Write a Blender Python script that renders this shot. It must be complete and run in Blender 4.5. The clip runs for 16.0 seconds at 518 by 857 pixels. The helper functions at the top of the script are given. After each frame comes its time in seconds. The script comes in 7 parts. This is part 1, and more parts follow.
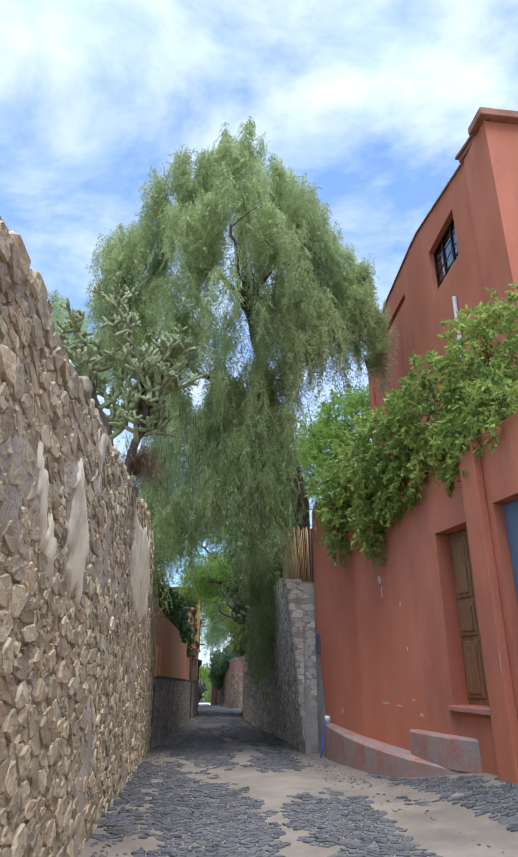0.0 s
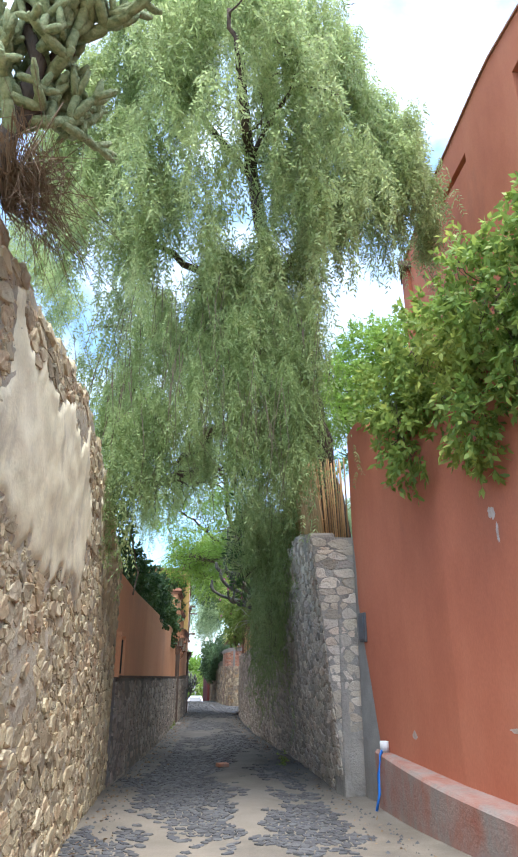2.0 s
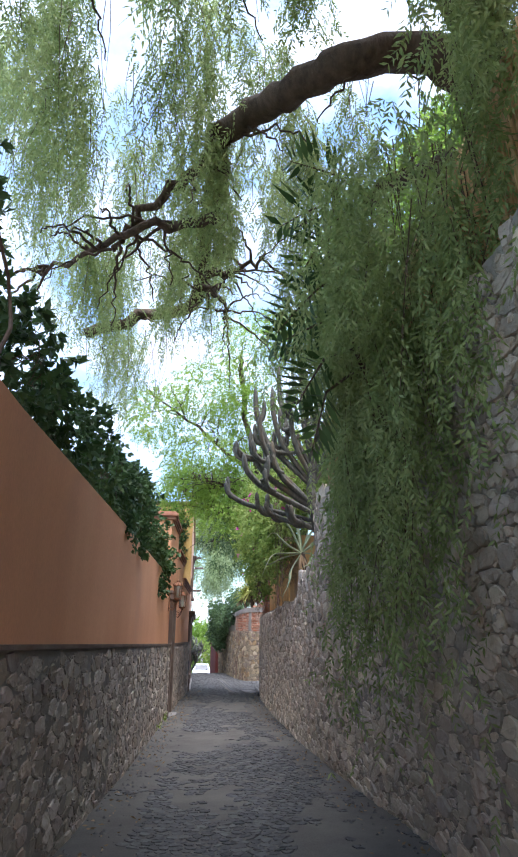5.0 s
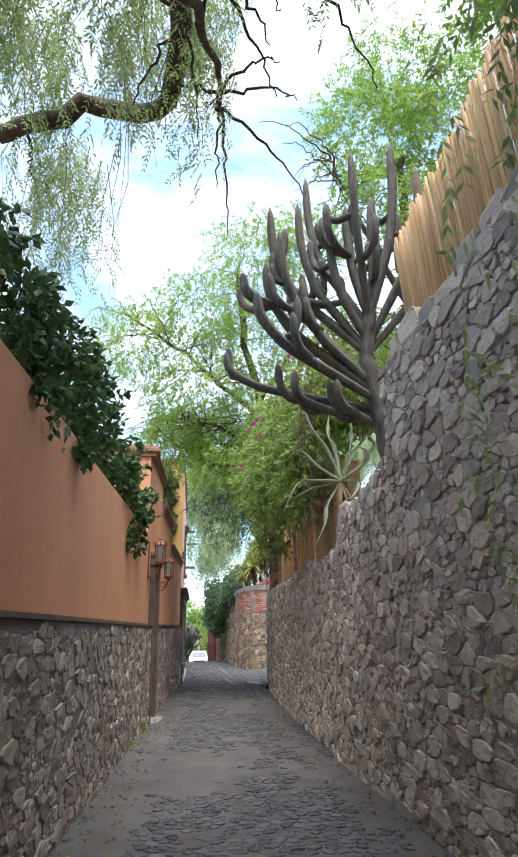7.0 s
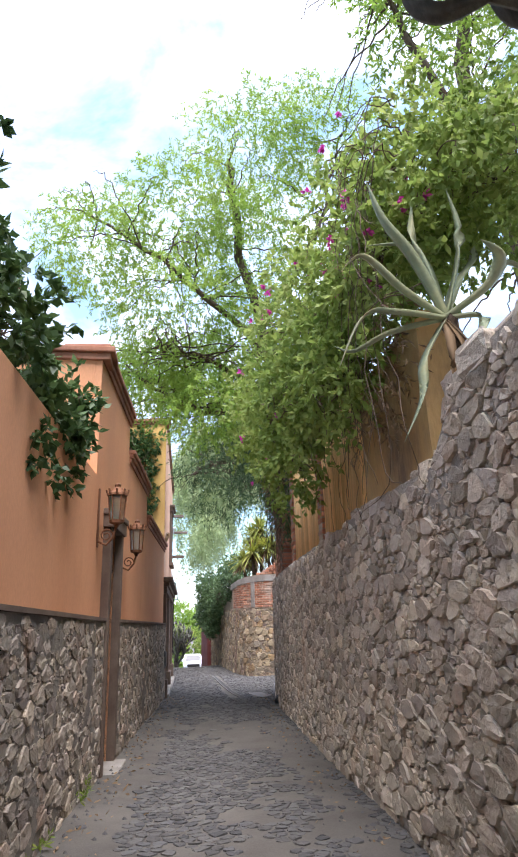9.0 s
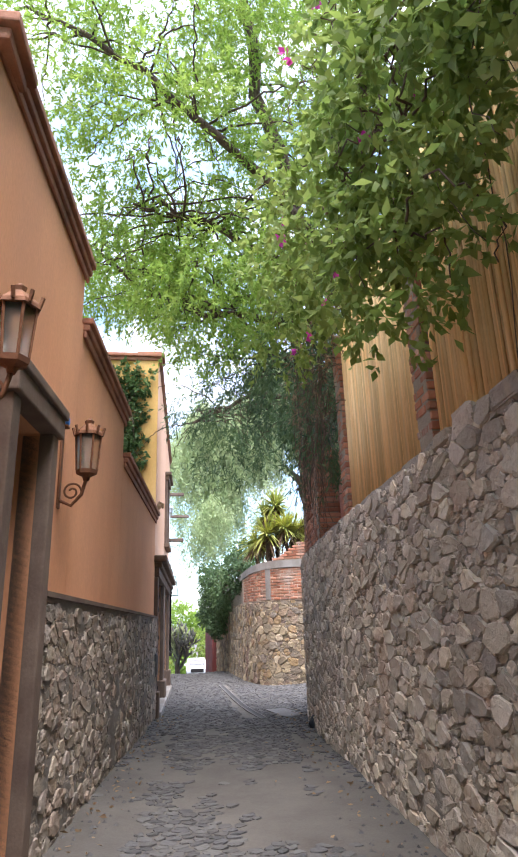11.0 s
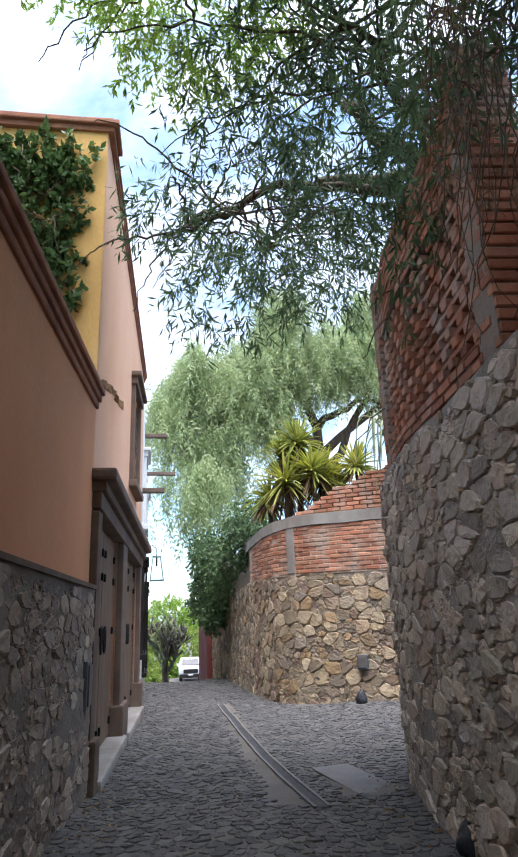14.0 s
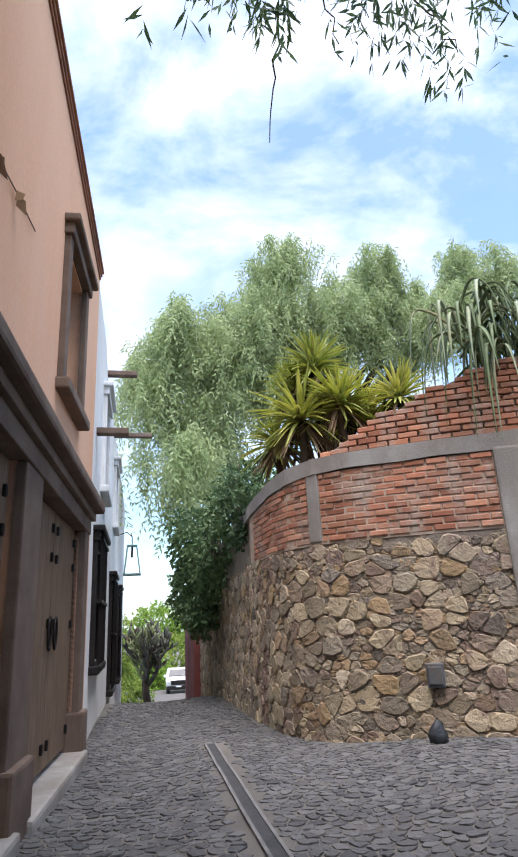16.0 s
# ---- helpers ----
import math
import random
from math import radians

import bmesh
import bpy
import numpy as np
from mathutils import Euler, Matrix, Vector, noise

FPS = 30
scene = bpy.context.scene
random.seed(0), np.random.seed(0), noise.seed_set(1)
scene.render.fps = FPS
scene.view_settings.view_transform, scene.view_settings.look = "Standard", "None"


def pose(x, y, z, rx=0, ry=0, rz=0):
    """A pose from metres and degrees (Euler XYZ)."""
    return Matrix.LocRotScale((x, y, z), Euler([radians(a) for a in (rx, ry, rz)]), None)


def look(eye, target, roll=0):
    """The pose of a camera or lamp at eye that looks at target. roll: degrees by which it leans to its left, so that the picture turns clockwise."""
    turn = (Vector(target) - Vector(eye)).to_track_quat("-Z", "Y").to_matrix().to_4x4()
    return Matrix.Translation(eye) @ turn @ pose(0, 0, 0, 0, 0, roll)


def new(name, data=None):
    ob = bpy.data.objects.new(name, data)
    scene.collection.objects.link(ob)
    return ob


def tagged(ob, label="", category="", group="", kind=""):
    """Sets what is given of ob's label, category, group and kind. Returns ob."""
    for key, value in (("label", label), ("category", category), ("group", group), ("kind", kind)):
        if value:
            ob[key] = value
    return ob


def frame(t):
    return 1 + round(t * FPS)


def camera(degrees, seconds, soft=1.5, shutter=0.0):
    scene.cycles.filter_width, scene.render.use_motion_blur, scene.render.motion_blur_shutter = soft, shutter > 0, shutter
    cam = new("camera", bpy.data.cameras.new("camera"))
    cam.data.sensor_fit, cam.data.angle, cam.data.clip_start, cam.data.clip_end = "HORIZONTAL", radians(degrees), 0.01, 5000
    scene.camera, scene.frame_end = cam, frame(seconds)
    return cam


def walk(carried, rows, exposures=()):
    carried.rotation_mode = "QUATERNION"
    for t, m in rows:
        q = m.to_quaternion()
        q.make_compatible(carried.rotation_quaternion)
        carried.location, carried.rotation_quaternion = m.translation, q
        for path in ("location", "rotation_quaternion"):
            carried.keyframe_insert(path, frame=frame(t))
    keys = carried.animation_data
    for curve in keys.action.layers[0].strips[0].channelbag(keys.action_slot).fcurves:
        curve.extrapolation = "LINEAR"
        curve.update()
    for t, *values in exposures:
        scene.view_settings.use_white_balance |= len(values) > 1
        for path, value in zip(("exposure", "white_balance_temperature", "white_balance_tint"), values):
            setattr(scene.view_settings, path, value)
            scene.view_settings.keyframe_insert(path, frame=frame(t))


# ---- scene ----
cam = camera(46.7, 16.0, soft=1.9)
METRES, EYE, TILT, LEAN, TURN = 34.0, 1.25, 3.5, 0.0, -6.9
ROWS = [
    (0.0, 0.0, 0.0, 0.0, -0.07, 18.27, -0.21),
    (0.5, -0.0026, 0.0364, -0.0022, -0.2, 18.22, -0.23),
    (1.0, -0.0053, 0.0718, -0.003, -0.4, 17.98, -0.15),
    (1.5, -0.0072, 0.1074, -0.0049, -0.62, 17.74, -0.13),
    (2.0, -0.0086, 0.1448, -0.0065, -0.78, 17.49, -0.11),
    (2.5, -0.0115, 0.1843, -0.0089, -0.87, 17.14, -0.15),
    (3.0, -0.0131, 0.2243, -0.0117, -0.76, 16.63, -0.31),
    (3.5, -0.0161, 0.266, -0.0155, -0.61, 16.11, -0.5),
    (4.0, -0.0202, 0.3069, -0.0189, -0.45, 15.76, -0.66),
    (4.5, -0.0229, 0.3465, -0.0227, -0.3, 15.36, -0.64),
    (5.0, -0.0268, 0.3847, -0.0263, -0.22, 14.72, -0.61),
    (7.5, -0.0352, 0.5284, -0.0432, -0.79, 13.53, 0.86),
    (8.0, -0.0362, 0.5561, -0.0458, -0.99, 13.59, 1.17),
    (8.5, -0.0379, 0.5847, -0.0496, -1.09, 13.61, 1.41),
    (9.0, -0.0393, 0.6137, -0.0523, -1.07, 13.66, 1.54),
    (11.5, -0.0491, 0.7501, -0.0683, -0.65, 14.16, 1.73),
    (12.0, -0.0508, 0.7765, -0.0706, -0.64, 14.3, 1.74),
    (12.5, -0.0527, 0.8034, -0.0735, -0.67, 14.25, 1.81),
    (13.0, -0.0542, 0.8304, -0.076, -0.77, 14.07, 1.87),
    (13.5, -0.0561, 0.8582, -0.0792, -0.96, 13.91, 2.01),
    (14.0, -0.0574, 0.8867, -0.082, -1.17, 13.78, 2.03),
    (14.5, -0.0588, 0.9149, -0.0854, -1.49, 13.7, 2.22),
    (15.0, -0.0594, 0.9424, -0.0889, -1.78, 13.59, 2.4),
    (15.5, -0.0605, 0.9681, -0.0915, -1.98, 13.75, 2.51),
    (16.0, -0.0616, 0.9931, -0.094, -2.06, 14.47, 2.6),
]
LIGHT = [(0, 0.55, 5810, 16), (2, 1.32, 5960, 12), (3, 1.52, 6010, 14), (3.6, 1.4, 5960, 14), (4.5, 1.27, 5810, 17), (5, 1.37, 6010, 17), (7.5, 1.35, 6310, 19), (9, 1.48, 6510, 20), (11.5, 1.8, 6510, 20), (12.3, 1.58, 6360, 19), (13.2, 1.3, 6460, 17), (14.5, 1.26, 6310, 17), (16, 0.97, 6490, 18)]
walk(cam, [(t, pose(0, 0, EYE, TILT, LEAN, TURN) @ pose(METRES * x, METRES * y, METRES * z, 90 + pitch, roll, yaw)) for t, x, y, z, yaw, pitch, roll in ROWS], LIGHT)

# ---- world and light ----
world = bpy.data.worlds.new("world")
scene.world = world
world.use_nodes = True
wn, wl = world.node_tree.nodes, world.node_tree.links
wn.clear()
w_out, w_bg = wn.new("ShaderNodeOutputWorld"), wn.new("ShaderNodeBackground")
w_sky = wn.new("ShaderNodeTexSky")
w_sky.sky_type, w_sky.sun_disc = "NISHITA", False
w_sky.sun_elevation, w_sky.sun_rotation = radians(72), radians(185)
w_sky.air_density, w_sky.dust_density = 1.2, 1.0
w_co, w_map = wn.new("ShaderNodeTexCoord"), wn.new("ShaderNodeMapping")
w_map.inputs["Scale"].default_value = (1.0, 1.0, 1.9)
w_n1, w_n2 = wn.new("ShaderNodeTexNoise"), wn.new("ShaderNodeTexNoise")
w_n1.inputs["Scale"].default_value, w_n1.inputs["Detail"].default_value, w_n1.inputs["Roughness"].default_value = 2.6, 8.0, 0.58
w_n1.inputs["Distortion"].default_value = 0.4
w_n2.inputs["Scale"].default_value, w_n2.inputs["Detail"].default_value = 6.0, 5.0
w_r1 = wn.new("ShaderNodeValToRGB")
w_r1.color_ramp.elements[0].position, w_r1.color_ramp.elements[1].position = 0.41, 0.66
w_r1.color_ramp.elements[0].color = (0.12, 0.12, 0.12, 1)
w_r2 = wn.new("ShaderNodeValToRGB")
w_r2.color_ramp.elements[0].color, w_r2.color_ramp.elements[1].color = (8.0, 9.6, 11.8, 1), (10.4, 11.2, 12.2, 1)
w_r2.color_ramp.elements[0].position, w_r2.color_ramp.elements[1].position = 0.3, 0.62
w_mix = wn.new("ShaderNodeMix")
w_mix.data_type = "RGBA"
wl.new(w_co.outputs["Generated"], w_map.inputs["Vector"])
wl.new(w_map.outputs[0], w_n1.inputs["Vector"])
wl.new(w_map.outputs[0], w_n2.inputs["Vector"])
wl.new(w_n1.outputs["Fac"], w_r1.inputs["Fac"])
wl.new(w_n2.outputs["Fac"], w_r2.inputs["Fac"])
wl.new(w_r1.outputs["Color"], w_mix.inputs["Factor"])
w_gain = wn.new("ShaderNodeMix")
w_gain.data_type, w_gain.blend_type = "RGBA", "MULTIPLY"
w_gain.inputs[0].default_value = 1.0
w_gain.inputs[7].default_value = (1.5, 2.0, 2.3, 1)
wl.new(w_sky.outputs["Color"], w_gain.inputs[6])
wl.new(w_gain.outputs[2], w_mix.inputs[6])
wl.new(w_r2.outputs["Color"], w_mix.inputs[7])
wl.new(w_mix.outputs[2], w_bg.inputs["Color"])
w_bg.inputs["Strength"].default_value = 0.076
wl.new(w_bg.outputs[0], w_out.inputs["Surface"])

sun = new("sun", bpy.data.lights.new("sun", "SUN"))
sun.data.energy, sun.data.angle, sun.data.color = 3.9, radians(48), (1.0, 0.975, 0.94)
sun.matrix_world = look((0, 0, 60), (-2, 19, 0))

# ---- materials ----


def ramp(nt, fac, stops):
    r = nt.nodes.new("ShaderNodeValToRGB")
    while len(r.color_ramp.elements) < len(stops):
        r.color_ramp.elements.new(0.5)
    for e, (p, c) in zip(r.color_ramp.elements, stops):
        e.position, e.color = p, (*c, 1)
    nt.links.new(fac, r.inputs["Fac"])
    return r.outputs["Color"]


def tex_noise(nt, co, scale, detail=5, rough=0.55, stretch=None):
    if stretch:
        m = nt.nodes.new("ShaderNodeMapping")
        m.inputs["Scale"].default_value = stretch
        nt.links.new(co, m.inputs["Vector"])
        co = m.outputs[0]
    n = nt.nodes.new("ShaderNodeTexNoise")
    n.inputs["Scale"].default_value, n.inputs["Detail"].default_value, n.inputs["Roughness"].default_value = scale, detail, rough
    nt.links.new(co, n.inputs["Vector"])
    return n.outputs["Fac"]


def blend(nt, fac, a, b, mode="MIX"):
    m = nt.nodes.new("ShaderNodeMix")
    m.data_type, m.blend_type = "RGBA", mode
    for sock, v in ((m.inputs[0], fac), (m.inputs[6], a), (m.inputs[7], b)):
        if isinstance(v, (int, float)):
            sock.default_value = v
        elif isinstance(v, tuple):
            sock.default_value = (*v, 1)
        else:
            nt.links.new(v, sock)
    return m.outputs[2]


def mat(name, tones, scale=4.0, rough=0.85, bump=0.3, bscale=40.0, stain=None, stain_scale=0.7, stretch=None,
        vary=0.0, vary_by="object", metal=0.0, tones2=None, dist=0.01, clear=0.0, stain_at=(0.52, 0.68)):
    """Procedural surface: tones over noise, an optional stain layer, and per-piece brightness variation."""
    m = bpy.data.materials.new(name)
    m.use_nodes = True
    nt = m.node_tree
    b = nt.nodes["Principled BSDF"]
    co = nt.nodes.new("ShaderNodeTexCoord").outputs["Object"]
    n = tex_noise(nt, co, scale, 8, 0.62, stretch)
    k = len(tones)
    col = ramp(nt, n, [(0.3 + 0.4 * i / max(1, k - 1), c) for i, c in enumerate(tones)])
    if vary or tones2:
        if vary_by == "object":
            rnd = nt.nodes.new("ShaderNodeObjectInfo").outputs["Random"]
        else:
            rnd = nt.nodes.new("ShaderNodeNewGeometry").outputs["Random Per Island"]
        if tones2:
            kk = len(tones2)
            c2 = ramp(nt, rnd, [(i / max(1, kk - 1), c) for i, c in enumerate(tones2)])
            col = blend(nt, 0.68, col, c2)
        if vary:
            h = nt.nodes.new("ShaderNodeHueSaturation")
            mr = nt.nodes.new("ShaderNodeMapRange")
            mr.inputs["To Min"].default_value, mr.inputs["To Max"].default_value = 1 - vary, 1 + vary
            wv = nt.nodes.new("ShaderNodeMath")
            wv.operation = "FRACT"
            ml = nt.nodes.new("ShaderNodeMath")
            ml.operation, ml.inputs[1].default_value = "MULTIPLY", 7.31
            nt.links.new(rnd, ml.inputs[0])
            nt.links.new(ml.outputs[0], wv.inputs[0])
            nt.links.new(wv.outputs[0], mr.inputs["Value"])
            nt.links.new(mr.outputs[0], h.inputs["Value"])
            nt.links.new(col, h.inputs["Color"])
            col = h.outputs["Color"]
    if stain:
        s = tex_noise(nt, co, stain_scale, 7, 0.65, (1, 1, 0.45))
        col = blend(nt, ramp(nt, s, [(stain_at[0], (0, 0, 0)), (stain_at[1], (1, 1, 1))]), col, stain)
    g = tex_noise(nt, co, bscale, 6, 0.6, stretch)
    col = blend(nt, 0.35, col, ramp(nt, g, [(0.3, (0.72, 0.72, 0.72)), (0.7, (1.12, 1.12, 1.12))]), "MULTIPLY")
    nt.links.new(col, b.inputs["Base Color"])
    b.inputs["Roughness"].default_value, b.inputs["Metallic"].default_value = rough, metal
    b.inputs["Specular IOR Level"].default_value = 0.3
    if clear:
        b.inputs["Coat Weight"].default_value = clear
    if bump:
        bp = nt.nodes.new("ShaderNodeBump")
        bp.inputs["Strength"].default_value, bp.inputs["Distance"].default_value = bump, dist
        nt.links.new(g, bp.inputs["Height"])
        nt.links.new(bp.outputs["Normal"], b.inputs["Normal"])
    return m


def leaf_mat(name, tones, trans=0.35, rough=0.55):
    m = bpy.data.materials.new(name)
    m.use_nodes = True
    nt = m.node_tree
    b, out = nt.nodes["Principled BSDF"], nt.nodes["Material Output"]
    rnd = nt.nodes.new("ShaderNodeNewGeometry").outputs["Random Per Island"]
    co = nt.nodes.new("ShaderNodeTexCoord").outputs["Object"]
    big = tex_noise(nt, co, 0.9, 4)
    k = len(tones)
    c1 = ramp(nt, rnd, [(i / (k - 1), c) for i, c in enumerate(tones)])
    c2 = ramp(nt, big, [(0.35 + 0.3 * i / (k - 1), c) for i, c in enumerate(tones)])
    col = blend(nt, 0.5, c1, c2)
    nt.links.new(col, b.inputs["Base Color"])
    b.inputs["Roughness"].default_value = rough
    b.inputs["Specular IOR Level"].default_value = 0.25
    tr = nt.nodes.new("ShaderNodeBsdfTranslucent")
    nt.links.new(col, tr.inputs["Color"])
    mx = nt.nodes.new("ShaderNodeMixShader")
    mx.inputs[0].default_value = trans
    nt.links.new(b.outputs[0], mx.inputs[1])
    nt.links.new(tr.outputs[0], mx.inputs[2])
    nt.links.new(mx.outputs[0], out.inputs["Surface"])
    return m


def glass_mat(name, tint, rough=0.05):
    m = bpy.data.materials.new(name)
    m.use_nodes = True
    b = m.node_tree.nodes["Principled BSDF"]
    b.inputs["Base Color"].default_value = (*tint, 1)
    b.inputs["Roughness"].default_value, b.inputs["Transmission Weight"].default_value = rough, 1.0
    return m


STONE_TONES = [(0.322, 0.251, 0.150), (0.550, 0.456, 0.281), (0.406, 0.336, 0.222), (0.621, 0.513, 0.308), (0.454, 0.325, 0.194), (0.346, 0.296, 0.209), (0.597, 0.507, 0.335)]
GREY_TONES = [(0.211, 0.175, 0.140), (0.359, 0.311, 0.248), (0.274, 0.241, 0.211), (0.433, 0.367, 0.280), (0.306, 0.226, 0.173), (0.390, 0.341, 0.290), (0.243, 0.196, 0.177)]
PALE_TONES = [(0.356, 0.305, 0.237), (0.561, 0.491, 0.384), (0.433, 0.385, 0.333), (0.637, 0.553, 0.418), (0.472, 0.367, 0.277), (0.587, 0.522, 0.435), (0.383, 0.323, 0.287)]
WARM_TONES = [(0.30, 0.25, 0.18), (0.42, 0.34, 0.22), (0.20, 0.155, 0.14), (0.40, 0.26, 0.12), (0.24, 0.16, 0.13), (0.50, 0.43, 0.31), (0.10, 0.09, 0.09), (0.34, 0.28, 0.21), (0.45, 0.36, 0.22), (0.22, 0.15, 0.145)]
M = {}
M["ground"] = mat("packed_dust", [(0.103, 0.091, 0.077), (0.138, 0.125, 0.107), (0.171, 0.153, 0.130)], 1.6, 0.95, 0.5, 55, stain=(0.089, 0.082, 0.073), stain_scale=0.5)
nt = M["ground"].node_tree
base = nt.nodes["Principled BSDF"].inputs["Base Color"].links[0].from_socket
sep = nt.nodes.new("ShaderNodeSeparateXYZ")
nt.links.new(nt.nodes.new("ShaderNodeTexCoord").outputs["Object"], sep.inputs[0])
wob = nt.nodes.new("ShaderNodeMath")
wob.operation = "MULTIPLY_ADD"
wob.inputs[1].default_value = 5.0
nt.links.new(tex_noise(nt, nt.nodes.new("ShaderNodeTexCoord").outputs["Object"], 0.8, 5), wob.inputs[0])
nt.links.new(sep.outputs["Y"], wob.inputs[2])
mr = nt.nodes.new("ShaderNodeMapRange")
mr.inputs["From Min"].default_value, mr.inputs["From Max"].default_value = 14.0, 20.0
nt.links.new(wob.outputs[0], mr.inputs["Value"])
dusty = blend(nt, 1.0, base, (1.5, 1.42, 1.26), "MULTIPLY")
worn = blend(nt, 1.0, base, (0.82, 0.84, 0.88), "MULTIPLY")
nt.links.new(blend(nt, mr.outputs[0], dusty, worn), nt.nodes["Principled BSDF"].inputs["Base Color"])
M["cobble"] = mat("cobblestone", [(0.077, 0.075, 0.076), (0.118, 0.115, 0.113)], 14, 0.85, 0.4, 60, vary=0.22, vary_by="island", tones2=[(0.058, 0.060, 0.063), (0.091, 0.091, 0.089), (0.112, 0.110, 0.105), (0.077, 0.080, 0.086)])
M["cobble_o"] = mat("cobblestone_single", [(0.077, 0.075, 0.076), (0.118, 0.115, 0.113)], 14, 0.85, 0.4, 60, vary=0.22, tones2=[(0.058, 0.060, 0.063), (0.091, 0.091, 0.089), (0.112, 0.110, 0.105), (0.077, 0.080, 0.086)])
M["concrete"] = mat("grey_concrete", [(0.255, 0.244, 0.224), (0.360, 0.343, 0.311)], 3, 0.9, 0.45, 50, stain_at=(0.44, 0.6), stain=(0.232, 0.209, 0.184), stain_scale=1.2)
for key, tones in (("old", STONE_TONES), ("grey", GREY_TONES), ("warm", WARM_TONES), ("pale", PALE_TONES)):
    for how, suffix in (("object", "_o"), ("island", "_i")):
        M[key + suffix] = mat(key + "_stone" + suffix, [tones[0], tones[1], tones[2]], 9, 0.93, 0.95, 26, vary=0.32, vary_by=how, tones2=tones, dist=0.02, stain=tones[4], stain_scale=2.2, stain_at=(0.56, 0.66))
M["mortar_old"] = mat("tan_lime_mortar", [(0.35, 0.30, 0.215), (0.47, 0.41, 0.30), (0.55, 0.48, 0.355)], 2.2, 0.97, 0.7, 30, stain=(0.308, 0.253, 0.184), stain_scale=0.8, dist=0.02)
M["plaster_old"] = mat("beige_lime_plaster", [(0.638, 0.558, 0.373), (0.766, 0.677, 0.454), (0.843, 0.752, 0.529)], 1.1, 0.95, 0.35, 35, stain=(0.447, 0.388, 0.281), stain_scale=1.6)
M["mortar_grey"] = mat("grey_mortar", [(0.17, 0.152, 0.13), (0.25, 0.226, 0.192)], 2.4, 0.97, 0.7, 30, stain=(0.15, 0.13, 0.115), stain_scale=0.8, dist=0.02)
M["mortar_pale"] = mat("pale_grey_mortar", [(0.244, 0.223, 0.189), (0.338, 0.310, 0.267), (0.404, 0.373, 0.320)], 3.2, 0.97, 0.9, 26, stain=(0.247, 0.218, 0.188), stain_scale=0.9, dist=0.025)
M["mortar_warm"] = mat("sandy_mortar", [(0.239, 0.198, 0.152), (0.331, 0.276, 0.216)], 2.4, 0.97, 0.7, 30, stain=(0.193, 0.161, 0.133), stain_scale=0.8, dist=0.02)
M["orange"] = mat("orange_stucco", [(0.60, 0.275, 0.135), (0.66, 0.32, 0.165), (0.70, 0.355, 0.19)], 0.8, 0.92, 0.18, 70, stain=(0.55, 0.27, 0.145), stain_scale=0.35, stretch=(1, 1, 0.35), dist=0.004)
M["pink"] = mat("peach_stucco", [(0.66, 0.375, 0.23), (0.70, 0.41, 0.26), (0.74, 0.45, 0.30)], 0.8, 0.92, 0.18, 70, stain=(0.66, 0.43, 0.31), stain_scale=0.35, stretch=(1, 1, 0.35), dist=0.004)
M["yellow"] = mat("ochre_yellow_stucco", [(0.55, 0.33, 0.10), (0.64, 0.40, 0.14), (0.70, 0.46, 0.19)], 0.9, 0.92, 0.18, 60, stain=(0.46, 0.26, 0.09), stain_scale=0.5, stretch=(1, 1, 0.35))
M["red"] = mat("terracotta_red_stucco", [(0.403, 0.128, 0.069), (0.493, 0.165, 0.088), (0.560, 0.213, 0.119)], 0.7, 0.92, 0.25, 60, stain=(0.336, 0.128, 0.081), stain_scale=0.45, stretch=(1, 1, 0.4), dist=0.005)
M["red_worn"] = mat("worn_red_stucco", [(0.33, 0.13, 0.085), (0.42, 0.18, 0.12), (0.46, 0.24, 0.18)], 1.8, 0.95, 0.4, 40, stain=(0.36, 0.30, 0.25), stain_scale=1.4, dist=0.008)
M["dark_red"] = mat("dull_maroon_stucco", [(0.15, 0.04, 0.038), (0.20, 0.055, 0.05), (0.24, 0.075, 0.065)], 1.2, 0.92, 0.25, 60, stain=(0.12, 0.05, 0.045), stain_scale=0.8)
M["flake"] = mat("bare_pale_render", [(0.40, 0.27, 0.21), (0.52, 0.42, 0.35), (0.60, 0.52, 0.45)], 14, 0.95, 0.5, 40)
M["white"] = mat("white_stucco", [(0.62, 0.63, 0.62), (0.72, 0.73, 0.72), (0.78, 0.78, 0.76)], 1, 0.9, 0.15, 60, stain=(0.58, 0.57, 0.54), stain_scale=0.5, dist=0.004)
M["trim"] = mat("brown_stone_trim", [(0.110, 0.075, 0.060), (0.152, 0.110, 0.084), (0.194, 0.143, 0.112)], 3, 0.85, 0.3, 60, stain=(0.102, 0.064, 0.048), stain_scale=1.5)
M["cornice"] = mat("terracotta_cornice", [(0.24, 0.10, 0.06), (0.33, 0.15, 0.09), (0.38, 0.19, 0.12)], 3, 0.88, 0.3, 60, stain=(0.17, 0.085, 0.06), stain_scale=1.5)
M["door"] = mat("brown_door_wood", [(0.117, 0.079, 0.051), (0.171, 0.116, 0.076), (0.225, 0.161, 0.108)], 5, 0.7, 0.3, 30, stretch=(6, 6, 0.5), stain=(0.099, 0.067, 0.048), stain_scale=0.9)
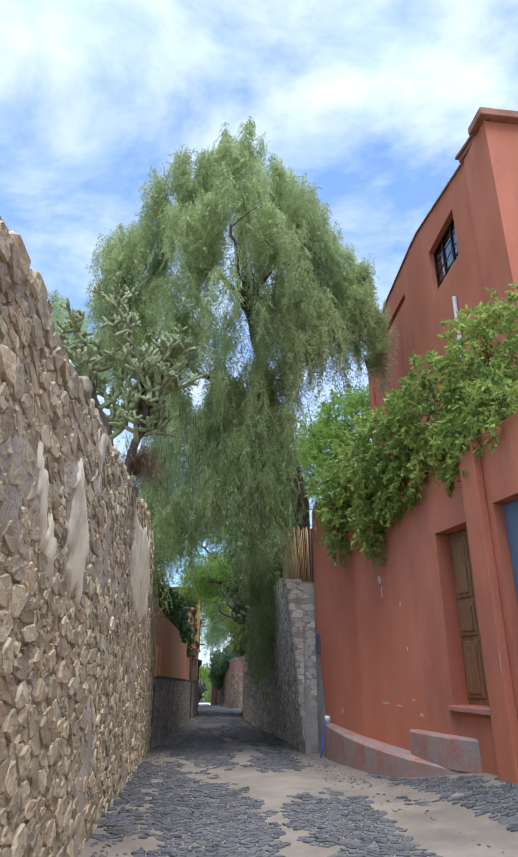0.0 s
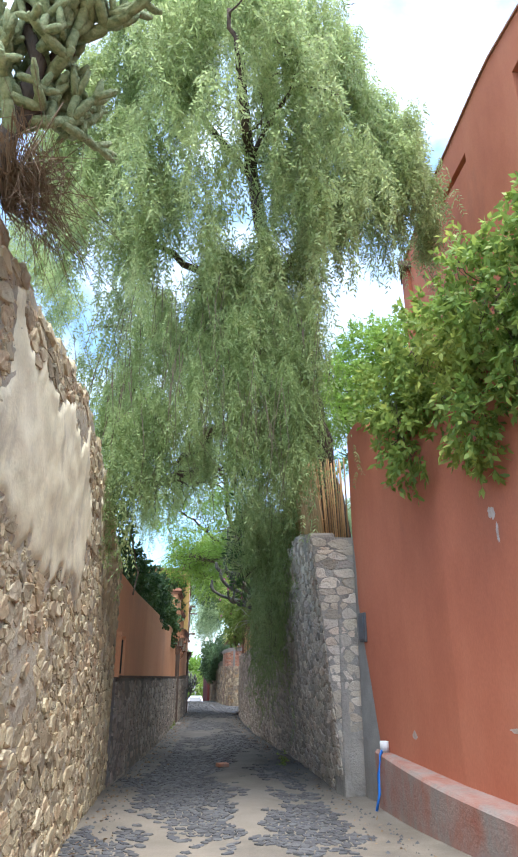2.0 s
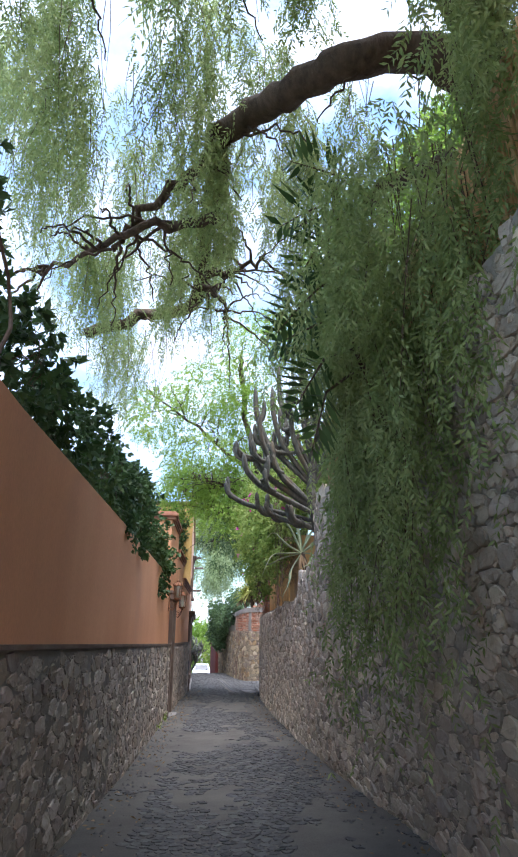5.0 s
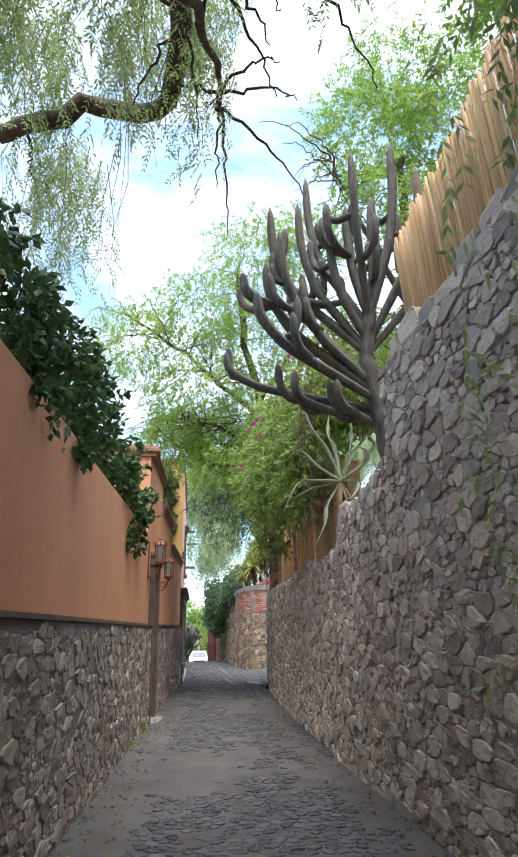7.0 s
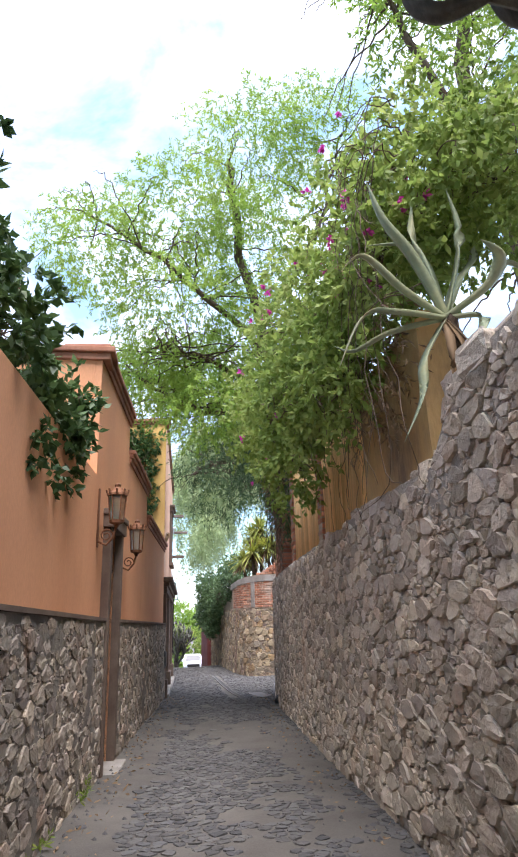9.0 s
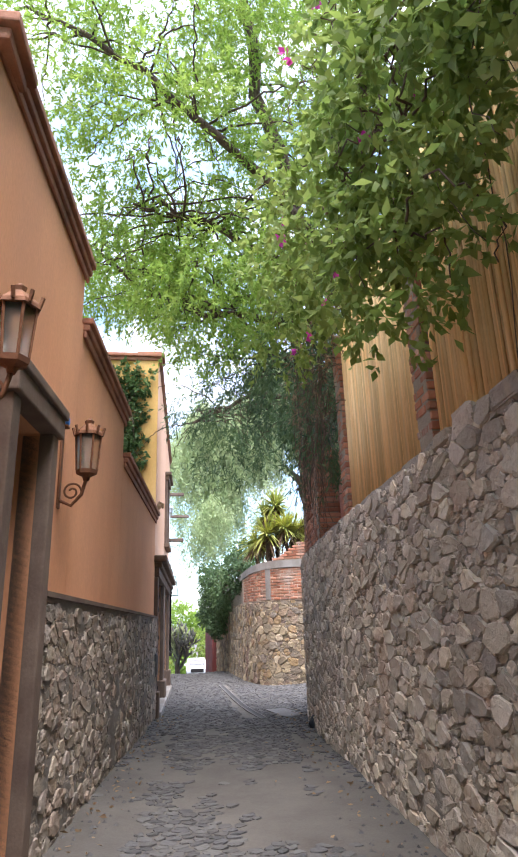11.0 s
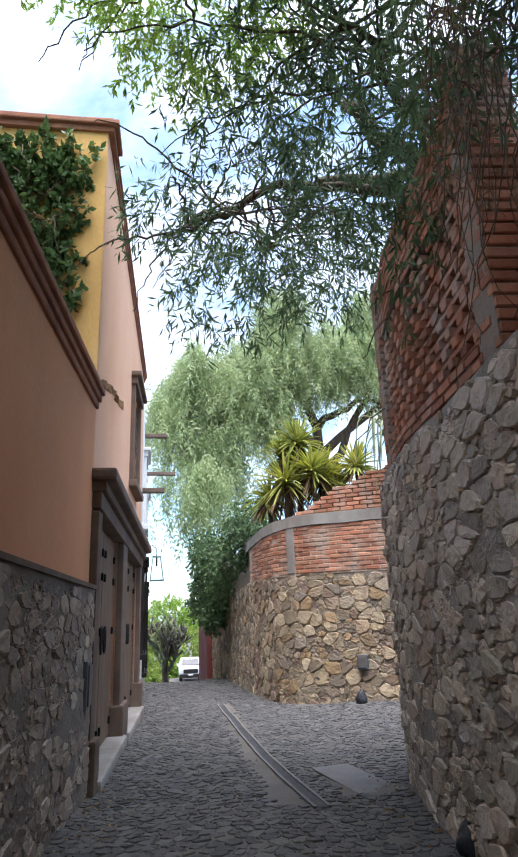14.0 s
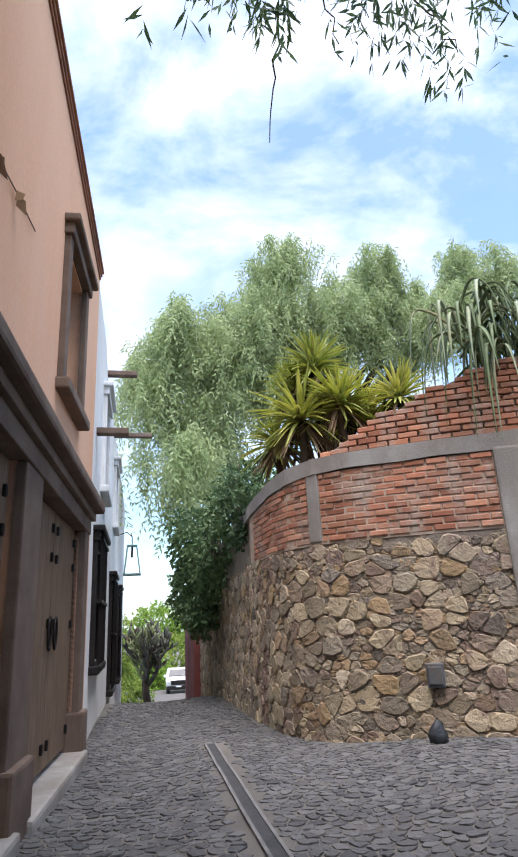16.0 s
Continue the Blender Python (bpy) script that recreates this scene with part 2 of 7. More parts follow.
M["old_door"] = mat("weathered_orange_wood", [(0.15, 0.072, 0.032), (0.24, 0.12, 0.052), (0.30, 0.165, 0.08)], 5, 0.75, 0.35, 30, stretch=(6, 6, 0.5), stain=(0.11, 0.07, 0.045), stain_scale=1.2)
M["iron"] = mat("black_iron", [(0.018, 0.017, 0.017), (0.035, 0.03, 0.027)], 8, 0.55, 0.2, 60, metal=0.6)
M["rust"] = mat("rusty_iron", [(0.10, 0.045, 0.025), (0.19, 0.085, 0.042), (0.14, 0.06, 0.035)], 9, 0.75, 0.3, 60, metal=0.3)
# near-black colour that stands in for the shade inside rooms and holes
M["dark"] = mat("unlit_depth_black", [(0.012, 0.012, 0.013), (0.02, 0.02, 0.02)], 3, 0.9, 0.0)
M["blue"] = mat("pale_blue_paint", [(0.088, 0.132, 0.182), (0.121, 0.165, 0.215)], 3, 0.6, 0.15, 50)
M["brick_o"] = mat("red_brick", [(0.36, 0.16, 0.10), (0.46, 0.23, 0.15)], 12, 0.95, 0.7, 50, vary=0.3, stain=(0.40, 0.32, 0.26), stain_scale=3.5, stain_at=(0.5, 0.68), tones2=[(0.30, 0.11, 0.065), (0.44, 0.18, 0.10), (0.38, 0.20, 0.13), (0.50, 0.24, 0.14)])
M["brick_i"] = mat("red_brick_rest", [(0.36, 0.14, 0.08), (0.46, 0.20, 0.12)], 12, 0.93, 0.5, 60, vary=0.25, vary_by="island", tones2=[(0.30, 0.11, 0.065), (0.44, 0.18, 0.10), (0.38, 0.20, 0.13), (0.50, 0.24, 0.14)])
M["bark"] = mat("pepper_tree_bark", [(0.05, 0.037, 0.028), (0.095, 0.07, 0.05), (0.14, 0.105, 0.075)], 6, 0.95, 0.9, 18, stretch=(1.6, 1.6, 0.4), dist=0.03)
M["bamboo"] = mat("dry_cane", [(0.400, 0.240, 0.100), (0.520, 0.330, 0.150), (0.600, 0.420, 0.220)], 4, 0.7, 0.25, 40, vary=0.25, stretch=(4, 4, 0.4))
M["bamboo_i"] = mat("dry_cane_rest", [(0.40, 0.24, 0.10), (0.52, 0.33, 0.15), (0.60, 0.42, 0.22)], 4, 0.7, 0.25, 40, vary=0.25, vary_by="island", stretch=(4, 4, 0.4))
M["tile"] = mat("clay_roof_tile", [(0.28, 0.11, 0.06), (0.38, 0.17, 0.10)], 6, 0.9, 0.3, 50, vary=0.2)

# ---- mesh helpers ----


def part(name, data, material, parent=None, label=""):
    """One mesh object from a bmesh or from (vertices, faces)."""
    me = bpy.data.meshes.new(name)
    if isinstance(data, tuple):
        me.from_pydata([tuple(v) for v in data[0]], [], [tuple(f) for f in data[1]])
    else:
        data.to_mesh(me)
        data.free()
    me.materials.append(material)
    ob = new(name, me)
    if parent:
        ob.parent = parent
    if label:
        ob["label"] = label
    return ob


def smooth(ob):
    ob.data.polygons.foreach_set("use_smooth", [True] * len(ob.data.polygons))
    return ob


def thing(name, label, category, at=(0, 0, 0), group="", kind=""):
    ob = new(name)
    ob.location = at
    ob.empty_display_size = 0.1
    return tagged(ob, label, category, group, kind)


def gz(y):
    """Height of the street's surface along its length."""
    if y < 36:
        return -0.0285 * y
    if y < 46:
        return -1.026 - 0.012 * (y - 36)
    return -1.146 - 0.15 * (y - 46) if y < 62 else -3.546 - 0.052 * (y - 62)


def side_rise(x, y):
    """The cobbled apron that climbs to the red house's steps."""
    return 0.3 * min(1.5, max(0, (x - 2.9) / 1.1)) * min(1, max(0, (10.8 - y) / 2.2))


class Run:
    """A run of wall along a polyline in plan; u along it, z up, h out towards the street."""

    def __init__(self, pts, side, lean=None):
        self.lean = lean
        self.p = np.array(pts, float)
        d = np.diff(self.p, axis=0)
        self.s = np.r_[0, np.cumsum(np.hypot(d[:, 0], d[:, 1]))]
        self.len, self.side = self.s[-1], side

    def u_at(self, y):
        return float(np.interp(y, self.p[:, 1], self.s)) if self.p[-1, 1] > self.p[0, 1] else float(np.interp(-y, -self.p[:, 1], self.s))

    def at(self, u, z, h=0.0):
        x, y = np.interp(u, self.s, self.p[:, 0]), np.interp(u, self.s, self.p[:, 1])
        if u < 0 or u > self.len:
            k = 0 if u < 0 else len(self.p) - 2
            e = self.p[0] if u < 0 else self.p[-1]
            dd = (self.p[k + 1] - self.p[k]) / (self.s[k + 1] - self.s[k])
            x, y = e + dd * (u if u < 0 else u - self.len)
        a, b = max(0, u - 0.12), min(self.len, u + 0.12)
        tx = np.interp(b, self.s, self.p[:, 0]) - np.interp(a, self.s, self.p[:, 0])
        ty = np.interp(b, self.s, self.p[:, 1]) - np.interp(a, self.s, self.p[:, 1])
        q = math.hypot(tx, ty) or 1
        if self.lean:
            h += self.lean(y) * (z - 1.0)
        return (float(x + self.side * ty / q * h), float(y - self.side * tx / q * h), float(z))

    def y(self, u):
        return float(np.interp(u, self.s, self.p[:, 1]))


def slab(run, u0, u1, z0, z1, h0, h1, holes=(), step=0.6):
    """Solid wall between two depths, with openings (u0, u1, z0, z1) cut through. z0, z1: numbers or functions of u."""
    fz0 = z0 if callable(z0) else (lambda u: z0)
    fz1 = z1 if callable(z1) else (lambda u: z1)
    us = {u0, u1} | {v for o in holes for v in o[:2]} | {s for s in run.s if u0 < s < u1}
    us = sorted(us)
    fine = []
    for a, b in zip(us, us[1:]):
        n = max(1, int((b - a) / step))
        fine += [a + (b - a) * i / n for i in range(n)]
    us = fine + [us[-1]]
    levels = sorted({v for o in holes for v in o[2:]})
    nz = len(levels) + 2
    V, F, idx = [], [], {}

    def vert(i, k, f):
        key = (i, k, f)
        if key not in idx:
            z = fz0(us[i]) if k == 0 else fz1(us[i]) if k == nz - 1 else levels[k - 1]
            idx[key] = len(V)
            V.append(run.at(us[i], z, h1 if f else h0))
        return idx[key]

    def solid(i, k):
        if not (0 <= i < len(us) - 1 and 0 <= k < nz - 1):
            return False
        um = (us[i] + us[i + 1]) / 2
        zm0 = levels[k - 1] if k else -1e9
        zm1 = levels[k] if k < nz - 2 else 1e9
        zm = (max(zm0, -50) + min(zm1, 50)) / 2
        return not any(o[0] < um < o[1] and o[2] < zm < o[3] for o in holes)

    flip = run.side > 0
    for i in range(len(us) - 1):
        for k in range(nz - 1):
            if not solid(i, k):
                continue
            quads = [[vert(i, k, 1), vert(i + 1, k, 1), vert(i + 1, k + 1, 1), vert(i, k + 1, 1)],
                     [vert(i, k, 0), vert(i, k + 1, 0), vert(i + 1, k + 1, 0), vert(i + 1, k, 0)]]
            if not solid(i - 1, k):
                quads.append([vert(i, k, 0), vert(i, k, 1), vert(i, k + 1, 1), vert(i, k + 1, 0)])
            if not solid(i + 1, k):
                quads.append([vert(i + 1, k, 1), vert(i + 1, k, 0), vert(i + 1, k + 1, 0), vert(i + 1, k + 1, 1)])
            if not solid(i, k - 1):
                quads.append([vert(i, k, 0), vert(i + 1, k, 0), vert(i + 1, k, 1), vert(i, k, 1)])
            if not solid(i, k + 1):
                quads.append([vert(i, k + 1, 1), vert(i + 1, k + 1, 1), vert(i + 1, k + 1, 0), vert(i, k + 1, 0)])
            F += [q if flip else q[::-1] for q in quads]
    return V, F


def rbox(run, u0, u1, z0, z1, h0, h1, bev=0.012):
    """A bevelled block set on a run of wall."""
    bm = bmesh.new()
    c = [bm.verts.new(run.at(u, z, h)) for u in (u0, u1) for z in (z0, z1) for h in (h0, h1)]
    for f in ((0, 1, 3, 2), (4, 6, 7, 5), (0, 4, 5, 1), (2, 3, 7, 6), (0, 2, 6, 4), (1, 5, 7, 3)):
        bm.faces.new([c[i] for i in f])
    bmesh.ops.recalc_face_normals(bm, faces=bm.faces)
    if bev:
        bmesh.ops.bevel(bm, geom=list(bm.edges), offset=bev, segments=2, affect="EDGES", profile=0.6)
    return bm


def bx(x0, x1, y0, y1, z0, z1, bev=0.01, seg=2):
    bm = bmesh.new()
    c = [bm.verts.new((x, y, z)) for x in (x0, x1) for y in (y0, y1) for z in (z0, z1)]
    for f in ((0, 1, 3, 2), (4, 6, 7, 5), (0, 4, 5, 1), (2, 3, 7, 6), (0, 2, 6, 4), (1, 5, 7, 3)):
        bm.faces.new([c[i] for i in f])
    bmesh.ops.recalc_face_normals(bm, faces=bm.faces)
    if bev:
        bmesh.ops.bevel(bm, geom=list(bm.edges), offset=bev, segments=seg, affect="EDGES", profile=0.6)
    return bm


def join(*bms):
    a = bms[0]
    for b in bms[1:]:
        me = bpy.data.meshes.new("tmp")
        b.to_mesh(me)
        b.free()
        a.from_mesh(me)
        bpy.data.meshes.remove(me)
    return a


def tube(points, radii, sides=8, cap=True):
    """Vertices and faces of a tapered tube along points."""
    P = [Vector(p) for p in points]
    V, F = [], []
    ref = Vector((0.31, 0.17, 0.93))
    for i, p in enumerate(P):
        d = (P[min(i + 1, len(P) - 1)] - P[max(i - 1, 0)]).normalized()
        a = d.cross(ref)
        if a.length < 0.05:
            a = d.cross(Vector((1, 0, 0)))
        a.normalize()
        b = d.cross(a)
        r = radii[i] if hasattr(radii, "__len__") else radii
        for k in range(sides):
            t = 2 * math.pi * k / sides
            V.append(tuple(p + (a * math.cos(t) + b * math.sin(t)) * r))
    for i in range(len(P) - 1):
        for k in range(sides):
            j = (k + 1) % sides
            F.append((i * sides + k, i * sides + j, (i + 1) * sides + j, (i + 1) * sides + k))
    if cap:
        F.append(tuple(range(sides))[::-1])
        F.append(tuple((len(P) - 1) * sides + k for k in range(sides)))
    return V, F


def merge(*pieces):
    V, F = [], []
    for v, f in pieces:
        n = len(V)
        V += list(v)
        F += [tuple(i + n for i in q) for q in f]
    return V, F

# ---- plan ----
OLD = Run([(-0.85, -8), (-0.80, 5), (-0.70, 10), (-0.62, 15.2)], 1)
ORANGE = Run([(-0.60, 15.2), (-0.42, 17), (0.0, 21.5), (0.38, 27.3)], 1)
HOUSE1 = Run([(0.38, 27.3), (0.98, 35.8)], 1)
HOUSE2 = Run([(0.98, 35.8), (1.15, 41.3)], 1)
WHITE = Run([(1.15, 41.3), (0.68, 56)], 1)


class EndRun(Run):
    """The short end face of a leaning wall: u runs from its street corner to the neighbour."""

    def at(self, u, z, h=0.0):
        c = STONE.at(0, z, 0.03)
        f = u / self.len
        return (float(c[0] + (3.05 - c[0]) * f), float(c[1] - 0.1 * f - h), float(z))

    def y(self, u):
        return 14.1


def street_lean(y):
    """The old wall leans out over the street along its first stretch."""
    return float(np.interp(y, [14, 21, 24, 26], [0.11, 0.09, 0.02, 0.0]))


RED = Run([(4.15, 6.3), (3.86, 8.7), (3.25, 11.4), (2.98, 13.95)], -1)
STONE = Run([(2.62, 14.12), (2.66, 16), (2.68, 19), (2.68, 22), (2.80, 24.2), (2.87, 26), (3.0, 28.6), (3.1, 30.7), (3.22, 32.4), (3.41, 34.5), (3.62, 35.5)], -1, street_lean)
END = EndRun([(2.62, 14.12), (3.05, 14.02)], 1)
CORNER = Run([(3.66, 35.53), (4.4, 35.8), (12, 36.3)], -1)
CURVE = Run([(12, 38.0), (8, 38.75), (6.6, 39.1), (5.9, 39.32), (5.46, 39.5), (4.95, 39.74), (4.45, 40.01), (4.04, 40.27), (3.74, 40.53), (3.5, 40.9), (3.38, 41.4), (3.3, 42.2), (3.12, 46.4), (2.98, 50.0)], -1)

# ---- ground ----


def ground_sheet():
    xs = np.r_[-400, -120, -40, -12, -4, np.arange(-1.5, 6.01, 0.15), 8, 11, 16, 30, 80, 400]
    ys = np.r_[-400, -90, -20, -6, np.arange(-2, 47, 0.2), np.arange(47, 70, 1.0), 80, 110, 200, 400, 900]
    V, F = [], []
    for y in ys:
        for x in xs:
            z = gz(max(-60, min(110, y))) + (side_rise(x, y) if -3 < y else 0)
            if 3.2 < x < 30 and 34 < y < 44:
                z += 0.045 * (x - 3.2) * min(1, (y - 34) / 2) * min(1, (44 - y) / 2)
            if -2 < x < 6.5 and -3 < y < 47:
                rut = 0.025 * math.cos((x - 1.0 - 0.04 * y) * 3.4)
                z += rut * 0.6 + 0.035 * (noise.noise((x * 0.7, y * 0.5, 1.3))) + 0.012 * noise.noise((x * 3, y * 3, 4.1))
            V.append((x, y, z))
    n = len(xs)
    for j in range(len(ys) - 1):
        for i in range(n - 1):
            a = j * n + i
            F.append((a, a + 1, a + n + 1, a + n))
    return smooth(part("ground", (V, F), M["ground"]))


GROUND = tagged(ground_sheet(), "dusty packed earth and cobble street surface", "ground", kind="structure")


def ground_z(x, y):
    z = gz(y) + side_rise(x, y)
    if 3.2 < x < 30 and 34 < y < 44:
        z += 0.045 * (x - 3.2) * min(1, (y - 34) / 2) * min(1, (44 - y) / 2)
    rut = 0.025 * math.cos((x - 1.0 - 0.04 * y) * 3.4)
    return z + rut * 0.6 + 0.035 * (noise.noise((x * 0.7, y * 0.5, 1.3))) + 0.012 * noise.noise((x * 3, y * 3, 4.1))


# ---- rubble masonry ----


def cells(w, h, size, rng, squash=1.3, want=None, jitter=0.42):
    """Irregular stone outlines that tile a w by h field, longer than high by squash. want(x, z) picks cells."""
    w_ = w / squash
    side = size / squash ** 0.5
    nx, nz = max(1, round(w_ / side)), max(1, round(h / side))
    dx, dz = w_ / nx, h / nz
    grid = {(i, k): ((i + 0.5 + 0.5 * (k % 2) - 0.25 + rng.uniform(-jitter, jitter)) * dx, (k + 0.5 + rng.uniform(-jitter, jitter)) * dz)
            for i in range(-2, nx + 2) for k in range(-2, nz + 2)}
    around = sorted(((a, b) for a in (-2, -1, 0, 1, 2) for b in (-2, -1, 0, 1, 2) if a or b), key=lambda q: q[0] ** 2 + q[1] ** 2)
    out = []
    for (i, k), (cx, cz) in grid.items():
        if not (0 <= i < nx and 0 <= k < nz) or (want and not want(cx * squash, cz)):
            continue
        poly = [(cx - 2 * dx, cz - 2 * dz), (cx + 2 * dx, cz - 2 * dz), (cx + 2 * dx, cz + 2 * dz), (cx - 2 * dx, cz + 2 * dz)]
        reach = 8 * (dx * dx + dz * dz)
        lines = [(-1, 0, cx), (1, 0, w_ - cx), (0, -1, cz), (0, 1, h - cz)] + [(q[0] - cx, q[1] - cz, ((q[0] - cx) ** 2 + (q[1] - cz) ** 2) / 2)
                                                                            for a, b in around for q in [grid.get((i + a, k + b))] if q]
        for nx_, nz_, d in lines:
            if d * 2 > reach and nx_ * nx_ + nz_ * nz_ > 1.01:
                continue
            dist = [(px - cx) * nx_ + (pz - cz) * nz_ - d for px, pz in poly]
            if max(dist) <= 0:
                continue
            cut = []
            for e in range(len(poly)):
                f = (e + 1) % len(poly)
                da, db = dist[e], dist[f]
                if da <= 0:
                    cut.append(poly[e])
                if da * db < 0:
                    t = da / (da - db)
                    cut.append((poly[e][0] + t * (poly[f][0] - poly[e][0]), poly[e][1] + t * (poly[f][1] - poly[e][1])))
            poly = cut
            if len(poly) < 3:
                break
        if len(poly) >= 3:
            out.append([(px * squash, pz) for px, pz in poly])
    return out


def stone_mesh(poly, joint, proud, rng, put):
    """A stone: sides, a rounded shoulder and an uneven face. put(u, z, h) places a point."""
    n = len(poly)
    cx, cz = sum(p[0] for p in poly) / n, sum(p[1] for p in poly) / n
    r = sum(math.hypot(p[0] - cx, p[1] - cz) for p in poly) / n
    if r < joint * 1.6:
        return None
    pts = []
    for (ax, az), (bx_, bz) in zip(poly, poly[1:] + poly[:1]):
        e = math.hypot(bx_ - ax, bz - az)
        if e > r * 0.75:
            pts += [(ax + 0.2 * (bx_ - ax), az + 0.2 * (bz - az)), (ax + 0.8 * (bx_ - ax), az + 0.8 * (bz - az))]
        elif e > r * 0.12:
            pts.append(((ax + bx_) / 2, (az + bz) / 2))
    m = len(pts)
    if m < 3:
        return None
    V, tilt_u, tilt_z = [], rng.uniform(-0.05, 0.05), rng.uniform(-0.05, 0.05)
    for k, h in ((1 - joint / r, -0.05), (1 - joint / r, proud * 0.7), (0.92 - joint / r, proud)):
        for x, z in pts:
            q = k * rng.uniform(0.91, 1.04)
            du, dz = (x - cx) * q, (z - cz) * q
            V.append(put(cx + du, cz + dz, h + (tilt_u * du + tilt_z * dz) * (h > 0) + (rng.uniform(-0.006, 0.006) if h > 0 else 0)))
    V.append(put(cx, cz, proud * rng.uniform(0.9, 1.12)))
    F = []
    for lvl in (0, 1):
        for i in range(m):
            j = (i + 1) % m
            F.append((lvl * m + i, lvl * m + j, (lvl + 1) * m + j, (lvl + 1) * m + i))
    F += [(2 * m + i, 2 * m + (i + 1) % m, 3 * m) for i in range(m)]
    return V, F


def rubble(run, u0, u1, z0, z1, size, joint, proud, parent, mo, mi, seed, near, squash=1.3, keep=None, limit=290, lift=0.0):
    """Stones over a stretch of wall: those between near=(ya, yb) are parts, the rest one mesh."""
    rng = random.Random(seed)
    h = max(z1(u) - z0(u) for u in np.linspace(u0, u1, 90))
    rest, count = [], 0
    for poly in cells(u1 - u0, 1.0 * h, size, rng, squash):
        cu, cv = sum(p[0] for p in poly) / len(poly), sum(p[1] for p in poly) / len(poly)

        def put(u, v, d):
            uu = u0 + u
            return run.at(uu, min(z0(uu) + v, z1(uu)), d + lift)
        uu = u0 + cu
        zz = z0(uu) + cv
        if zz > z1(uu) - 0.04:
            continue
        if keep and not keep(uu, zz):
            continue
        s = stone_mesh(poly, joint * rng.uniform(0.6, 1.6), proud * rng.uniform(0.6, 1.15), rng, put)
        if not s:
            continue
        if run.side < 0:
            s = (s[0], [f[::-1] for f in s[1]])
        if near[0] < run.y(uu) < near[1] and count < limit:
            count += 1
            part("stone", s, mo, parent)
        else:
            rest.append(s)
    if rest:
        tagged(part("rubble_stones", merge_fast(rest), mi, parent), kind="stuff")


def merge_fast(pieces):
    V, F, n = [], [], 0
    for v, f in pieces:
        V.extend(v)
        F.extend([tuple(i + n for i in q) for q in f])
        n += len(v)
    return V, F


def skin(run, u0, u1, z0, z1, height, step=0.06):
    """An uneven layer of mortar or plaster: height(u, z) gives its depth."""
    nu, hh = max(2, int((u1 - u0) / step)), max(z1(u0) - z0(u0), z1(u1) - z0(u1))
    nz = max(2, int(hh / step))
    V, F = [], []
    for i in range(nu + 1):
        u = u0 + (u1 - u0) * i / nu
        a, b = z0(u), z1(u)
        for k in range(nz + 1):
            z = a + (b - a) * k / nz
            V.append(run.at(u, z, height(u, z)))
    for i in range(nu):
        for k in range(nz):
            q = i * (nz + 1) + k
            f = (q, q + nz + 1, q + nz + 2, q + 1)
            F.append(f if run.side > 0 else f[::-1])
    return V, F


# ---- the old rubble wall ----
wall_old = tagged(part("wall_old", slab(OLD, 0, OLD.len, lambda u: gz(OLD.y(u)) - 0.3, lambda u: float(np.interp(OLD.y(u), [-8, 2, 5, 8, 10.5, 12.5, 15.2], [2.9, 2.9, 3.22, 3.5, 3.75, 3.5, 2.75])) - 0.05, -0.55, -0.03), M["mortar_old"]),
                  "old rubble stone wall with peeling beige plaster", "wall", kind="structure")


def old_top(u):
    y = OLD.y(u)
    return float(np.interp(y, [-8, 2, 5, 8, 10.5, 12.5, 15.2], [2.9, 2.9, 3.22, 3.5, 3.75, 3.5, 2.75])) + 0.06 * noise.noise((y * 1.3, 0, 3))


def old_plaster(u, z):
    y = OLD.y(u)
    n = noise.noise((y * 0.55, z * 0.5, 7.7)) + 0.5 * noise.noise((y * 1.7, z * 1.4, 2.2)) + 0.3 * noise.noise((y * 5, z * 3.4, 5.1)) + 0.16 * noise.noise((y * 13, z * 9, 1.1))
    n += 1.55 * math.exp(-((y - 9.8) / 1.9) ** 2 - ((z - 2.6) / 0.85) ** 2) + 0.62 * math.exp(-((y - 3.6) / 1.5) ** 2 - ((z - 2.0) / 0.5) ** 2)
    return n - 0.78 - 0.1 * (z < 0.9)


def old_skin(u, z):
    n = old_plaster(u, z)
    y = OLD.y(u)
    base = 0.018 + 0.014 * noise.noise((y * 4, z * 4, 9)) + 0.01 * noise.noise((y * 11, z * 11, 2)) + 0.028 * max(0, noise.noise((y * 1.1, z * 1.2, 20)))
    return base + (0.0 if n < 0 else min(0.024, n * 0.12))
U_OLD = OLD.u_at(0.8)
smooth(part("mortar", skin(OLD, U_OLD, OLD.len, lambda u: gz(OLD.y(u)) - 0.1, old_top, old_skin), M["mortar_old"], wall_old))

# ---- orange garden wall over a stone base ----


def dado_z(y):
    return 1.05 - 0.0265 * (y - 15.2) if y < 28 else 0.711 - 0.0185 * (y - 28)


def orange_top(u):
    return float(np.interp(ORANGE.y(u), [15.2, 17, 22, 27.3], [2.66, 2.5, 2.3, 2.2]))


def grey_skin(run, seed):
    def f(u, z):
        y = run.y(u)
        return 0.06 + 0.014 * noise.noise((y * 4, z * 4, seed)) + 0.009 * noise.noise((y * 11, z * 11, seed + 2)) + 0.02 * max(0, noise.noise((y * 1.2, z * 1.1, seed + 5)))
    return f


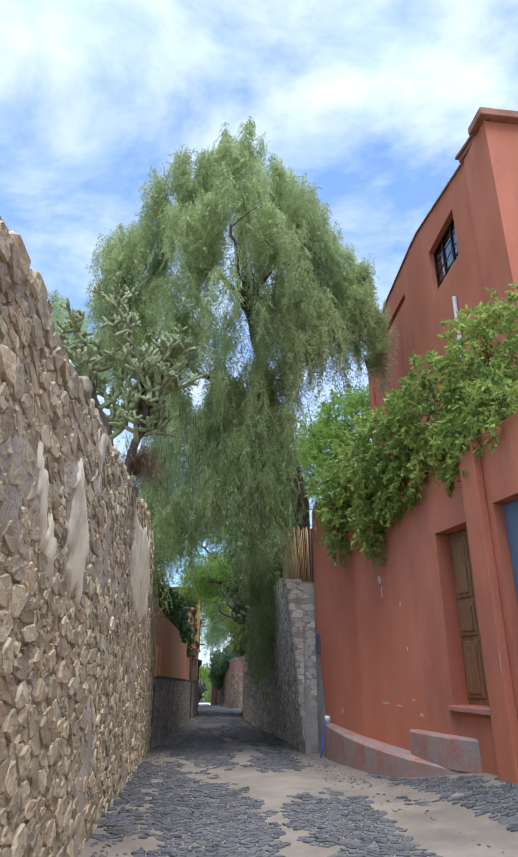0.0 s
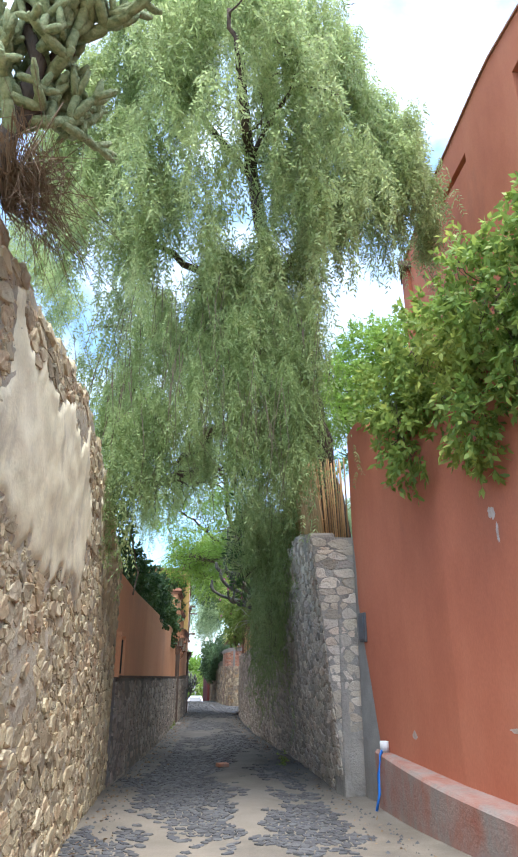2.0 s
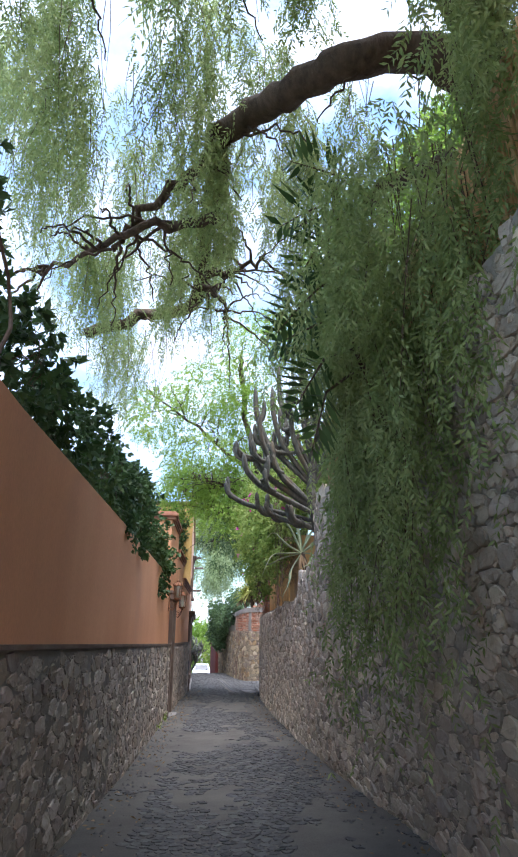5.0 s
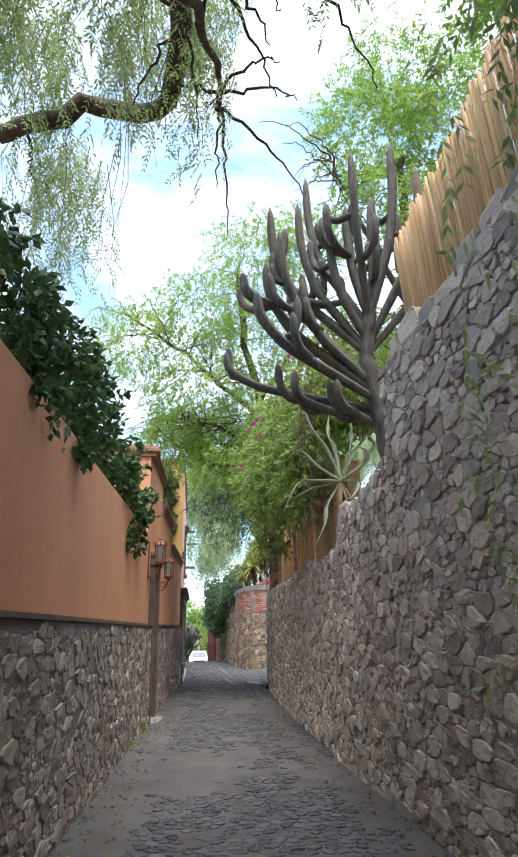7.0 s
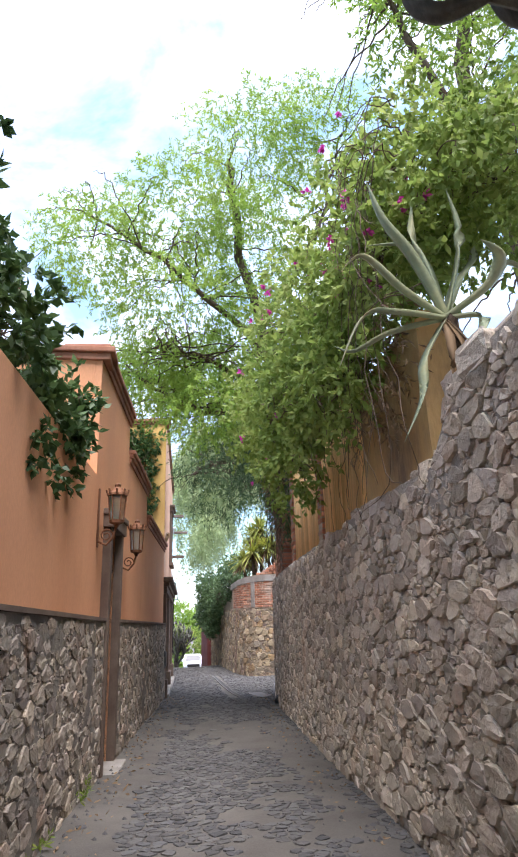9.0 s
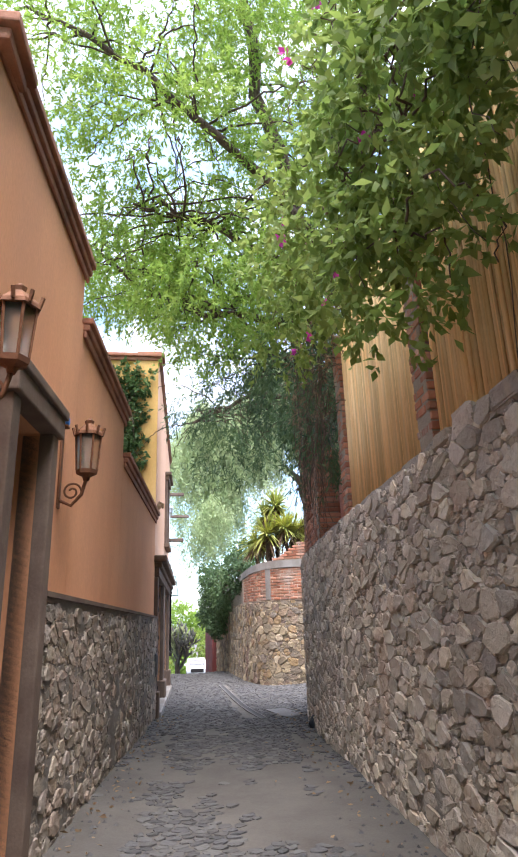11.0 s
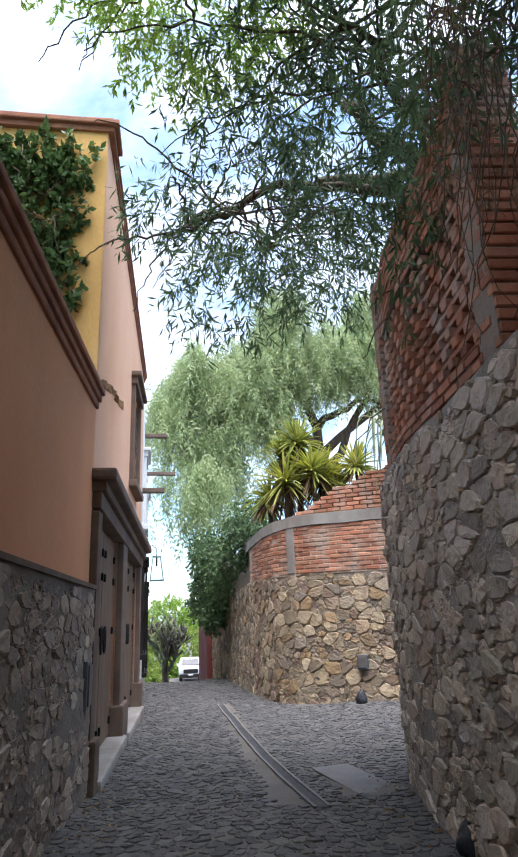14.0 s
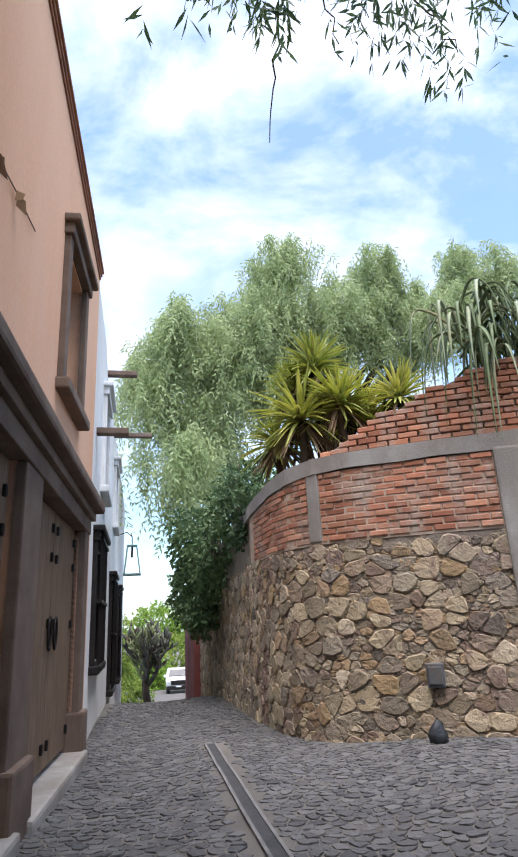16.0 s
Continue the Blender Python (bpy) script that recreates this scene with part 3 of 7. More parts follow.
wall_orange = tagged(part("wall_orange", slab(ORANGE, 0, ORANGE.len, lambda u: gz(ORANGE.y(u)) - 0.3, orange_top, -0.35, 0), M["orange"]),
                     "smooth orange stucco garden wall above a rubble base", "wall", kind="structure")
part("base", slab(ORANGE, 0.02, ORANGE.len, lambda u: gz(ORANGE.y(u)) - 0.3, lambda u: dado_z(ORANGE.y(u)), 0.003, 0.045), M["mortar_grey"], wall_orange)
smooth(part("mortar", skin(ORANGE, 0.02, ORANGE.len, lambda u: gz(ORANGE.y(u)) - 0.1, lambda u: dado_z(ORANGE.y(u)), grey_skin(ORANGE, 3)), M["mortar_grey"], wall_orange))
part("ledge", slab(ORANGE, 0.02, ORANGE.len, lambda u: dado_z(ORANGE.y(u)) + 0.002, lambda u: dado_z(ORANGE.y(u)) + 0.035, 0.003, 0.085), M["trim"], wall_orange)

# ---- orange house: stepped parapets, stone base, brown door ----
U = HOUSE1.u_at
D1 = (U(27.97), U(28.63), -0.80, 1.72)
house_orange = thing("orange_house", "orange stucco house with stepped cornices over a rubble base", "house", HOUSE1.at(0, gz(27.3)))
house_orange.location = (0, 0, 0)
STEPS = ((0, U(29.55), 3.62, 3.55), (U(29.55) + 0.003, U(31.95), 3.02, 2.97), (U(31.95) + 0.003, HOUSE1.len, 2.45, 2.34))


def slope(a, b, za, zb):
    return lambda u: za + (zb - za) * (u - a) / (b - a)


for a, b, za, zb in STEPS:
    part("wall", slab(HOUSE1, a, b, lambda u: -1.3, slope(a, b, za, zb), -0.4, 0, [D1] if a == 0 else []), M["orange"], house_orange)
part("wall", bx(-6, 0.30, 27.3, 27.62, -1.3, 3.6, 0.01), M["orange"], house_orange)
part("roof", bx(-6, 0.06, 27.65, 35.7, 2.0, 2.2, 0.01), M["concrete"], house_orange)


def moulding(run, u0, u1, z, parent, mat_, n0="cornice", s=1.0):
    """A stepped cornice along the top of a wall."""
    for a, b, h0, h1 in ((-0.14, -0.075, 0.002, 0.03 * s), (-0.072, -0.01, -0.02, 0.055 * s), (-0.007, 0.055, -0.42, 0.085 * s)):
        part(n0, _lift(run, u0, u1, z, a * s, b * s, h0, h1), mat_, parent)


def _lift(run, u0, u1, z, a, b, h0, h1, bev=0.012):
    bm = bmesh.new()
    c = [bm.verts.new(run.at(u, z(u) + d, h)) for u in (u0, u1) for d in (a, b) for h in (h0, h1)]
    for f in ((0, 1, 3, 2), (4, 6, 7, 5), (0, 4, 5, 1), (2, 3, 7, 6), (0, 2, 6, 4), (1, 5, 7, 3)):
        bm.faces.new([c[i] for i in f])
    bmesh.ops.recalc_face_normals(bm, faces=bm.faces)
    bmesh.ops.bevel(bm, geom=list(bm.edges), offset=bev, segments=2, affect="EDGES", profile=0.6)
    return bm


for a, b, za, zb in STEPS:
    moulding(HOUSE1, a - 0.03 if a == 0 else a + 0.05, b + 0.05 if b < HOUSE1.len - 1 else b, slope(a, b, za + 0.02, zb + 0.02), house_orange, M["cornice"])
part("cornice", join(bx(-6, 0.52, 27.22, 27.66, 3.58, 3.65, 0.015), bx(-6, 0.47, 27.26, 27.62, 3.5, 3.577, 0.015)), M["cornice"], house_orange)
for a, b in ((0, D1[0] - 0.14), (D1[1] + 0.14, HOUSE1.len)):
    part("base", slab(HOUSE1, a, b, lambda u: -1.4, lambda u: dado_z(HOUSE1.y(u)), 0.003, 0.045), M["mortar_grey"], house_orange)
    smooth(part("mortar", skin(HOUSE1, a, b, lambda u: gz(HOUSE1.y(u)) - 0.1, lambda u: dado_z(HOUSE1.y(u)), grey_skin(HOUSE1, 13)), M["mortar_grey"], house_orange))
    part("ledge", slab(HOUSE1, a, b, lambda u: dado_z(HOUSE1.y(u)) + 0.002, lambda u: dado_z(HOUSE1.y(u)) + 0.035, 0.003, 0.085), M["trim"], house_orange)
part("door_frame", join(rbox(HOUSE1, D1[0] - 0.13, D1[0], -0.9, 1.72, -0.12, 0.09), rbox(HOUSE1, D1[1], D1[1] + 0.13, -0.9, 1.72, -0.12, 0.09),
                        rbox(HOUSE1, D1[0] - 0.16, D1[1] + 0.16, 1.722, 1.86, -0.12, 0.12), rbox(HOUSE1, D1[0] - 0.18, D1[1] + 0.18, 1.863, 1.93, -0.1, 0.14)), M["trim"], house_orange)
door = part("door", rbox(HOUSE1, D1[0] + 0.002, D1[1] - 0.002, -0.79, 1.715, -0.22, -0.17), M["door"], house_orange)
for i in range(5):
    w = (D1[1] - D1[0] - 0.01) / 5
    part("plank", rbox(HOUSE1, D1[0] + 0.006 + i * w, D1[0] + (i + 1) * w, -0.78, 1.70, -0.168, -0.145), M["door"], door)
part("step", rbox(HOUSE1, D1[0] - 0.1, D1[1] + 0.1, -1.0, -0.78, -0.12, 0.22, 0.02), M["concrete"], house_orange)

# ---- peach house with the two carriage doors ----
U2 = HOUSE2.u_at
G1, G2 = (U2(36.05), U2(37.95), -1.4, 1.27), (U2(38.45), U2(40.55), -1.4, 1.2)
W2 = (U2(39.12), U2(40.02), 2.28, 3.72)
house_peach = thing("peach_house", "tall peach stucco house with ivy side and two wooden gates", "house")


def peach_top(u):
    return 5.55 - 0.145 * u


part("wall", slab(HOUSE2, 0, HOUSE2.len, -1.5, peach_top, -0.45, 0, [G1, G2, W2]), M["pink"], house_peach)
part("side_wall", bx(-6, HOUSE2.at(0, 0, -0.455)[0], 35.8, 36.2, -1.5, 5.5, 0.01), M["yellow"], house_peach)
part("side_wall", bx(HOUSE2.at(0, 0, -0.45)[0], HOUSE2.at(0, 0, -0.004)[0], 35.77, 35.795, 2.35, 5.5, 0), M["yellow"], house_peach)
part("roof", bx(-6, 0.68, 36.2, 41.2, 4.4, 4.6, 0.01), M["concrete"], house_peach)
moulding(HOUSE2, -0.06, HOUSE2.len, lambda u: peach_top(u) + 0.02, house_peach, M["cornice"], s=0.7)
part("cornice", join(bx(-6, 1.1, 35.70, 36.2, 5.50, 5.57, 0.015), bx(-6, 1.05, 35.74, 36.2, 5.43, 5.497, 0.015)), M["cornice"], house_peach)
for a, b, c in ((G1[0] - 0.22, G1[0], 1.3), (G1[1], G2[0], 1.25), (G2[1], G2[1] + 0.24, 1.2)):
    part("gate_post", rbox(HOUSE2, a, b, -1.15, c - 0.03, -0.1, 0.07, 0.015), M["trim"], house_peach)
for e0, e1, a, b, h0, h1, bev in ((0.22, 0.26, -0.13, 0.02, -0.1, 0.085, 0.012), (0.25, 0.3, 0.023, 0.11, -0.05, 0.13, 0.012), (0.3, 0.36, 0.113, 0.23, -0.05, 0.22, 0.03)):
    part("gate_lintel", _lift(HOUSE2, G1[0] - e0, G2[1] + e1, lambda u: 1.42 - 0.03 * u, a, b, h0, h1, bev), M["trim"], house_peach)
for a, b in ((G1[0] - 0.25, G1[0] + 0.01), (G1[1] - 0.02, G2[0] + 0.02), (G2[1] - 0.01, G2[1] + 0.27)):
    part("gate_plinth", rbox(HOUSE2, a, b, -1.2, -0.62, -0.1, 0.12, 0.025), M["trim"], house_peach)


def carriage_gate(g, top):
    leaf_w = (g[1] - g[0]) / 2
    for k in (0, 1):
        a = g[0] + k * leaf_w
        leaf = part("gate_leaf", rbox(HOUSE2, a + 0.004, a + leaf_w - 0.004, -0.93, top - 0.02, -0.12, -0.07, 0.006), M["door"], house_peach)
        for i in range(4):
            w = (leaf_w - 0.02) / 4
            part("plank", rbox(HOUSE2, a + 0.012 + i * w, a + 0.008 + (i + 1) * w, -0.92, top - 0.04, -0.068, -0.045, 0.006), M["door"], leaf)
        for z in (-0.75, 0.2, 0.75, 1.0):
            for e in (0.1, leaf_w - 0.1):
                part("stud", rbox(HOUSE2, a + e - 0.025, a + e + 0.025, z - 0.04, z + 0.04, -0.045, -0.02, 0.008), M["iron"], leaf)
        uh = a + (leaf_w - 0.12 if k == 0 else 0.12)
        ring = [HOUSE2.at(uh + 0.055 * math.cos(t), 0.12 + 0.13 * math.sin(t), -0.015) for t in np.linspace(0, 2 * math.pi, 17)]
        smooth(part("handle", tube(ring, 0.012, 6, False), M["iron"], leaf))


carriage_gate(G1, 1.27)
carriage_gate(G2, 1.2)
part("doorstep", join(rbox(HOUSE2, G1[0] - 0.1, G1[1] + 0.1, -1.2, -0.94, -0.2, 0.16, 0.03), rbox(HOUSE2, G2[0] - 0.1, G2[1] + 0.1, -1.25, -0.97, -0.2, 0.16, 0.03)), M["concrete"], house_peach)


def stone_window(run, w, parent, head=0.14, frame_m="trim"):
    u0, u1, z0, z1 = w
    win = part("window", join(rbox(run, u0 - 0.14, u0, z0 - 0.02, z1 + 0.02, -0.1, 0.06), rbox(run, u1, u1 + 0.14, z0 - 0.02, z1 + 0.02, -0.1, 0.06),
                              rbox(run, u0 - 0.17, u1 + 0.17, z1 + 0.023, z1 + head, -0.1, 0.09), rbox(run, u0 - 0.21, u1 + 0.21, z1 + head + 0.003, z1 + head + 0.08, -0.08, 0.15, 0.02),
                              rbox(run, u0 - 0.18, u1 + 0.18, z0 - 0.13, z0 - 0.023, -0.1, 0.12, 0.02)), M[frame_m], parent)
    part("sash", join(rbox(run, u0, u0 + 0.06, z0, z1, -0.2, -0.15, 0.006), rbox(run, u1 - 0.06, u1, z0, z1, -0.2, -0.15, 0.006), rbox(run, u0 + 0.061, u1 - 0.061, z1 - 0.06, z1, -0.2, -0.15, 0.006),
                      rbox(run, u0 + 0.061, u1 - 0.061, z0, z0 + 0.06, -0.2, -0.15, 0.006), rbox(run, (u0 + u1) / 2 - 0.03, (u0 + u1) / 2 + 0.03, z0 + 0.061, z1 - 0.061, -0.2, -0.15, 0.006)), M["door"], win)
    part("pane", rbox(run, u0, u1, z0, z1, -0.19, -0.175, 0), M["pane"], win)
    # near-black panel close behind the glass, painted as the unlit room
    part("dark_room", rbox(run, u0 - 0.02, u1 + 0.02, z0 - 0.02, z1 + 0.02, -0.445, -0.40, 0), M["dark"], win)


M["pane"] = glass_mat("window_glass", (0.6, 0.68, 0.74), 0.03)
stone_window(HOUSE2, W2, house_peach)

# ---- white house ----
UW = WHITE.u_at
house_white = thing("white_house", "whitewashed house with wooden roof spouts and grilled windows", "house")
WW = [(UW(42.0), UW(43.15), -0.25, 1.2), (UW(46.3), UW(47.4), -0.9, 1.0), (UW(43.0), UW(43.9), 2.2, 3.6), (UW(47.0), UW(47.9), 2.3, 3.5), (UW(50.2), UW(51.2), -1.0, 1.0)]
part("wall", slab(WHITE, 0.004, WHITE.len, -3.2, lambda u: 4.62 if u < 2.2 else 4.3, -0.45, 0, WW), M["white"], house_white)
part("side_wall", bx(-6, 0.695, 41.31, 41.7, -1.6, 4.6, 0.01), M["white"], house_white)
part("roof", bx(-6, 0.5, 41.7, 56, 4.0, 4.2, 0.01), M["concrete"], house_white)
for w in WW:
    stone_window(WHITE, w, house_white, frame_m="white" if w[2] > 2 else "iron")
for y, z, l in ((43.75, 4.3, 0.5), (41.8, 2.62, 0.42), (46.5, 4.05, 0.8)):
    u = UW(y)
    part("roof_spout", rbox(WHITE, u - 0.07, u + 0.07, z, z + 0.09, -0.2, l, 0.015), M["trim"], house_white)


def window_grille(w):
    g = thing("window_grille", "black iron bar grille over a window", "grille", group="window grilles")
    u0, u1, z0, z1 = w
    for i in range(9):
        u = u0 - 0.06 + (u1 - u0 + 0.12) * i / 8
        part("bar", tube([WHITE.at(u, z0 - 0.1, 0.1), WHITE.at(u, z1 + 0.1, 0.1)], 0.011, 6), M["iron"], g)
    for z in (z0 - 0.06, (z0 + z1) / 2, z1 + 0.06):
        part("rail", rbox(WHITE, u0 - 0.1, u1 + 0.1, z - 0.02, z + 0.02, 0.0, 0.13, 0.004), M["iron"], g)


for w in WW[:2] + WW[4:]:
    window_grille(w)

# ---- red house ----
house_red = thing("red_house", "terracotta red stucco house with weathered plinth and steps", "house")
UR = RED.u_at
RD = (UR(7.95), UR(8.84), 0.78, 3.2)
RB = (UR(6.45), UR(7.35), 0.1, 3.3)


def red_top(u):
    return float(np.interp(RED.y(u), [6.3, 9, 12.8, 13.5, 13.95], [4.3, 4.3, 4.35, 4.9, 4.75]))


part("street_wall", slab(RED, 0, RED.len, -0.7, red_top, -0.5, 0, [RD, RB], 0.25), M["red"], house_red)
part("pilaster", rbox(RED, UR(7.45), UR(7.82), -0.7, 4.29, 0.003, 0.13, 0.02), M["red"], house_red)
part("end_wall", bx(3.05, 5.4, 13.66, 13.96, -0.7, 4.4, 0.03), M["red"], house_red)
rdoor = part("door", rbox(RED, RD[0] + 0.002, RD[1] - 0.002, 0.79, 3.19, -0.30, -0.25, 0.006), M["old_door"], house_red, "weathered panelled wooden door")
for a, b in ((0.05, 0.47), (0.53, 0.95)):
    ua, ub = RD[0] + a * (RD[1] - RD[0]), RD[0] + b * (RD[1] - RD[0])
    for z0, z1 in ((0.87, 1.62), (1.69, 2.15), (2.22, 3.1)):
        part("panel", join(rbox(RED, ua, ub, z0, z1, -0.249, -0.225, 0.015), rbox(RED, ua + 0.05 * np.sign(ub - ua), ub - 0.05 * np.sign(ub - ua), z0 + 0.06, z1 - 0.06, -0.226, -0.205, 0.012)), M["old_door"], rdoor)
part("sill", rbox(RED, RD[0] - 0.05, RD[1] + 0.05, 0.705, 0.775, -0.3, 0.06, 0.012), M["red_worn"], house_red)
bdoor = part("blue_door", rbox(RED, RB[0] + 0.002, RB[1] - 0.002, 0.11, 3.28, -0.2, -0.15, 0.006), M["blue"], house_red)

M["step"] = mat("worn_red_grey_render", [(0.33, 0.135, 0.09), (0.35, 0.20, 0.155), (0.36, 0.27, 0.225)], 3.2, 0.95, 0.6, 30, stain=(0.29, 0.245, 0.21), stain_scale=2.6, dist=0.012, stain_at=(0.45, 0.62))
# plinth that widens into the entrance steps
plin = [(2.93, 13.3), (2.92, 11.6), (3.10, 10.4), (3.3, 9.6), (3.55, 9.0), (3.8, 8.5), (4.0, 8.15)]
back = [(3.02, 13.35), (3.3, 11.4), (3.5, 10.4), (3.7, 9.6), (3.84, 9.0), (3.92, 8.5), (4.02, 8.0)]


def stepped(front, rear, z0, z1, name, m):
    def ease(line):
        q = np.array([np.interp(np.linspace(0, len(line) - 1, 33), range(len(line)), [p[k] for p in line]) for k in (0, 1)]).T
        for _ in range(5):
            q[1:-1] = (q[:-2] + 2 * q[1:-1] + q[2:]) / 4
        return [tuple(map(float, p)) for p in q]
    front, rear = ease(front), ease(rear)
    V, F, n = [], [], len(front)
    for (a, b), (c, d) in zip(front, rear):
        V += [(a, b, z0(b)), (a, b, z1(b) - 0.03), (a + 0.03, b, z1(b)), (c + 0.03, d, z1(b)), (c + 0.03, d, z0(b))]
    for i in range(n - 1):
        for k in range(4):
            F.append((i * 5 + k, i * 5 + k + 1, i * 5 + 5 + k + 1, i * 5 + 5 + k))
    F += [(0, 1, 2, 3, 4), tuple((n - 1) * 5 + k for k in (4, 3, 2, 1, 0))]
    bm = bmesh.new()
    vs = [bm.verts.new(v) for v in V]
    for f in F:
        bm.faces.new([vs[i] for i in f])
    bmesh.ops.recalc_face_normals(bm, faces=bm.faces)
    part(name, bm, m, house_red)


stepped(plin, back, lambda y: -0.7, lambda y: 0.22 - 0.05 * (12.8 - y), "plinth", M["step"])
stepped([(3.48, 9.75), (3.53, 9.15), (3.7, 8.65), (3.93, 8.3), (4.1, 8.1)], [(3.62, 9.8), (3.78, 9.1), (3.9, 8.6), (3.96, 8.25), (4.12, 7.9)], lambda y: 0.0, lambda y: 0.4, "step", M["step"])
# patches where the red paint has flaked off
rng_p = random.Random(17)
for y, z, w, h in ((10.55, 2.72, 0.10, 0.16), (10.5, 2.5, 0.05, 0.2), (9.95, 2.25, 0.07, 0.09), (9.85, 1.55, 0.05, 0.07), (10.6, 0.72, 0.22, 0.05), (10.2, 0.70, 0.2, 0.03), (9.8, 0.80, 0.13, 0.04), (9.6, 0.6, 0.12, 0.06), (12.4, 0.5, 0.12, 0.1), (7.45, 1.4, 0.02, 0.5)):
    c, n = UR(y), 13
    h0 = 0.134 if y < 7.6 else 0.0
    V = [RED.at(c, z, h0 + 0.005)] + [RED.at(c + w * 0.5 * math.cos(2 * math.pi * i / n) * rng_p.uniform(0.5, 1.25), z + h * 0.5 * math.sin(2 * math.pi * i / n) * rng_p.uniform(0.5, 1.25), h0 + 0.004) for i in range(n)]
    part("flaked_patch", (V, [(0, 1 + (i + 1) % n, 1 + i) for i in range(n)]), M["flake"], house_red)
# grey cement where the red plaster is gone beside the stone wall
edge = [(3.1, 13.93), (2.6, 13.86), (2.1, 13.84), (1.5, 13.7), (1.0, 13.55), (0.5, 13.42), (0.1, 13.28), (-0.45, 13.2)]
V = [RED.at(UR(13.94), z, 0.005) for z, y in edge] + [RED.at(UR(y + 0.03 * noise.noise((z * 4, 0, 0))), z, 0.006) for z, y in edge]
part("bare_cement", (V, [(i, i + 1, 9 + i, 8 + i) for i in range(7)]), M["concrete"], house_red, "bare grey cement where plaster is gone")
# set-back upper storeys
UP = Run([(5.62, 8.35), (6.1, 18.1)], -1)
UU = UP.u_at
RW = (UU(10.36), UU(11.98), 9.82, 11.12)


def up_top(u):
    return float(np.interp(UP.y(u), [8.35, 9.4, 12.7, 15.8, 17.5, 18.1], [11.5, 11.6, 12.25, 12.08, 11.65, 11.42]))


SLOT, HOLE = (UU(14.0), UU(15.9), 11.08, 11.3), (UU(8.72), UU(9.02), 10.22, 10.46)
LOW = (UU(9.35), UU(10.5), 6.3, 7.18)
part("upper_wall", slab(UP, 0, UP.len, 2.0, up_top, -0.4, 0, [RW, SLOT, HOLE, LOW]), M["red"], house_red)
part("front_wall", bx(5.56, 14, 8.30, 8.7, 2.0, 11.5, 0.01), M["red"], house_red)
part("back_wall", bx(6.0, 14, 17.7, 18.1, 2.0, 11.4, 0.01), M["red"], house_red)
part("roof", bx(6.4, 14, 8.7, 17.7, 11.0, 11.15, 0), M["tile"], house_red)
part("corner_pier", rbox(UP, -0.06, 1.0, 2.0, 11.5, 0.003, 0.09, 0.01), M["red"], house_red)
part("cornice", join(rbox(UP, -0.16, 1.06, 11.503, 11.62, -0.4, 0.16, 0.02), rbox(UP, -0.2, 1.1, 11.623, 11.7, -0.4, 0.22, 0.02), bx(5.4, 14, 8.15, 8.7, 11.503, 11.69, 0.02)), M["cornice"], house_red)
part("coping", slab(UP, 1.12, UP.len, lambda u: up_top(u) + 0.003, lambda u: up_top(u) + 0.05, -0.45, 0.04), M["cornice"], house_red)
part("eave", rbox(UP, UP.len - 0.5, UP.len + 0.35, 11.05, 11.25, -0.2, 0.35, 0.03), M["door"], house_red)
win = part("window", join(rbox(UP, RW[0], RW[1], RW[2], RW[2] + 0.07, -0.2, -0.13, 0.006), rbox(UP, RW[0], RW[1], RW[3] - 0.07, RW[3], -0.2, -0.13, 0.006),
                          *[rbox(UP, u - 0.03, u + 0.03, RW[2] + 0.071, RW[3] - 0.071, -0.2, -0.13, 0.006) for u in np.linspace(RW[0] + 0.03, RW[1] - 0.03, 4)],
                          *[rbox(UP, RW[0] + 0.061, RW[1] - 0.061, z - 0.012, z + 0.012, -0.18, -0.15, 0.004) for z in (10.15, 10.45, 10.75)]), M["iron"], house_red, "dark framed multi-pane window")
part("pane", rbox(UP, RW[0], RW[1], RW[2], RW[3], -0.17, -0.16, 0), M["pane"], win)
# no room is built here: a near-black panel gives its shade
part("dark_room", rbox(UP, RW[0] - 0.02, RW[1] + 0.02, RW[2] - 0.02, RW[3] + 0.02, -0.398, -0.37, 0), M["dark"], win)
# near-black blocks fill the holes, their inner shade put into the colour
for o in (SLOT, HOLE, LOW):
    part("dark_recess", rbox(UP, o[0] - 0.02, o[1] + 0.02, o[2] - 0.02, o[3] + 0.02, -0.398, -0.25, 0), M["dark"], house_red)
part("drain_pipe", tube([UP.at(UU(10.72), 8.95, 0.07), UP.at(UU(10.76), 5.0, 0.07)], 0.045, 10), M["white"], house_red, "white plastic drain pipe")

# ---- stone wall along the street ----


def stone_top(u):
    y = STONE.y(u)
    return float(np.interp(y, [13, 14, 15.5, 18, 20.4, 21.5, 21.8, 22.5, 24.0, 24.35, 27, 35.5], [3.1, 3.12, 3.32, 3.1, 2.85, 2.85, 2.2, 2.02, 2.0, 1.6, 1.57, 1.43])) + 0.04 * noise.noise((y * 1.9, 3, 1))


wall_stone = tagged(part("wall_stone", slab(STONE, 0, STONE.len, lambda u: gz(STONE.y(u)) - 0.3, lambda u: stone_top(u) - 0.02, -0.5, -0.02), M["mortar_pale"]),
                    "grey rubble stone garden wall with dusty joints", "wall", kind="structure")


def batter(u, z):
    """The wall leans back a little and bulges at its foot."""
    y = STONE.y(u)
    return 0.012 + 0.016 * noise.noise((y * 4, z * 4, 31)) + 0.009 * noise.noise((y * 11, z * 11, 33)) + 0.03 * max(0, noise.noise((y * 1.0, z * 1.0, 35)))


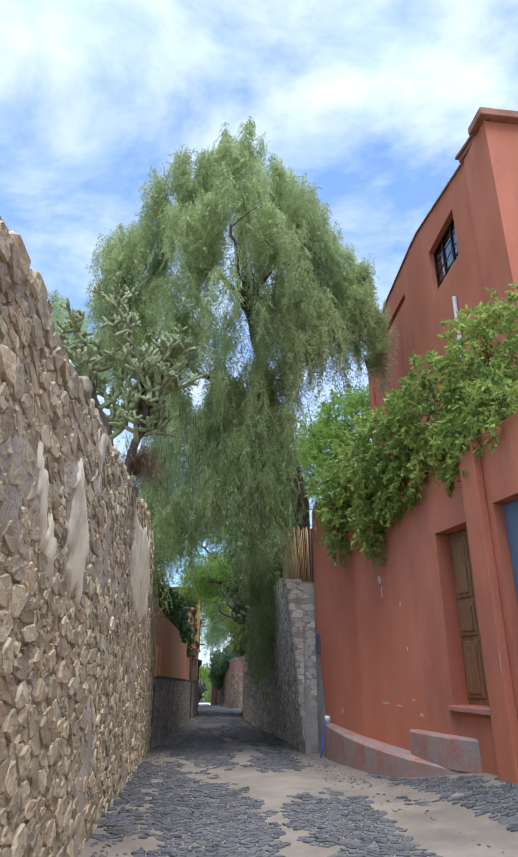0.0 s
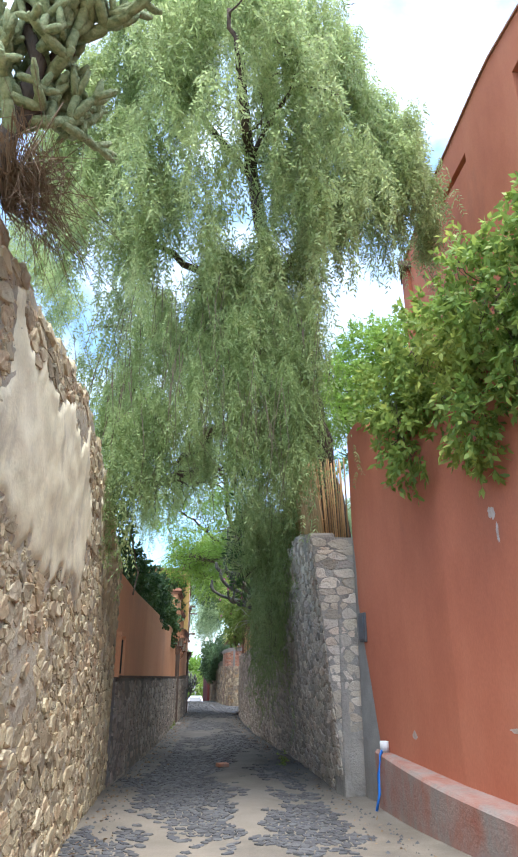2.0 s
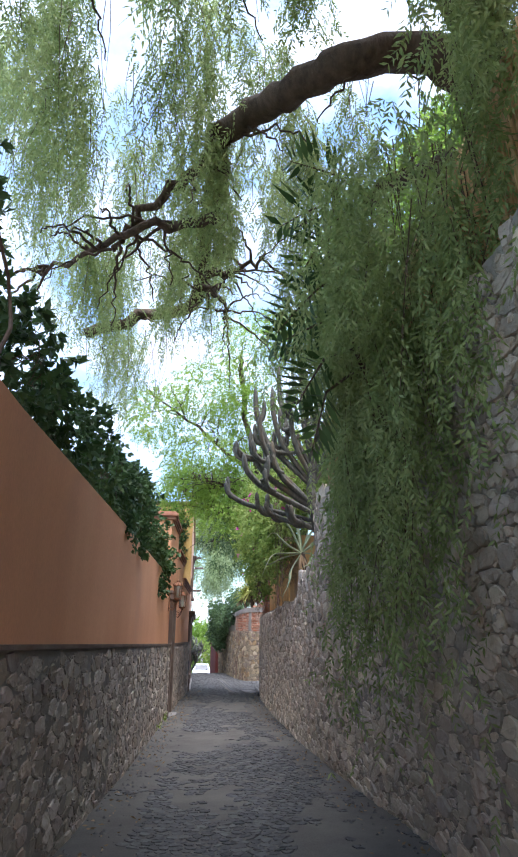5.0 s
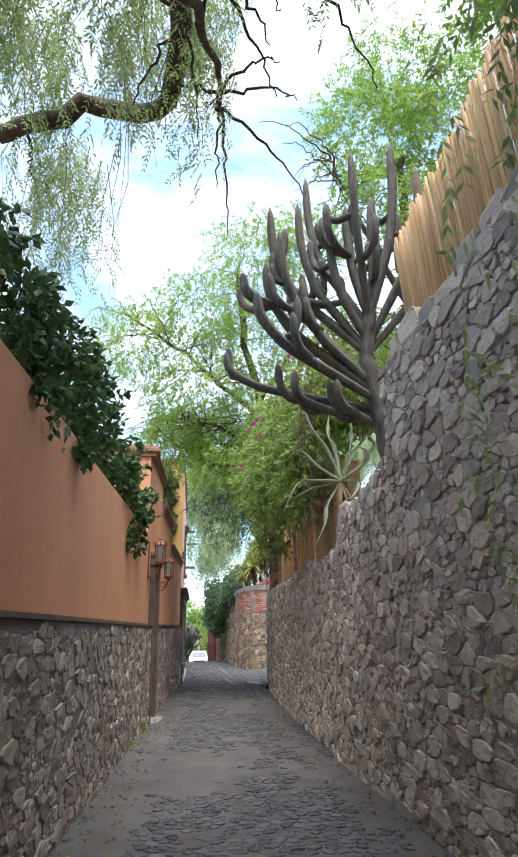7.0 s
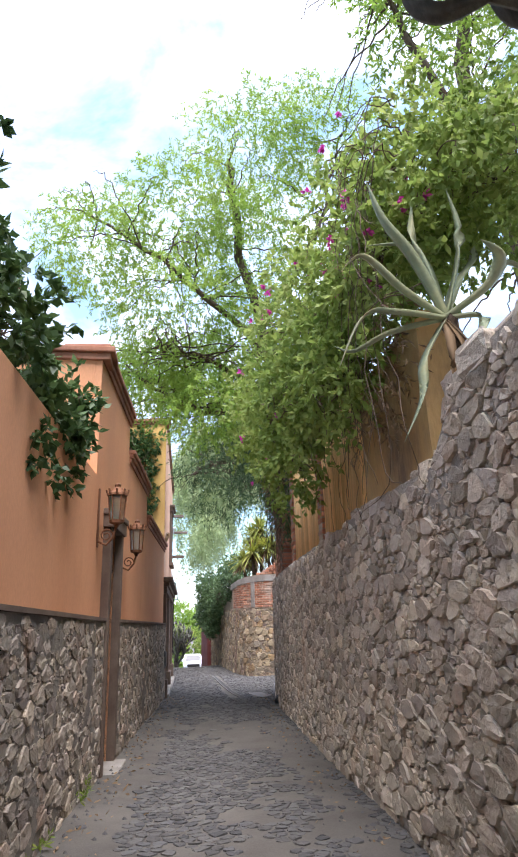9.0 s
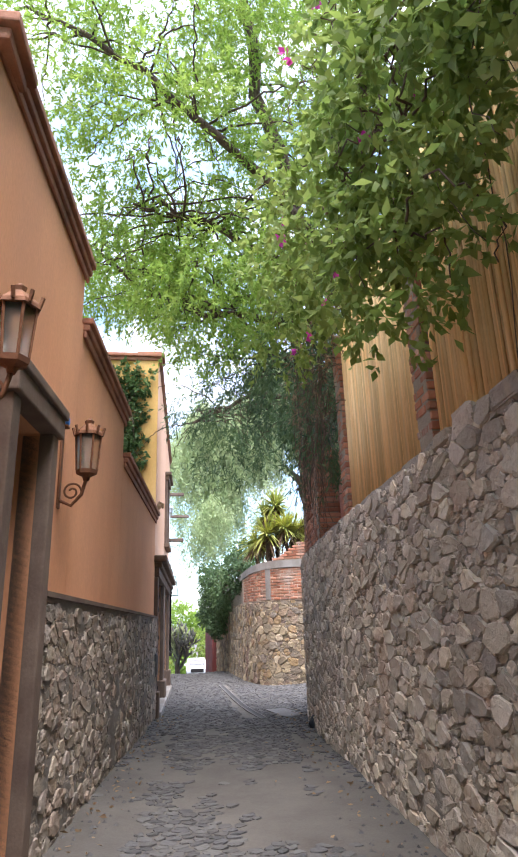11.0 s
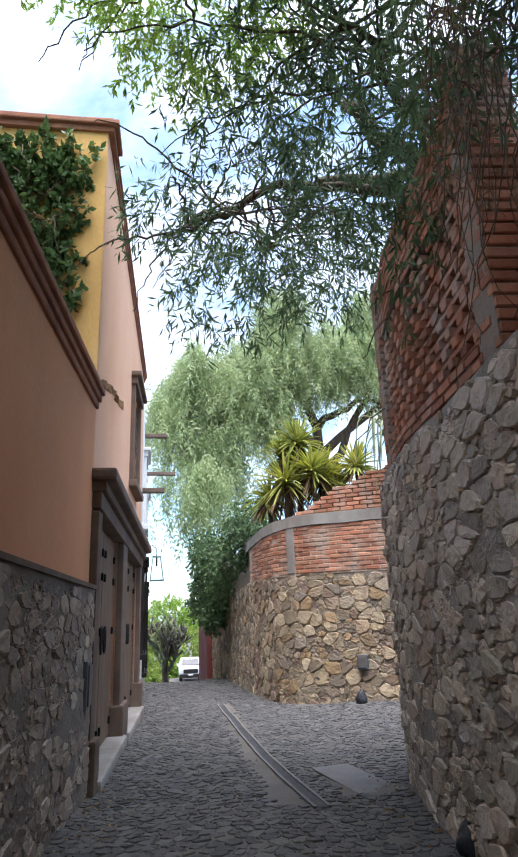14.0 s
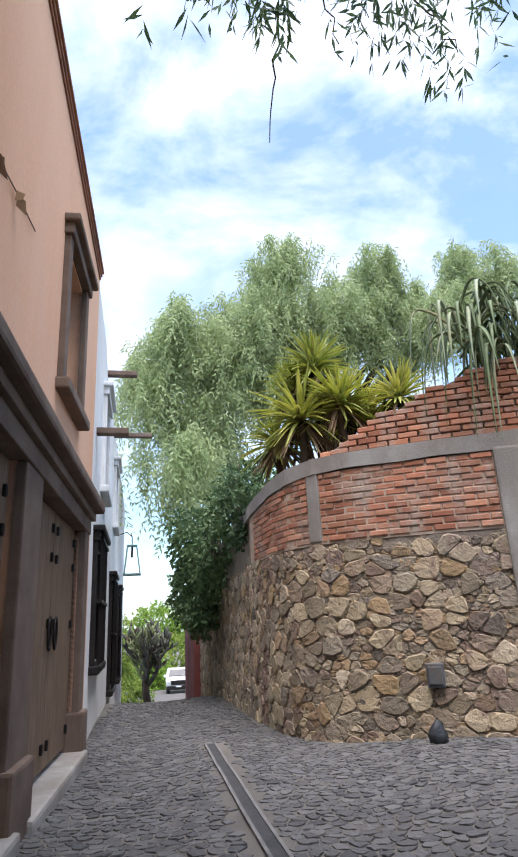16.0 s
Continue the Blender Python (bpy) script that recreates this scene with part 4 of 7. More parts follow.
smooth(part("mortar", skin(STONE, 0, STONE.len, lambda u: gz(STONE.y(u)) - 0.1, stone_top, batter), M["mortar_pale"], wall_stone))
wall_corner = tagged(part("wall_corner", slab(CORNER, 0, CORNER.len, -1.5, 1.45, -0.5, -0.02), M["mortar_grey"]), "rubble wall turning into the side street", "wall", kind="structure")
part("end_fill", bx(2.72, 3.3, 14.05, 14.6, -0.7, 3.08, 0.02), M["mortar_pale"], wall_stone)
smooth(part("mortar", skin(END, 0.0, END.len, lambda u: gz(14) - 0.1, lambda u: 3.1, lambda u, z: 0.016 + 0.012 * noise.noise((u * 9, z * 6, 3)) + 0.06 * math.exp(-((z + 0.1) / 0.35) ** 2 - ((u - 0.3) / 0.2) ** 2)), M["mortar_pale"], wall_stone))
part("end_face", bx(3.0, 3.075, 13.85, 13.99, -0.7, 3.05, 0.02), M["concrete"], wall_stone, "smooth grey cement edge")

# ---- curved stone and brick wall ----


UC = CURVE.u_at


def curve_brick0(u):
    return 0.94


def curve_top(u):
    return float(np.interp(CURVE.y(u), [38, 39.3, 39.5, 40.5, 41.4, 42.2, 46, 50], [2.05, 1.96, 1.93, 1.93, 1.86, 1.8, 1.6, 1.4]))


wall_curve = tagged(part("wall_curve", slab(CURVE, 0, CURVE.len, -2.0, curve_top, -0.5, -0.02), M["mortar_warm"]),
                    "curved retaining wall of warm rubble topped with red brick", "wall", kind="structure")
smooth(part("mortar", skin(CURVE, 0, CURVE.len, lambda u: gz(CURVE.y(u)) - 0.2, lambda u: curve_brick0(u), lambda u, z: 0.008 + 0.013 * noise.noise((u * 4, z * 4, 51)) + 0.008 * noise.noise((u * 11, z * 11, 53))), M["mortar_warm"], wall_curve))
part("concrete_band", slab(CURVE, 0, CURVE.len, lambda u: curve_top(u) - 0.2 + 0.02 * noise.noise((u * 2, 0, 0)), lambda u: curve_top(u) - 0.02, -0.02, 0.045, (), 0.12), M["concrete"], wall_curve)
M["brick_joint"] = mat("pale_brick_mortar", [(0.40, 0.30, 0.22), (0.52, 0.42, 0.33)], 5, 0.95, 0.6, 40, stain=(0.42, 0.25, 0.17), stain_scale=2)
part("brick_bed", slab(CURVE, UC(38.9), UC(42.6), lambda u: 0.92, lambda u: curve_top(u) - 0.21, -0.02, 0.018), M["brick_joint"], wall_curve)
UK, UL = UC(39.46), UC(40.55)
part("concrete_column", rbox(CURVE, UK - 0.15, UK + 0.15, -1.3, 1.76, 0.003, 0.06, 0.03), M["concrete"], wall_curve)
part("concrete_strip", rbox(CURVE, UL - 0.08, UL + 0.08, 0.95, 1.74, 0.003, 0.042, 0.015), M["concrete"], wall_curve, "thin grey cement strip")

# ---- plain closing walls beyond and behind ----
wall_end = tagged(part("wall_end", bx(2.80, 3.2, 50.05, 56, -3.4, 0.95, 0.02), M["dark_red"]), "dark red wall at the lane's far end", "wall", kind="structure")
wall_back_r = tagged(part("wall_back_right", bx(4.2, 4.7, -8, 6.2, -0.4, 4.0, 0.02), M["red"]), "plain red stucco wall behind the viewer", "wall", kind="structure")

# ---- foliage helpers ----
# one tree, two leaf tones: lit crown painted lighter, shaded low strands darker
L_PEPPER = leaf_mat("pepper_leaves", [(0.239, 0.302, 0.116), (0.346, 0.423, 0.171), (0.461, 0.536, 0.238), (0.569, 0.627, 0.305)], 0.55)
L_PEPPER_SHADED = leaf_mat("pepper_leaves_low_shaded", [(0.166, 0.231, 0.086), (0.247, 0.324, 0.114), (0.330, 0.409, 0.158), (0.430, 0.494, 0.215)], 0.5)
L_LIME = leaf_mat("fresh_green_leaves", [(0.137, 0.244, 0.039), (0.218, 0.358, 0.059), (0.300, 0.441, 0.079), (0.369, 0.487, 0.118)], 0.5)
L_MID = leaf_mat("mid_green_leaves", [(0.118, 0.189, 0.043), (0.202, 0.296, 0.062), (0.298, 0.397, 0.086), (0.450, 0.466, 0.104)], 0.5)
L_BOUG = leaf_mat("yellow_green_leaves", [(0.12, 0.19, 0.045), (0.19, 0.28, 0.06), (0.27, 0.36, 0.085), (0.36, 0.42, 0.13)], 0.5)
L_DARK = leaf_mat("dark_ivy_leaves", [(0.030, 0.066, 0.026), (0.051, 0.104, 0.035), (0.085, 0.151, 0.048), (0.127, 0.208, 0.065)], 0.25, 0.45)
L_OLEA = leaf_mat("narrow_dark_leaves", [(0.045, 0.083, 0.043), (0.075, 0.133, 0.061), (0.113, 0.184, 0.079), (0.149, 0.233, 0.086)], 0.3, 0.5)
L_DRY = leaf_mat("dry_leaves", [(0.162, 0.101, 0.061), (0.257, 0.176, 0.101), (0.338, 0.243, 0.149)], 0.25, 0.8)
L_FLOWER = leaf_mat("magenta_bracts", [(0.45, 0.035, 0.26), (0.56, 0.06, 0.36), (0.50, 0.05, 0.22)], 0.4)
M["cactus"] = mat("grey_green_cactus", [(0.07, 0.07, 0.058), (0.12, 0.118, 0.098), (0.19, 0.185, 0.155)], 6, 0.8, 0.5, 60, stretch=(4.680, 4.620, 1.152), stain=(0.172, 0.131, 0.086), stain_scale=3)
M["cholla"] = mat("pale_spiny_cactus", [(0.149, 0.190, 0.080), (0.299, 0.332, 0.153), (0.414, 0.426, 0.224)], 30, 0.85, 0.9, 90, dist=0.02)
M["agave"] = mat("blue_green_agave", [(0.16, 0.21, 0.13), (0.24, 0.29, 0.18), (0.34, 0.37, 0.22)], 3, 0.55, 0.15, 40, stain=(0.36, 0.33, 0.16), stain_scale=3)
M["yucca"] = leaf_mat("yucca_blades", [(0.276, 0.345, 0.103), (0.460, 0.517, 0.138), (0.644, 0.655, 0.184), (0.759, 0.724, 0.299)], 0.45, 0.5)
M["reed"] = mat("yellow_reed", [(0.74, 0.47, 0.20), (0.84, 0.57, 0.27), (0.88, 0.64, 0.34)], 4, 0.7, 0.25, 40, vary=0.2, stretch=(4.800, 4.800, 0.480))
M["stem"] = mat("brown_vine_stem", [(0.081, 0.057, 0.041), (0.162, 0.115, 0.081)], 8, 0.95, 0.5, 40)
R0 = np.random.RandomState(7)


def unit(a):
    return a / np.maximum(np.linalg.norm(a, axis=1, keepdims=True), 1e-6)


def leaf_mesh(name, P, D, L, W, material, parent, label="", fold=0.18, rs=R0):
    """Many pointed leaves in one mesh: base P, direction D, length L, width W."""
    n = len(P)
    D = unit(D)
    S = unit(np.cross(D, rs.normal(size=(n, 3)) + [0, 0, 0.3]))
    N = np.cross(D, S)
    L, W = np.broadcast_to(L, n)[:, None], np.broadcast_to(W, n)[:, None]
    mid = P + D * L * 0.45
    V = np.stack([P, mid + S * W / 2 + N * W * fold, P + D * L, mid - S * W / 2 + N * W * fold], 1).reshape(-1, 3)
    me = bpy.data.meshes.new(name)
    me.vertices.add(4 * n)
    me.vertices.foreach_set("co", V.astype(np.float32).ravel())
    me.loops.add(4 * n)
    me.loops.foreach_set("vertex_index", np.arange(4 * n, dtype=np.int32))
    me.polygons.add(n)
    me.polygons.foreach_set("loop_start", np.arange(0, 4 * n, 4, dtype=np.int32))
    me.update(calc_edges=True)
    me.validate()
    me.materials.append(material)
    ob = new(name, me)
    ob.parent = parent
    if label:
        ob["label"] = label
    ob["kind"] = "stuff"
    return ob


def in_ball(n, c, r, rs=R0, shell=0.35):
    q = unit(rs.normal(size=(n, 3))) * (shell + (1 - shell) * rs.rand(n, 1)) ** 0.6
    return np.array(c) + q * np.array(r)


def strands(clumps, leaflet, fronds, pairs, rs=R0, spread=0.22):
    """Hanging pepper-tree strands. clumps: centre, radii, number, shortest, longest."""
    P, D, cores = [], [], []
    for c, r, n, l0, l1 in clumps:
        hub = in_ball(max(2, n // 8), c, r, rs)
        s = hub[rs.randint(0, len(hub), n)] + rs.normal(size=(n, 3)) * [0.11, 0.11, 0.09]
        ln = rs.uniform(l0, l1, (n, 1)) * 1.15
        drift = rs.normal(size=(n, 3)) * [spread, spread, 0]
        for k in range(fronds):
            f = (k + 0.5 + rs.uniform(-0.3, 0.3, (n, 1))) / fronds
            a = s + drift * (f - f * f * 0.4) * ln - np.array([0, 0, 1]) * ln * f ** 1.15
            ang = rs.uniform(0, 2 * math.pi, (n, 1))
            fd = unit(np.hstack([np.cos(ang) * 0.75, np.sin(ang) * 0.75, rs.uniform(-2.0, -0.45, (n, 1))]))
            side = unit(np.cross(fd, rs.normal(size=(n, 3))))
            fl = leaflet * (1.9 + 0.5 * pairs)
            for j in range(pairs):
                t = (j + 0.6) / pairs
                base = a + fd * fl * t - np.array([0, 0, 0.35]) * fl * t * t
                for sgn in (1, -1):
                    P.append(base)
                    D.append(side * sgn + fd * 0.85 - np.array([0, 0, 0.45]))
    return np.concatenate(P), np.concatenate(D)


def sprays(clumps, leaf, per, twig=0.3, droop=0.35, rs=R0, shell=0.3):
    """Twigs with leaves. clumps: centre, radii, number of twigs."""
    P, D = [], []
    for c, r, n in clumps:
        s = in_ball(n, c, r, rs, shell)
        td = unit(unit(s - np.array(c)) * 0.8 + rs.normal(size=(n, 3)) * 0.7 + [0, 0, -droop])
        for k in range(per):
            f = rs.uniform(0.1, 1.0, (n, 1))
            P.append(s + td * twig * f - np.array([0, 0, 0.4 * droop]) * twig * f * f)
            D.append(td * 0.7 + rs.normal(size=(n, 3)) * 0.75 - np.array([0, 0, droop * 0.8]))
    return np.concatenate(P), np.concatenate(D)


def limb(points, r0, r1, sides=9, wob=0.05, rs=R0):
    """A wandering tapered limb through points."""
    P = [Vector(p) for p in points]
    out = []
    for i in range(len(P) - 1):
        for k in range(5):
            t = k / 5
            a, b, c, d = P[max(i - 1, 0)], P[i], P[i + 1], P[min(i + 2, len(P) - 1)]
            q = 0.5 * ((2 * b) + (c - a) * t + (2 * a - 5 * b + 4 * c - d) * t * t + (3 * b - a - 3 * c + d) * t ** 3)
            out.append(q + Vector(rs.normal(size=3)) * wob * (1 if (i or k) else 0))
    out.append(P[-1])
    n = len(out)
    return tube(out, [r0 + (r1 - r0) * (i / (n - 1)) ** 0.8 for i in range(n)], sides)


def twigs(points, n, length, r, up, rs=R0):
    """Thin branchlets that leave a limb."""
    out = []
    for _ in range(n):
        i = rs.randint(0, len(points) - 1)
        p = Vector(points[i]).lerp(Vector(points[i + 1]), rs.rand())
        d = Vector(rs.normal(size=3)).normalized()
        d.z = d.z * 0.5 + up
        l = length * rs.uniform(0.5, 1.2)
        q = [p, p + d * l * 0.4, p + d * l * 0.75 + Vector((0, 0, -0.06 * l)), p + d * l + Vector((0, 0, -0.25 * l))]
        out.append(limb(q, r, r * 0.25, 5, 0.02, rs))
    return out


# ---- the pepper tree over the lane ----
pepper = thing("pepper_tree", "large weeping pepper tree with drooping feathery green foliage", "tree", (0, 0, 0))
TRUNK = [(3.75, 17.2, -0.6), (3.6, 17.1, 3.0), (3.32, 17.0, 5.4), (3.05, 17.0, 7.0), (2.4, 16.8, 9.2), (1.5, 15.2, 11.5), (1.1, 14.2, 13.8), (0.95, 13.9, 15.8)]
MAIN = [(3.25, 17.0, 5.8), (2.63, 17.1, 6.15), (2.0, 17.2, 6.15), (1.4, 17.9, 6.3), (0.95, 18.45, 6.4), (0.82, 18.7, 6.36), (0.82, 19.1, 6.38), (0.78, 20.3, 6.5), (0.62, 22.8, 6.7), (-0.3, 22.6, 6.2), (-1.2, 22.8, 5.95)]
smooth(part("trunk", limb(TRUNK, 0.4, 0.05, 14, 0.03), M["bark"], pepper))
BOUGHS = [MAIN, [(2.55, 16.9, 8.3), (1.7, 17.0, 8.1), (1.08, 17.0, 7.75), (0.15, 17.0, 7.3), (-0.5, 17.0, 7.15), (-1.1, 17.1, 6.4)], [(0.8, 21.2, 6.3), (1.3, 20.8, 6.15), (1.65, 20.6, 6.35)], [(0.8, 18.6, 6.2), (0.35, 18.9, 5.9), (-0.1, 19.2, 5.6), (-0.3, 19.3, 5.3)], [(0.86, 19.3, 5.85), (0.2, 19.0, 5.5), (-0.6, 19.5, 5.4), (-1.5, 20.5, 5.7)], [(0.72, 20.8, 5.8), (1.1, 21.8, 6.2), (1.25, 22.6, 6.3)],
         [(2.5, 16.8, 8.0), (1.4, 17.2, 8.8), (0.3, 17.6, 8.6), (-0.9, 18.2, 8.9), (-1.9, 19, 9.4)], [(2.3, 16.7, 8.3), (0.8, 16.0, 9.0), (-0.8, 15.4, 9.6), (-2.0, 15, 10.6)],
         [(2.0, 16.4, 9.2), (3.2, 15.3, 10.2), (4.4, 14.6, 11.2)], [(1.7, 15.6, 10.8), (1.25, 13.3, 9.9), (0.95, 12.2, 10.1), (0.7, 11.6, 11.2)],
         [(1.55, 15.3, 11.3), (0.2, 14.6, 12.4), (-0.8, 14.3, 13.8)], [(1.5, 15.2, 11.5), (2.5, 14.2, 13.0), (2.9, 13.9, 14.6)], [(1.25, 13.3, 9.9), (1.9, 12.7, 10.9), (2.2, 12.4, 11.8)],
         [(3.2, 17.0, 5.0), (2.6, 17.8, 5.4), (2.1, 18.8, 5.0), (1.9, 19.6, 4.6)], [(2.9, 16.9, 6.5), (2.2, 15.6, 6.9), (1.4, 14.6, 7.0), (0.6, 14.2, 7.6)]]
RAD = [0.19, 0.1, 0.06, 0.08, 0.07, 0.06, 0.11, 0.12, 0.13, 0.11, 0.09, 0.09, 0.05, 0.09, 0.1]
for pts, r in zip(BOUGHS, RAD):
    smooth(part("limb", limb(pts, r, r * (0.5 if pts is MAIN else 0.3), 9, 0.035), M["bark"], pepper))
small = []
for pts in BOUGHS[:7]:
    small += twigs(pts, 11, 1.2, 0.024, -0.1)
for pts in BOUGHS[7:]:
    small += twigs(pts, 6, 1.1, 0.02, 0.1)
tagged(smooth(part("twigs", merge_fast(small), M["bark"], pepper)), kind="stuff")
HIGH = [((1.0, 14, 15.9), (1.1, 1.2, 1.1), 190, 0.6, 1.4), ((-0.4, 14, 14.3), (1.2, 1.4, 1.1), 210, 0.7, 1.6), ((2.3, 14, 14.2), (1.1, 1.4, 1.2), 220, 0.7, 1.6),
        ((-1.6, 14.3, 12.0), (1.0, 1.3, 0.9), 170, 0.7, 1.7), ((3.5, 14.3, 12.2), (1.1, 1.3, 1.0), 200, 0.7, 1.7), ((4.6, 14.4, 10.9), (0.8, 1.2, 0.6), 100, 0.6, 1.5),
        ((0.9, 12.8, 12.6), (1.8, 1.3, 1.2), 300, 0.8, 1.7), ((0.6, 13.4, 10.6), (2.2, 1.7, 1.1), 330, 0.8, 1.8), ((2.6, 13.6, 10.4), (1.6, 1.5, 1.2), 230, 0.8, 1.8),
        ((-1.3, 14.5, 9.6), (1.1, 1.4, 1.0), 170, 0.8, 1.7), ((-2.4, 15.0, 11.0), (0.6, 1.0, 0.7), 60, 0.6, 1.3),
        ((0.2, 14.8, 8.1), (1.7, 1.5, 0.8), 230, 0.9, 1.9), ((1.75, 14.8, 7.8), (0.9, 1.4, 0.9), 130, 0.9, 1.8), ((0.3, 17.5, 9.2), (1.9, 1.6, 0.7), 120, 0.6, 1.4)]
HIGH += [((0.9, 12.6, 11.4), (2.2, 0.8, 1.4), 110, 0.8, 1.8), ((0.5, 13.0, 8.9), (2.3, 0.9, 0.9), 120, 0.8, 1.8), ((1.6, 12.8, 13.4), (1.6, 0.8, 1.2), 90, 0.8, 1.6)]
HIGH += [((4.4, 14.4, 12.0), (0.8, 1.0, 0.8), 110, 0.6, 1.5), ((4.9, 14.6, 10.4), (0.6, 0.9, 0.6), 80, 0.6, 1.4), ((3.6, 14.0, 13.6), (0.7, 1.0, 0.8), 110, 0.6, 1.5), ((1.3, 14, 16.7), (0.8, 0.9, 0.6), 90, 0.5, 1.1)]
HIGH += [((0.1, 14.0, 15.0), (0.9, 1.0, 0.7), 110, 0.6, 1.4), ((1.9, 14.0, 15.3), (0.8, 1.0, 0.7), 110, 0.6, 1.4), ((-1.81, 14.2, 12.54), (0.9, 1.1, 0.8), 170, 0.7, 1.6), ((-0.97, 14.0, 14.04), (0.8, 1.0, 0.8), 140, 0.7, 1.5), ((-1.99, 14.4, 10.82), (0.8, 1.0, 0.8), 120, 0.8, 1.7), ((4.49, 14.6, 12.10), (0.8, 1.0, 0.7), 130, 0.7, 1.6), ((3.12, 14.2, 13.86), (0.9, 1.0, 0.8), 150, 0.7, 1.6), ((2.19, 14.8, 9.62), (0.8, 1.0, 0.8), 140, 0.9, 1.8), ((3.17, 14.8, 11.16), (0.8, 1.0, 0.8), 120, 0.8, 1.7), ((1.11, 14.6, 8.43), (0.9, 0.9, 0.7), 130, 0.9, 1.8), ((2.15, 13.5, 7.3), (0.45, 0.5, 0.5), 90, 0.9, 1.8)]
HIGH = [(c, r, int(n * 0.74), a, b) for c, r, n, a, b in HIGH]
p, d = strands(HIGH, 0.07, 12, 4, spread=0.13)
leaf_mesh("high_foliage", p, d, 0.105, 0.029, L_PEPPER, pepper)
LOW = [((-0.55, 12.8, 4.7), (0.4, 0.45, 0.6), 100, 0.9, 1.9), ((0.4, 12.8, 5.2), (0.7, 0.45, 0.6), 110, 0.8, 1.6), ((1.45, 12.9, 5.1), (0.6, 0.45, 0.5), 140, 0.9, 1.9), ((1.95, 13.6, 5.3), (0.4, 0.5, 0.5), 60, 0.6, 1.2),
       ((0.3, 13.4, 6.6), (1.5, 0.7, 0.7), 170, 0.9, 1.9), ((1.6, 13.6, 6.4), (0.7, 0.7, 0.7), 100, 0.9, 1.8), ((-1.0, 13.8, 6.2), (0.6, 0.7, 0.8), 80, 0.9, 2.0),
       ((2.15, 13.2, 6.2), (0.35, 0.4, 0.5), 90, 1.0, 2.0), ((2.5, 15.6, 5.6), (0.5, 0.7, 0.5), 60, 0.6, 1.3), ((1.95, 17.2, 4.7), (0.45, 0.8, 0.5), 150, 1.4, 3.2), ((2.15, 18.2, 4.3), (0.35, 0.7, 0.5), 150, 1.4, 3.4), ((2.3, 16.4, 4.2), (0.35, 0.6, 0.4), 70, 0.9, 1.9), ((2.2, 17.6, 3.2), (0.25, 1.0, 0.4), 80, 1.0, 2.4),
       ((0.3, 19.0, 6.5), (1.2, 1.2, 0.4), 60, 0.4, 1.1), ((-0.3, 21.6, 6.5), (1.0, 1.4, 0.4), 60, 0.6, 1.6), ((-0.3, 23.2, 6.5), (0.8, 0.8, 0.4), 50, 0.8, 1.9), ((-1.0, 17.8, 6.9), (0.6, 1.4, 0.6), 55, 0.8, 1.9), ((0.6, 17.4, 8.0), (1.4, 0.8, 0.4), 45, 0.5, 1.2)]
LOW = [(c, r, int(n * (0.62 if c[1] < 15 else 0.85)), a, b) for c, r, n, a, b in LOW]
# fine strands that hang between the boughs
LOW += [((0.9, 19.0, 8.0), (1.0, 1.0, 0.4), 60, 0.8, 2.0), ((-0.3, 18.6, 8.2), (1.0, 1.0, 0.4), 60, 0.9, 2.2), ((0.2, 20.6, 7.9), (1.2, 0.9, 0.4), 70, 0.9, 2.3), ((1.5, 20.2, 7.8), (0.7, 1.0, 0.4), 50, 0.8, 2.0), ((-1.3, 20.2, 7.6), (0.7, 1.2, 0.4), 60, 0.9, 2.2), ((0.7, 22.0, 7.7), (0.9, 0.8, 0.3), 45, 0.8, 1.9), ((-0.9, 22.3, 7.3), (0.7, 0.9, 0.4), 45, 0.8, 2.0), ((2.2, 18.6, 7.2), (0.5, 0.8, 0.4), 40, 0.6, 1.5)]
p, d = strands(LOW, 0.045, 15, 5, spread=0.16)


def over_lane(x, y, z):
    """Strands that would brush a walker's head are trimmed back."""
    return (x < 1.9) & (y > 15.0) & (z < 3.0)


free = ~over_lane(p[:, 0], p[:, 1], p[:, 2])
p, d = p[free], d[free]
# low strands take the darker leaf copy, with canopy shade in its colour
leaf_mesh("low_foliage", p, d, 0.068, 0.019, L_PEPPER_SHADED, pepper)
stemset = []
for c, r, n, l0, l1 in LOW:
    for q in in_ball(n // 3, c, r):
        l = R0.uniform(l0, l1)
        if over_lane(q[0] - 0.15, q[1], q[2] - l):
            continue
        stemset.append(tube([q, q + np.array([R0.normal() * 0.1, R0.normal() * 0.1, -l * 0.5]), q + np.array([R0.normal() * 0.12, R0.normal() * 0.12, -l])], [0.006, 0.004, 0.002], 4, False))
tagged(part("hanging_stems", merge_fast(stemset), M["stem"], pepper), kind="stuff")


def leafy_tree(name, label, limbs, clumps, leaf, width, per, material, twig=0.35, droop=0.3, r=0.12):
    t = thing(name, label, "tree")
    smooth(part("trunk", limb(limbs[0], r, r * 0.45, 10, 0.04), M["bark"], t))
    for pts in limbs[1:]:
        smooth(part("limb", limb(pts, r * 0.5, r * 0.1, 7, 0.04), M["bark"], t))
    tw = []
    for pts in limbs:
        tw += twigs(pts[1:] if len(pts) > 2 else pts, 22, 1.8, r * 0.11, 0.2)
    tagged(smooth(part("twigs", merge_fast(tw), M["bark"], t)), kind="stuff")
    p, d = sprays(clumps, leaf, per, twig, droop)
    leaf_mesh("crown", p, d, leaf * R0.uniform(0.7, 1.25, len(p)), width, material, t)
    return t


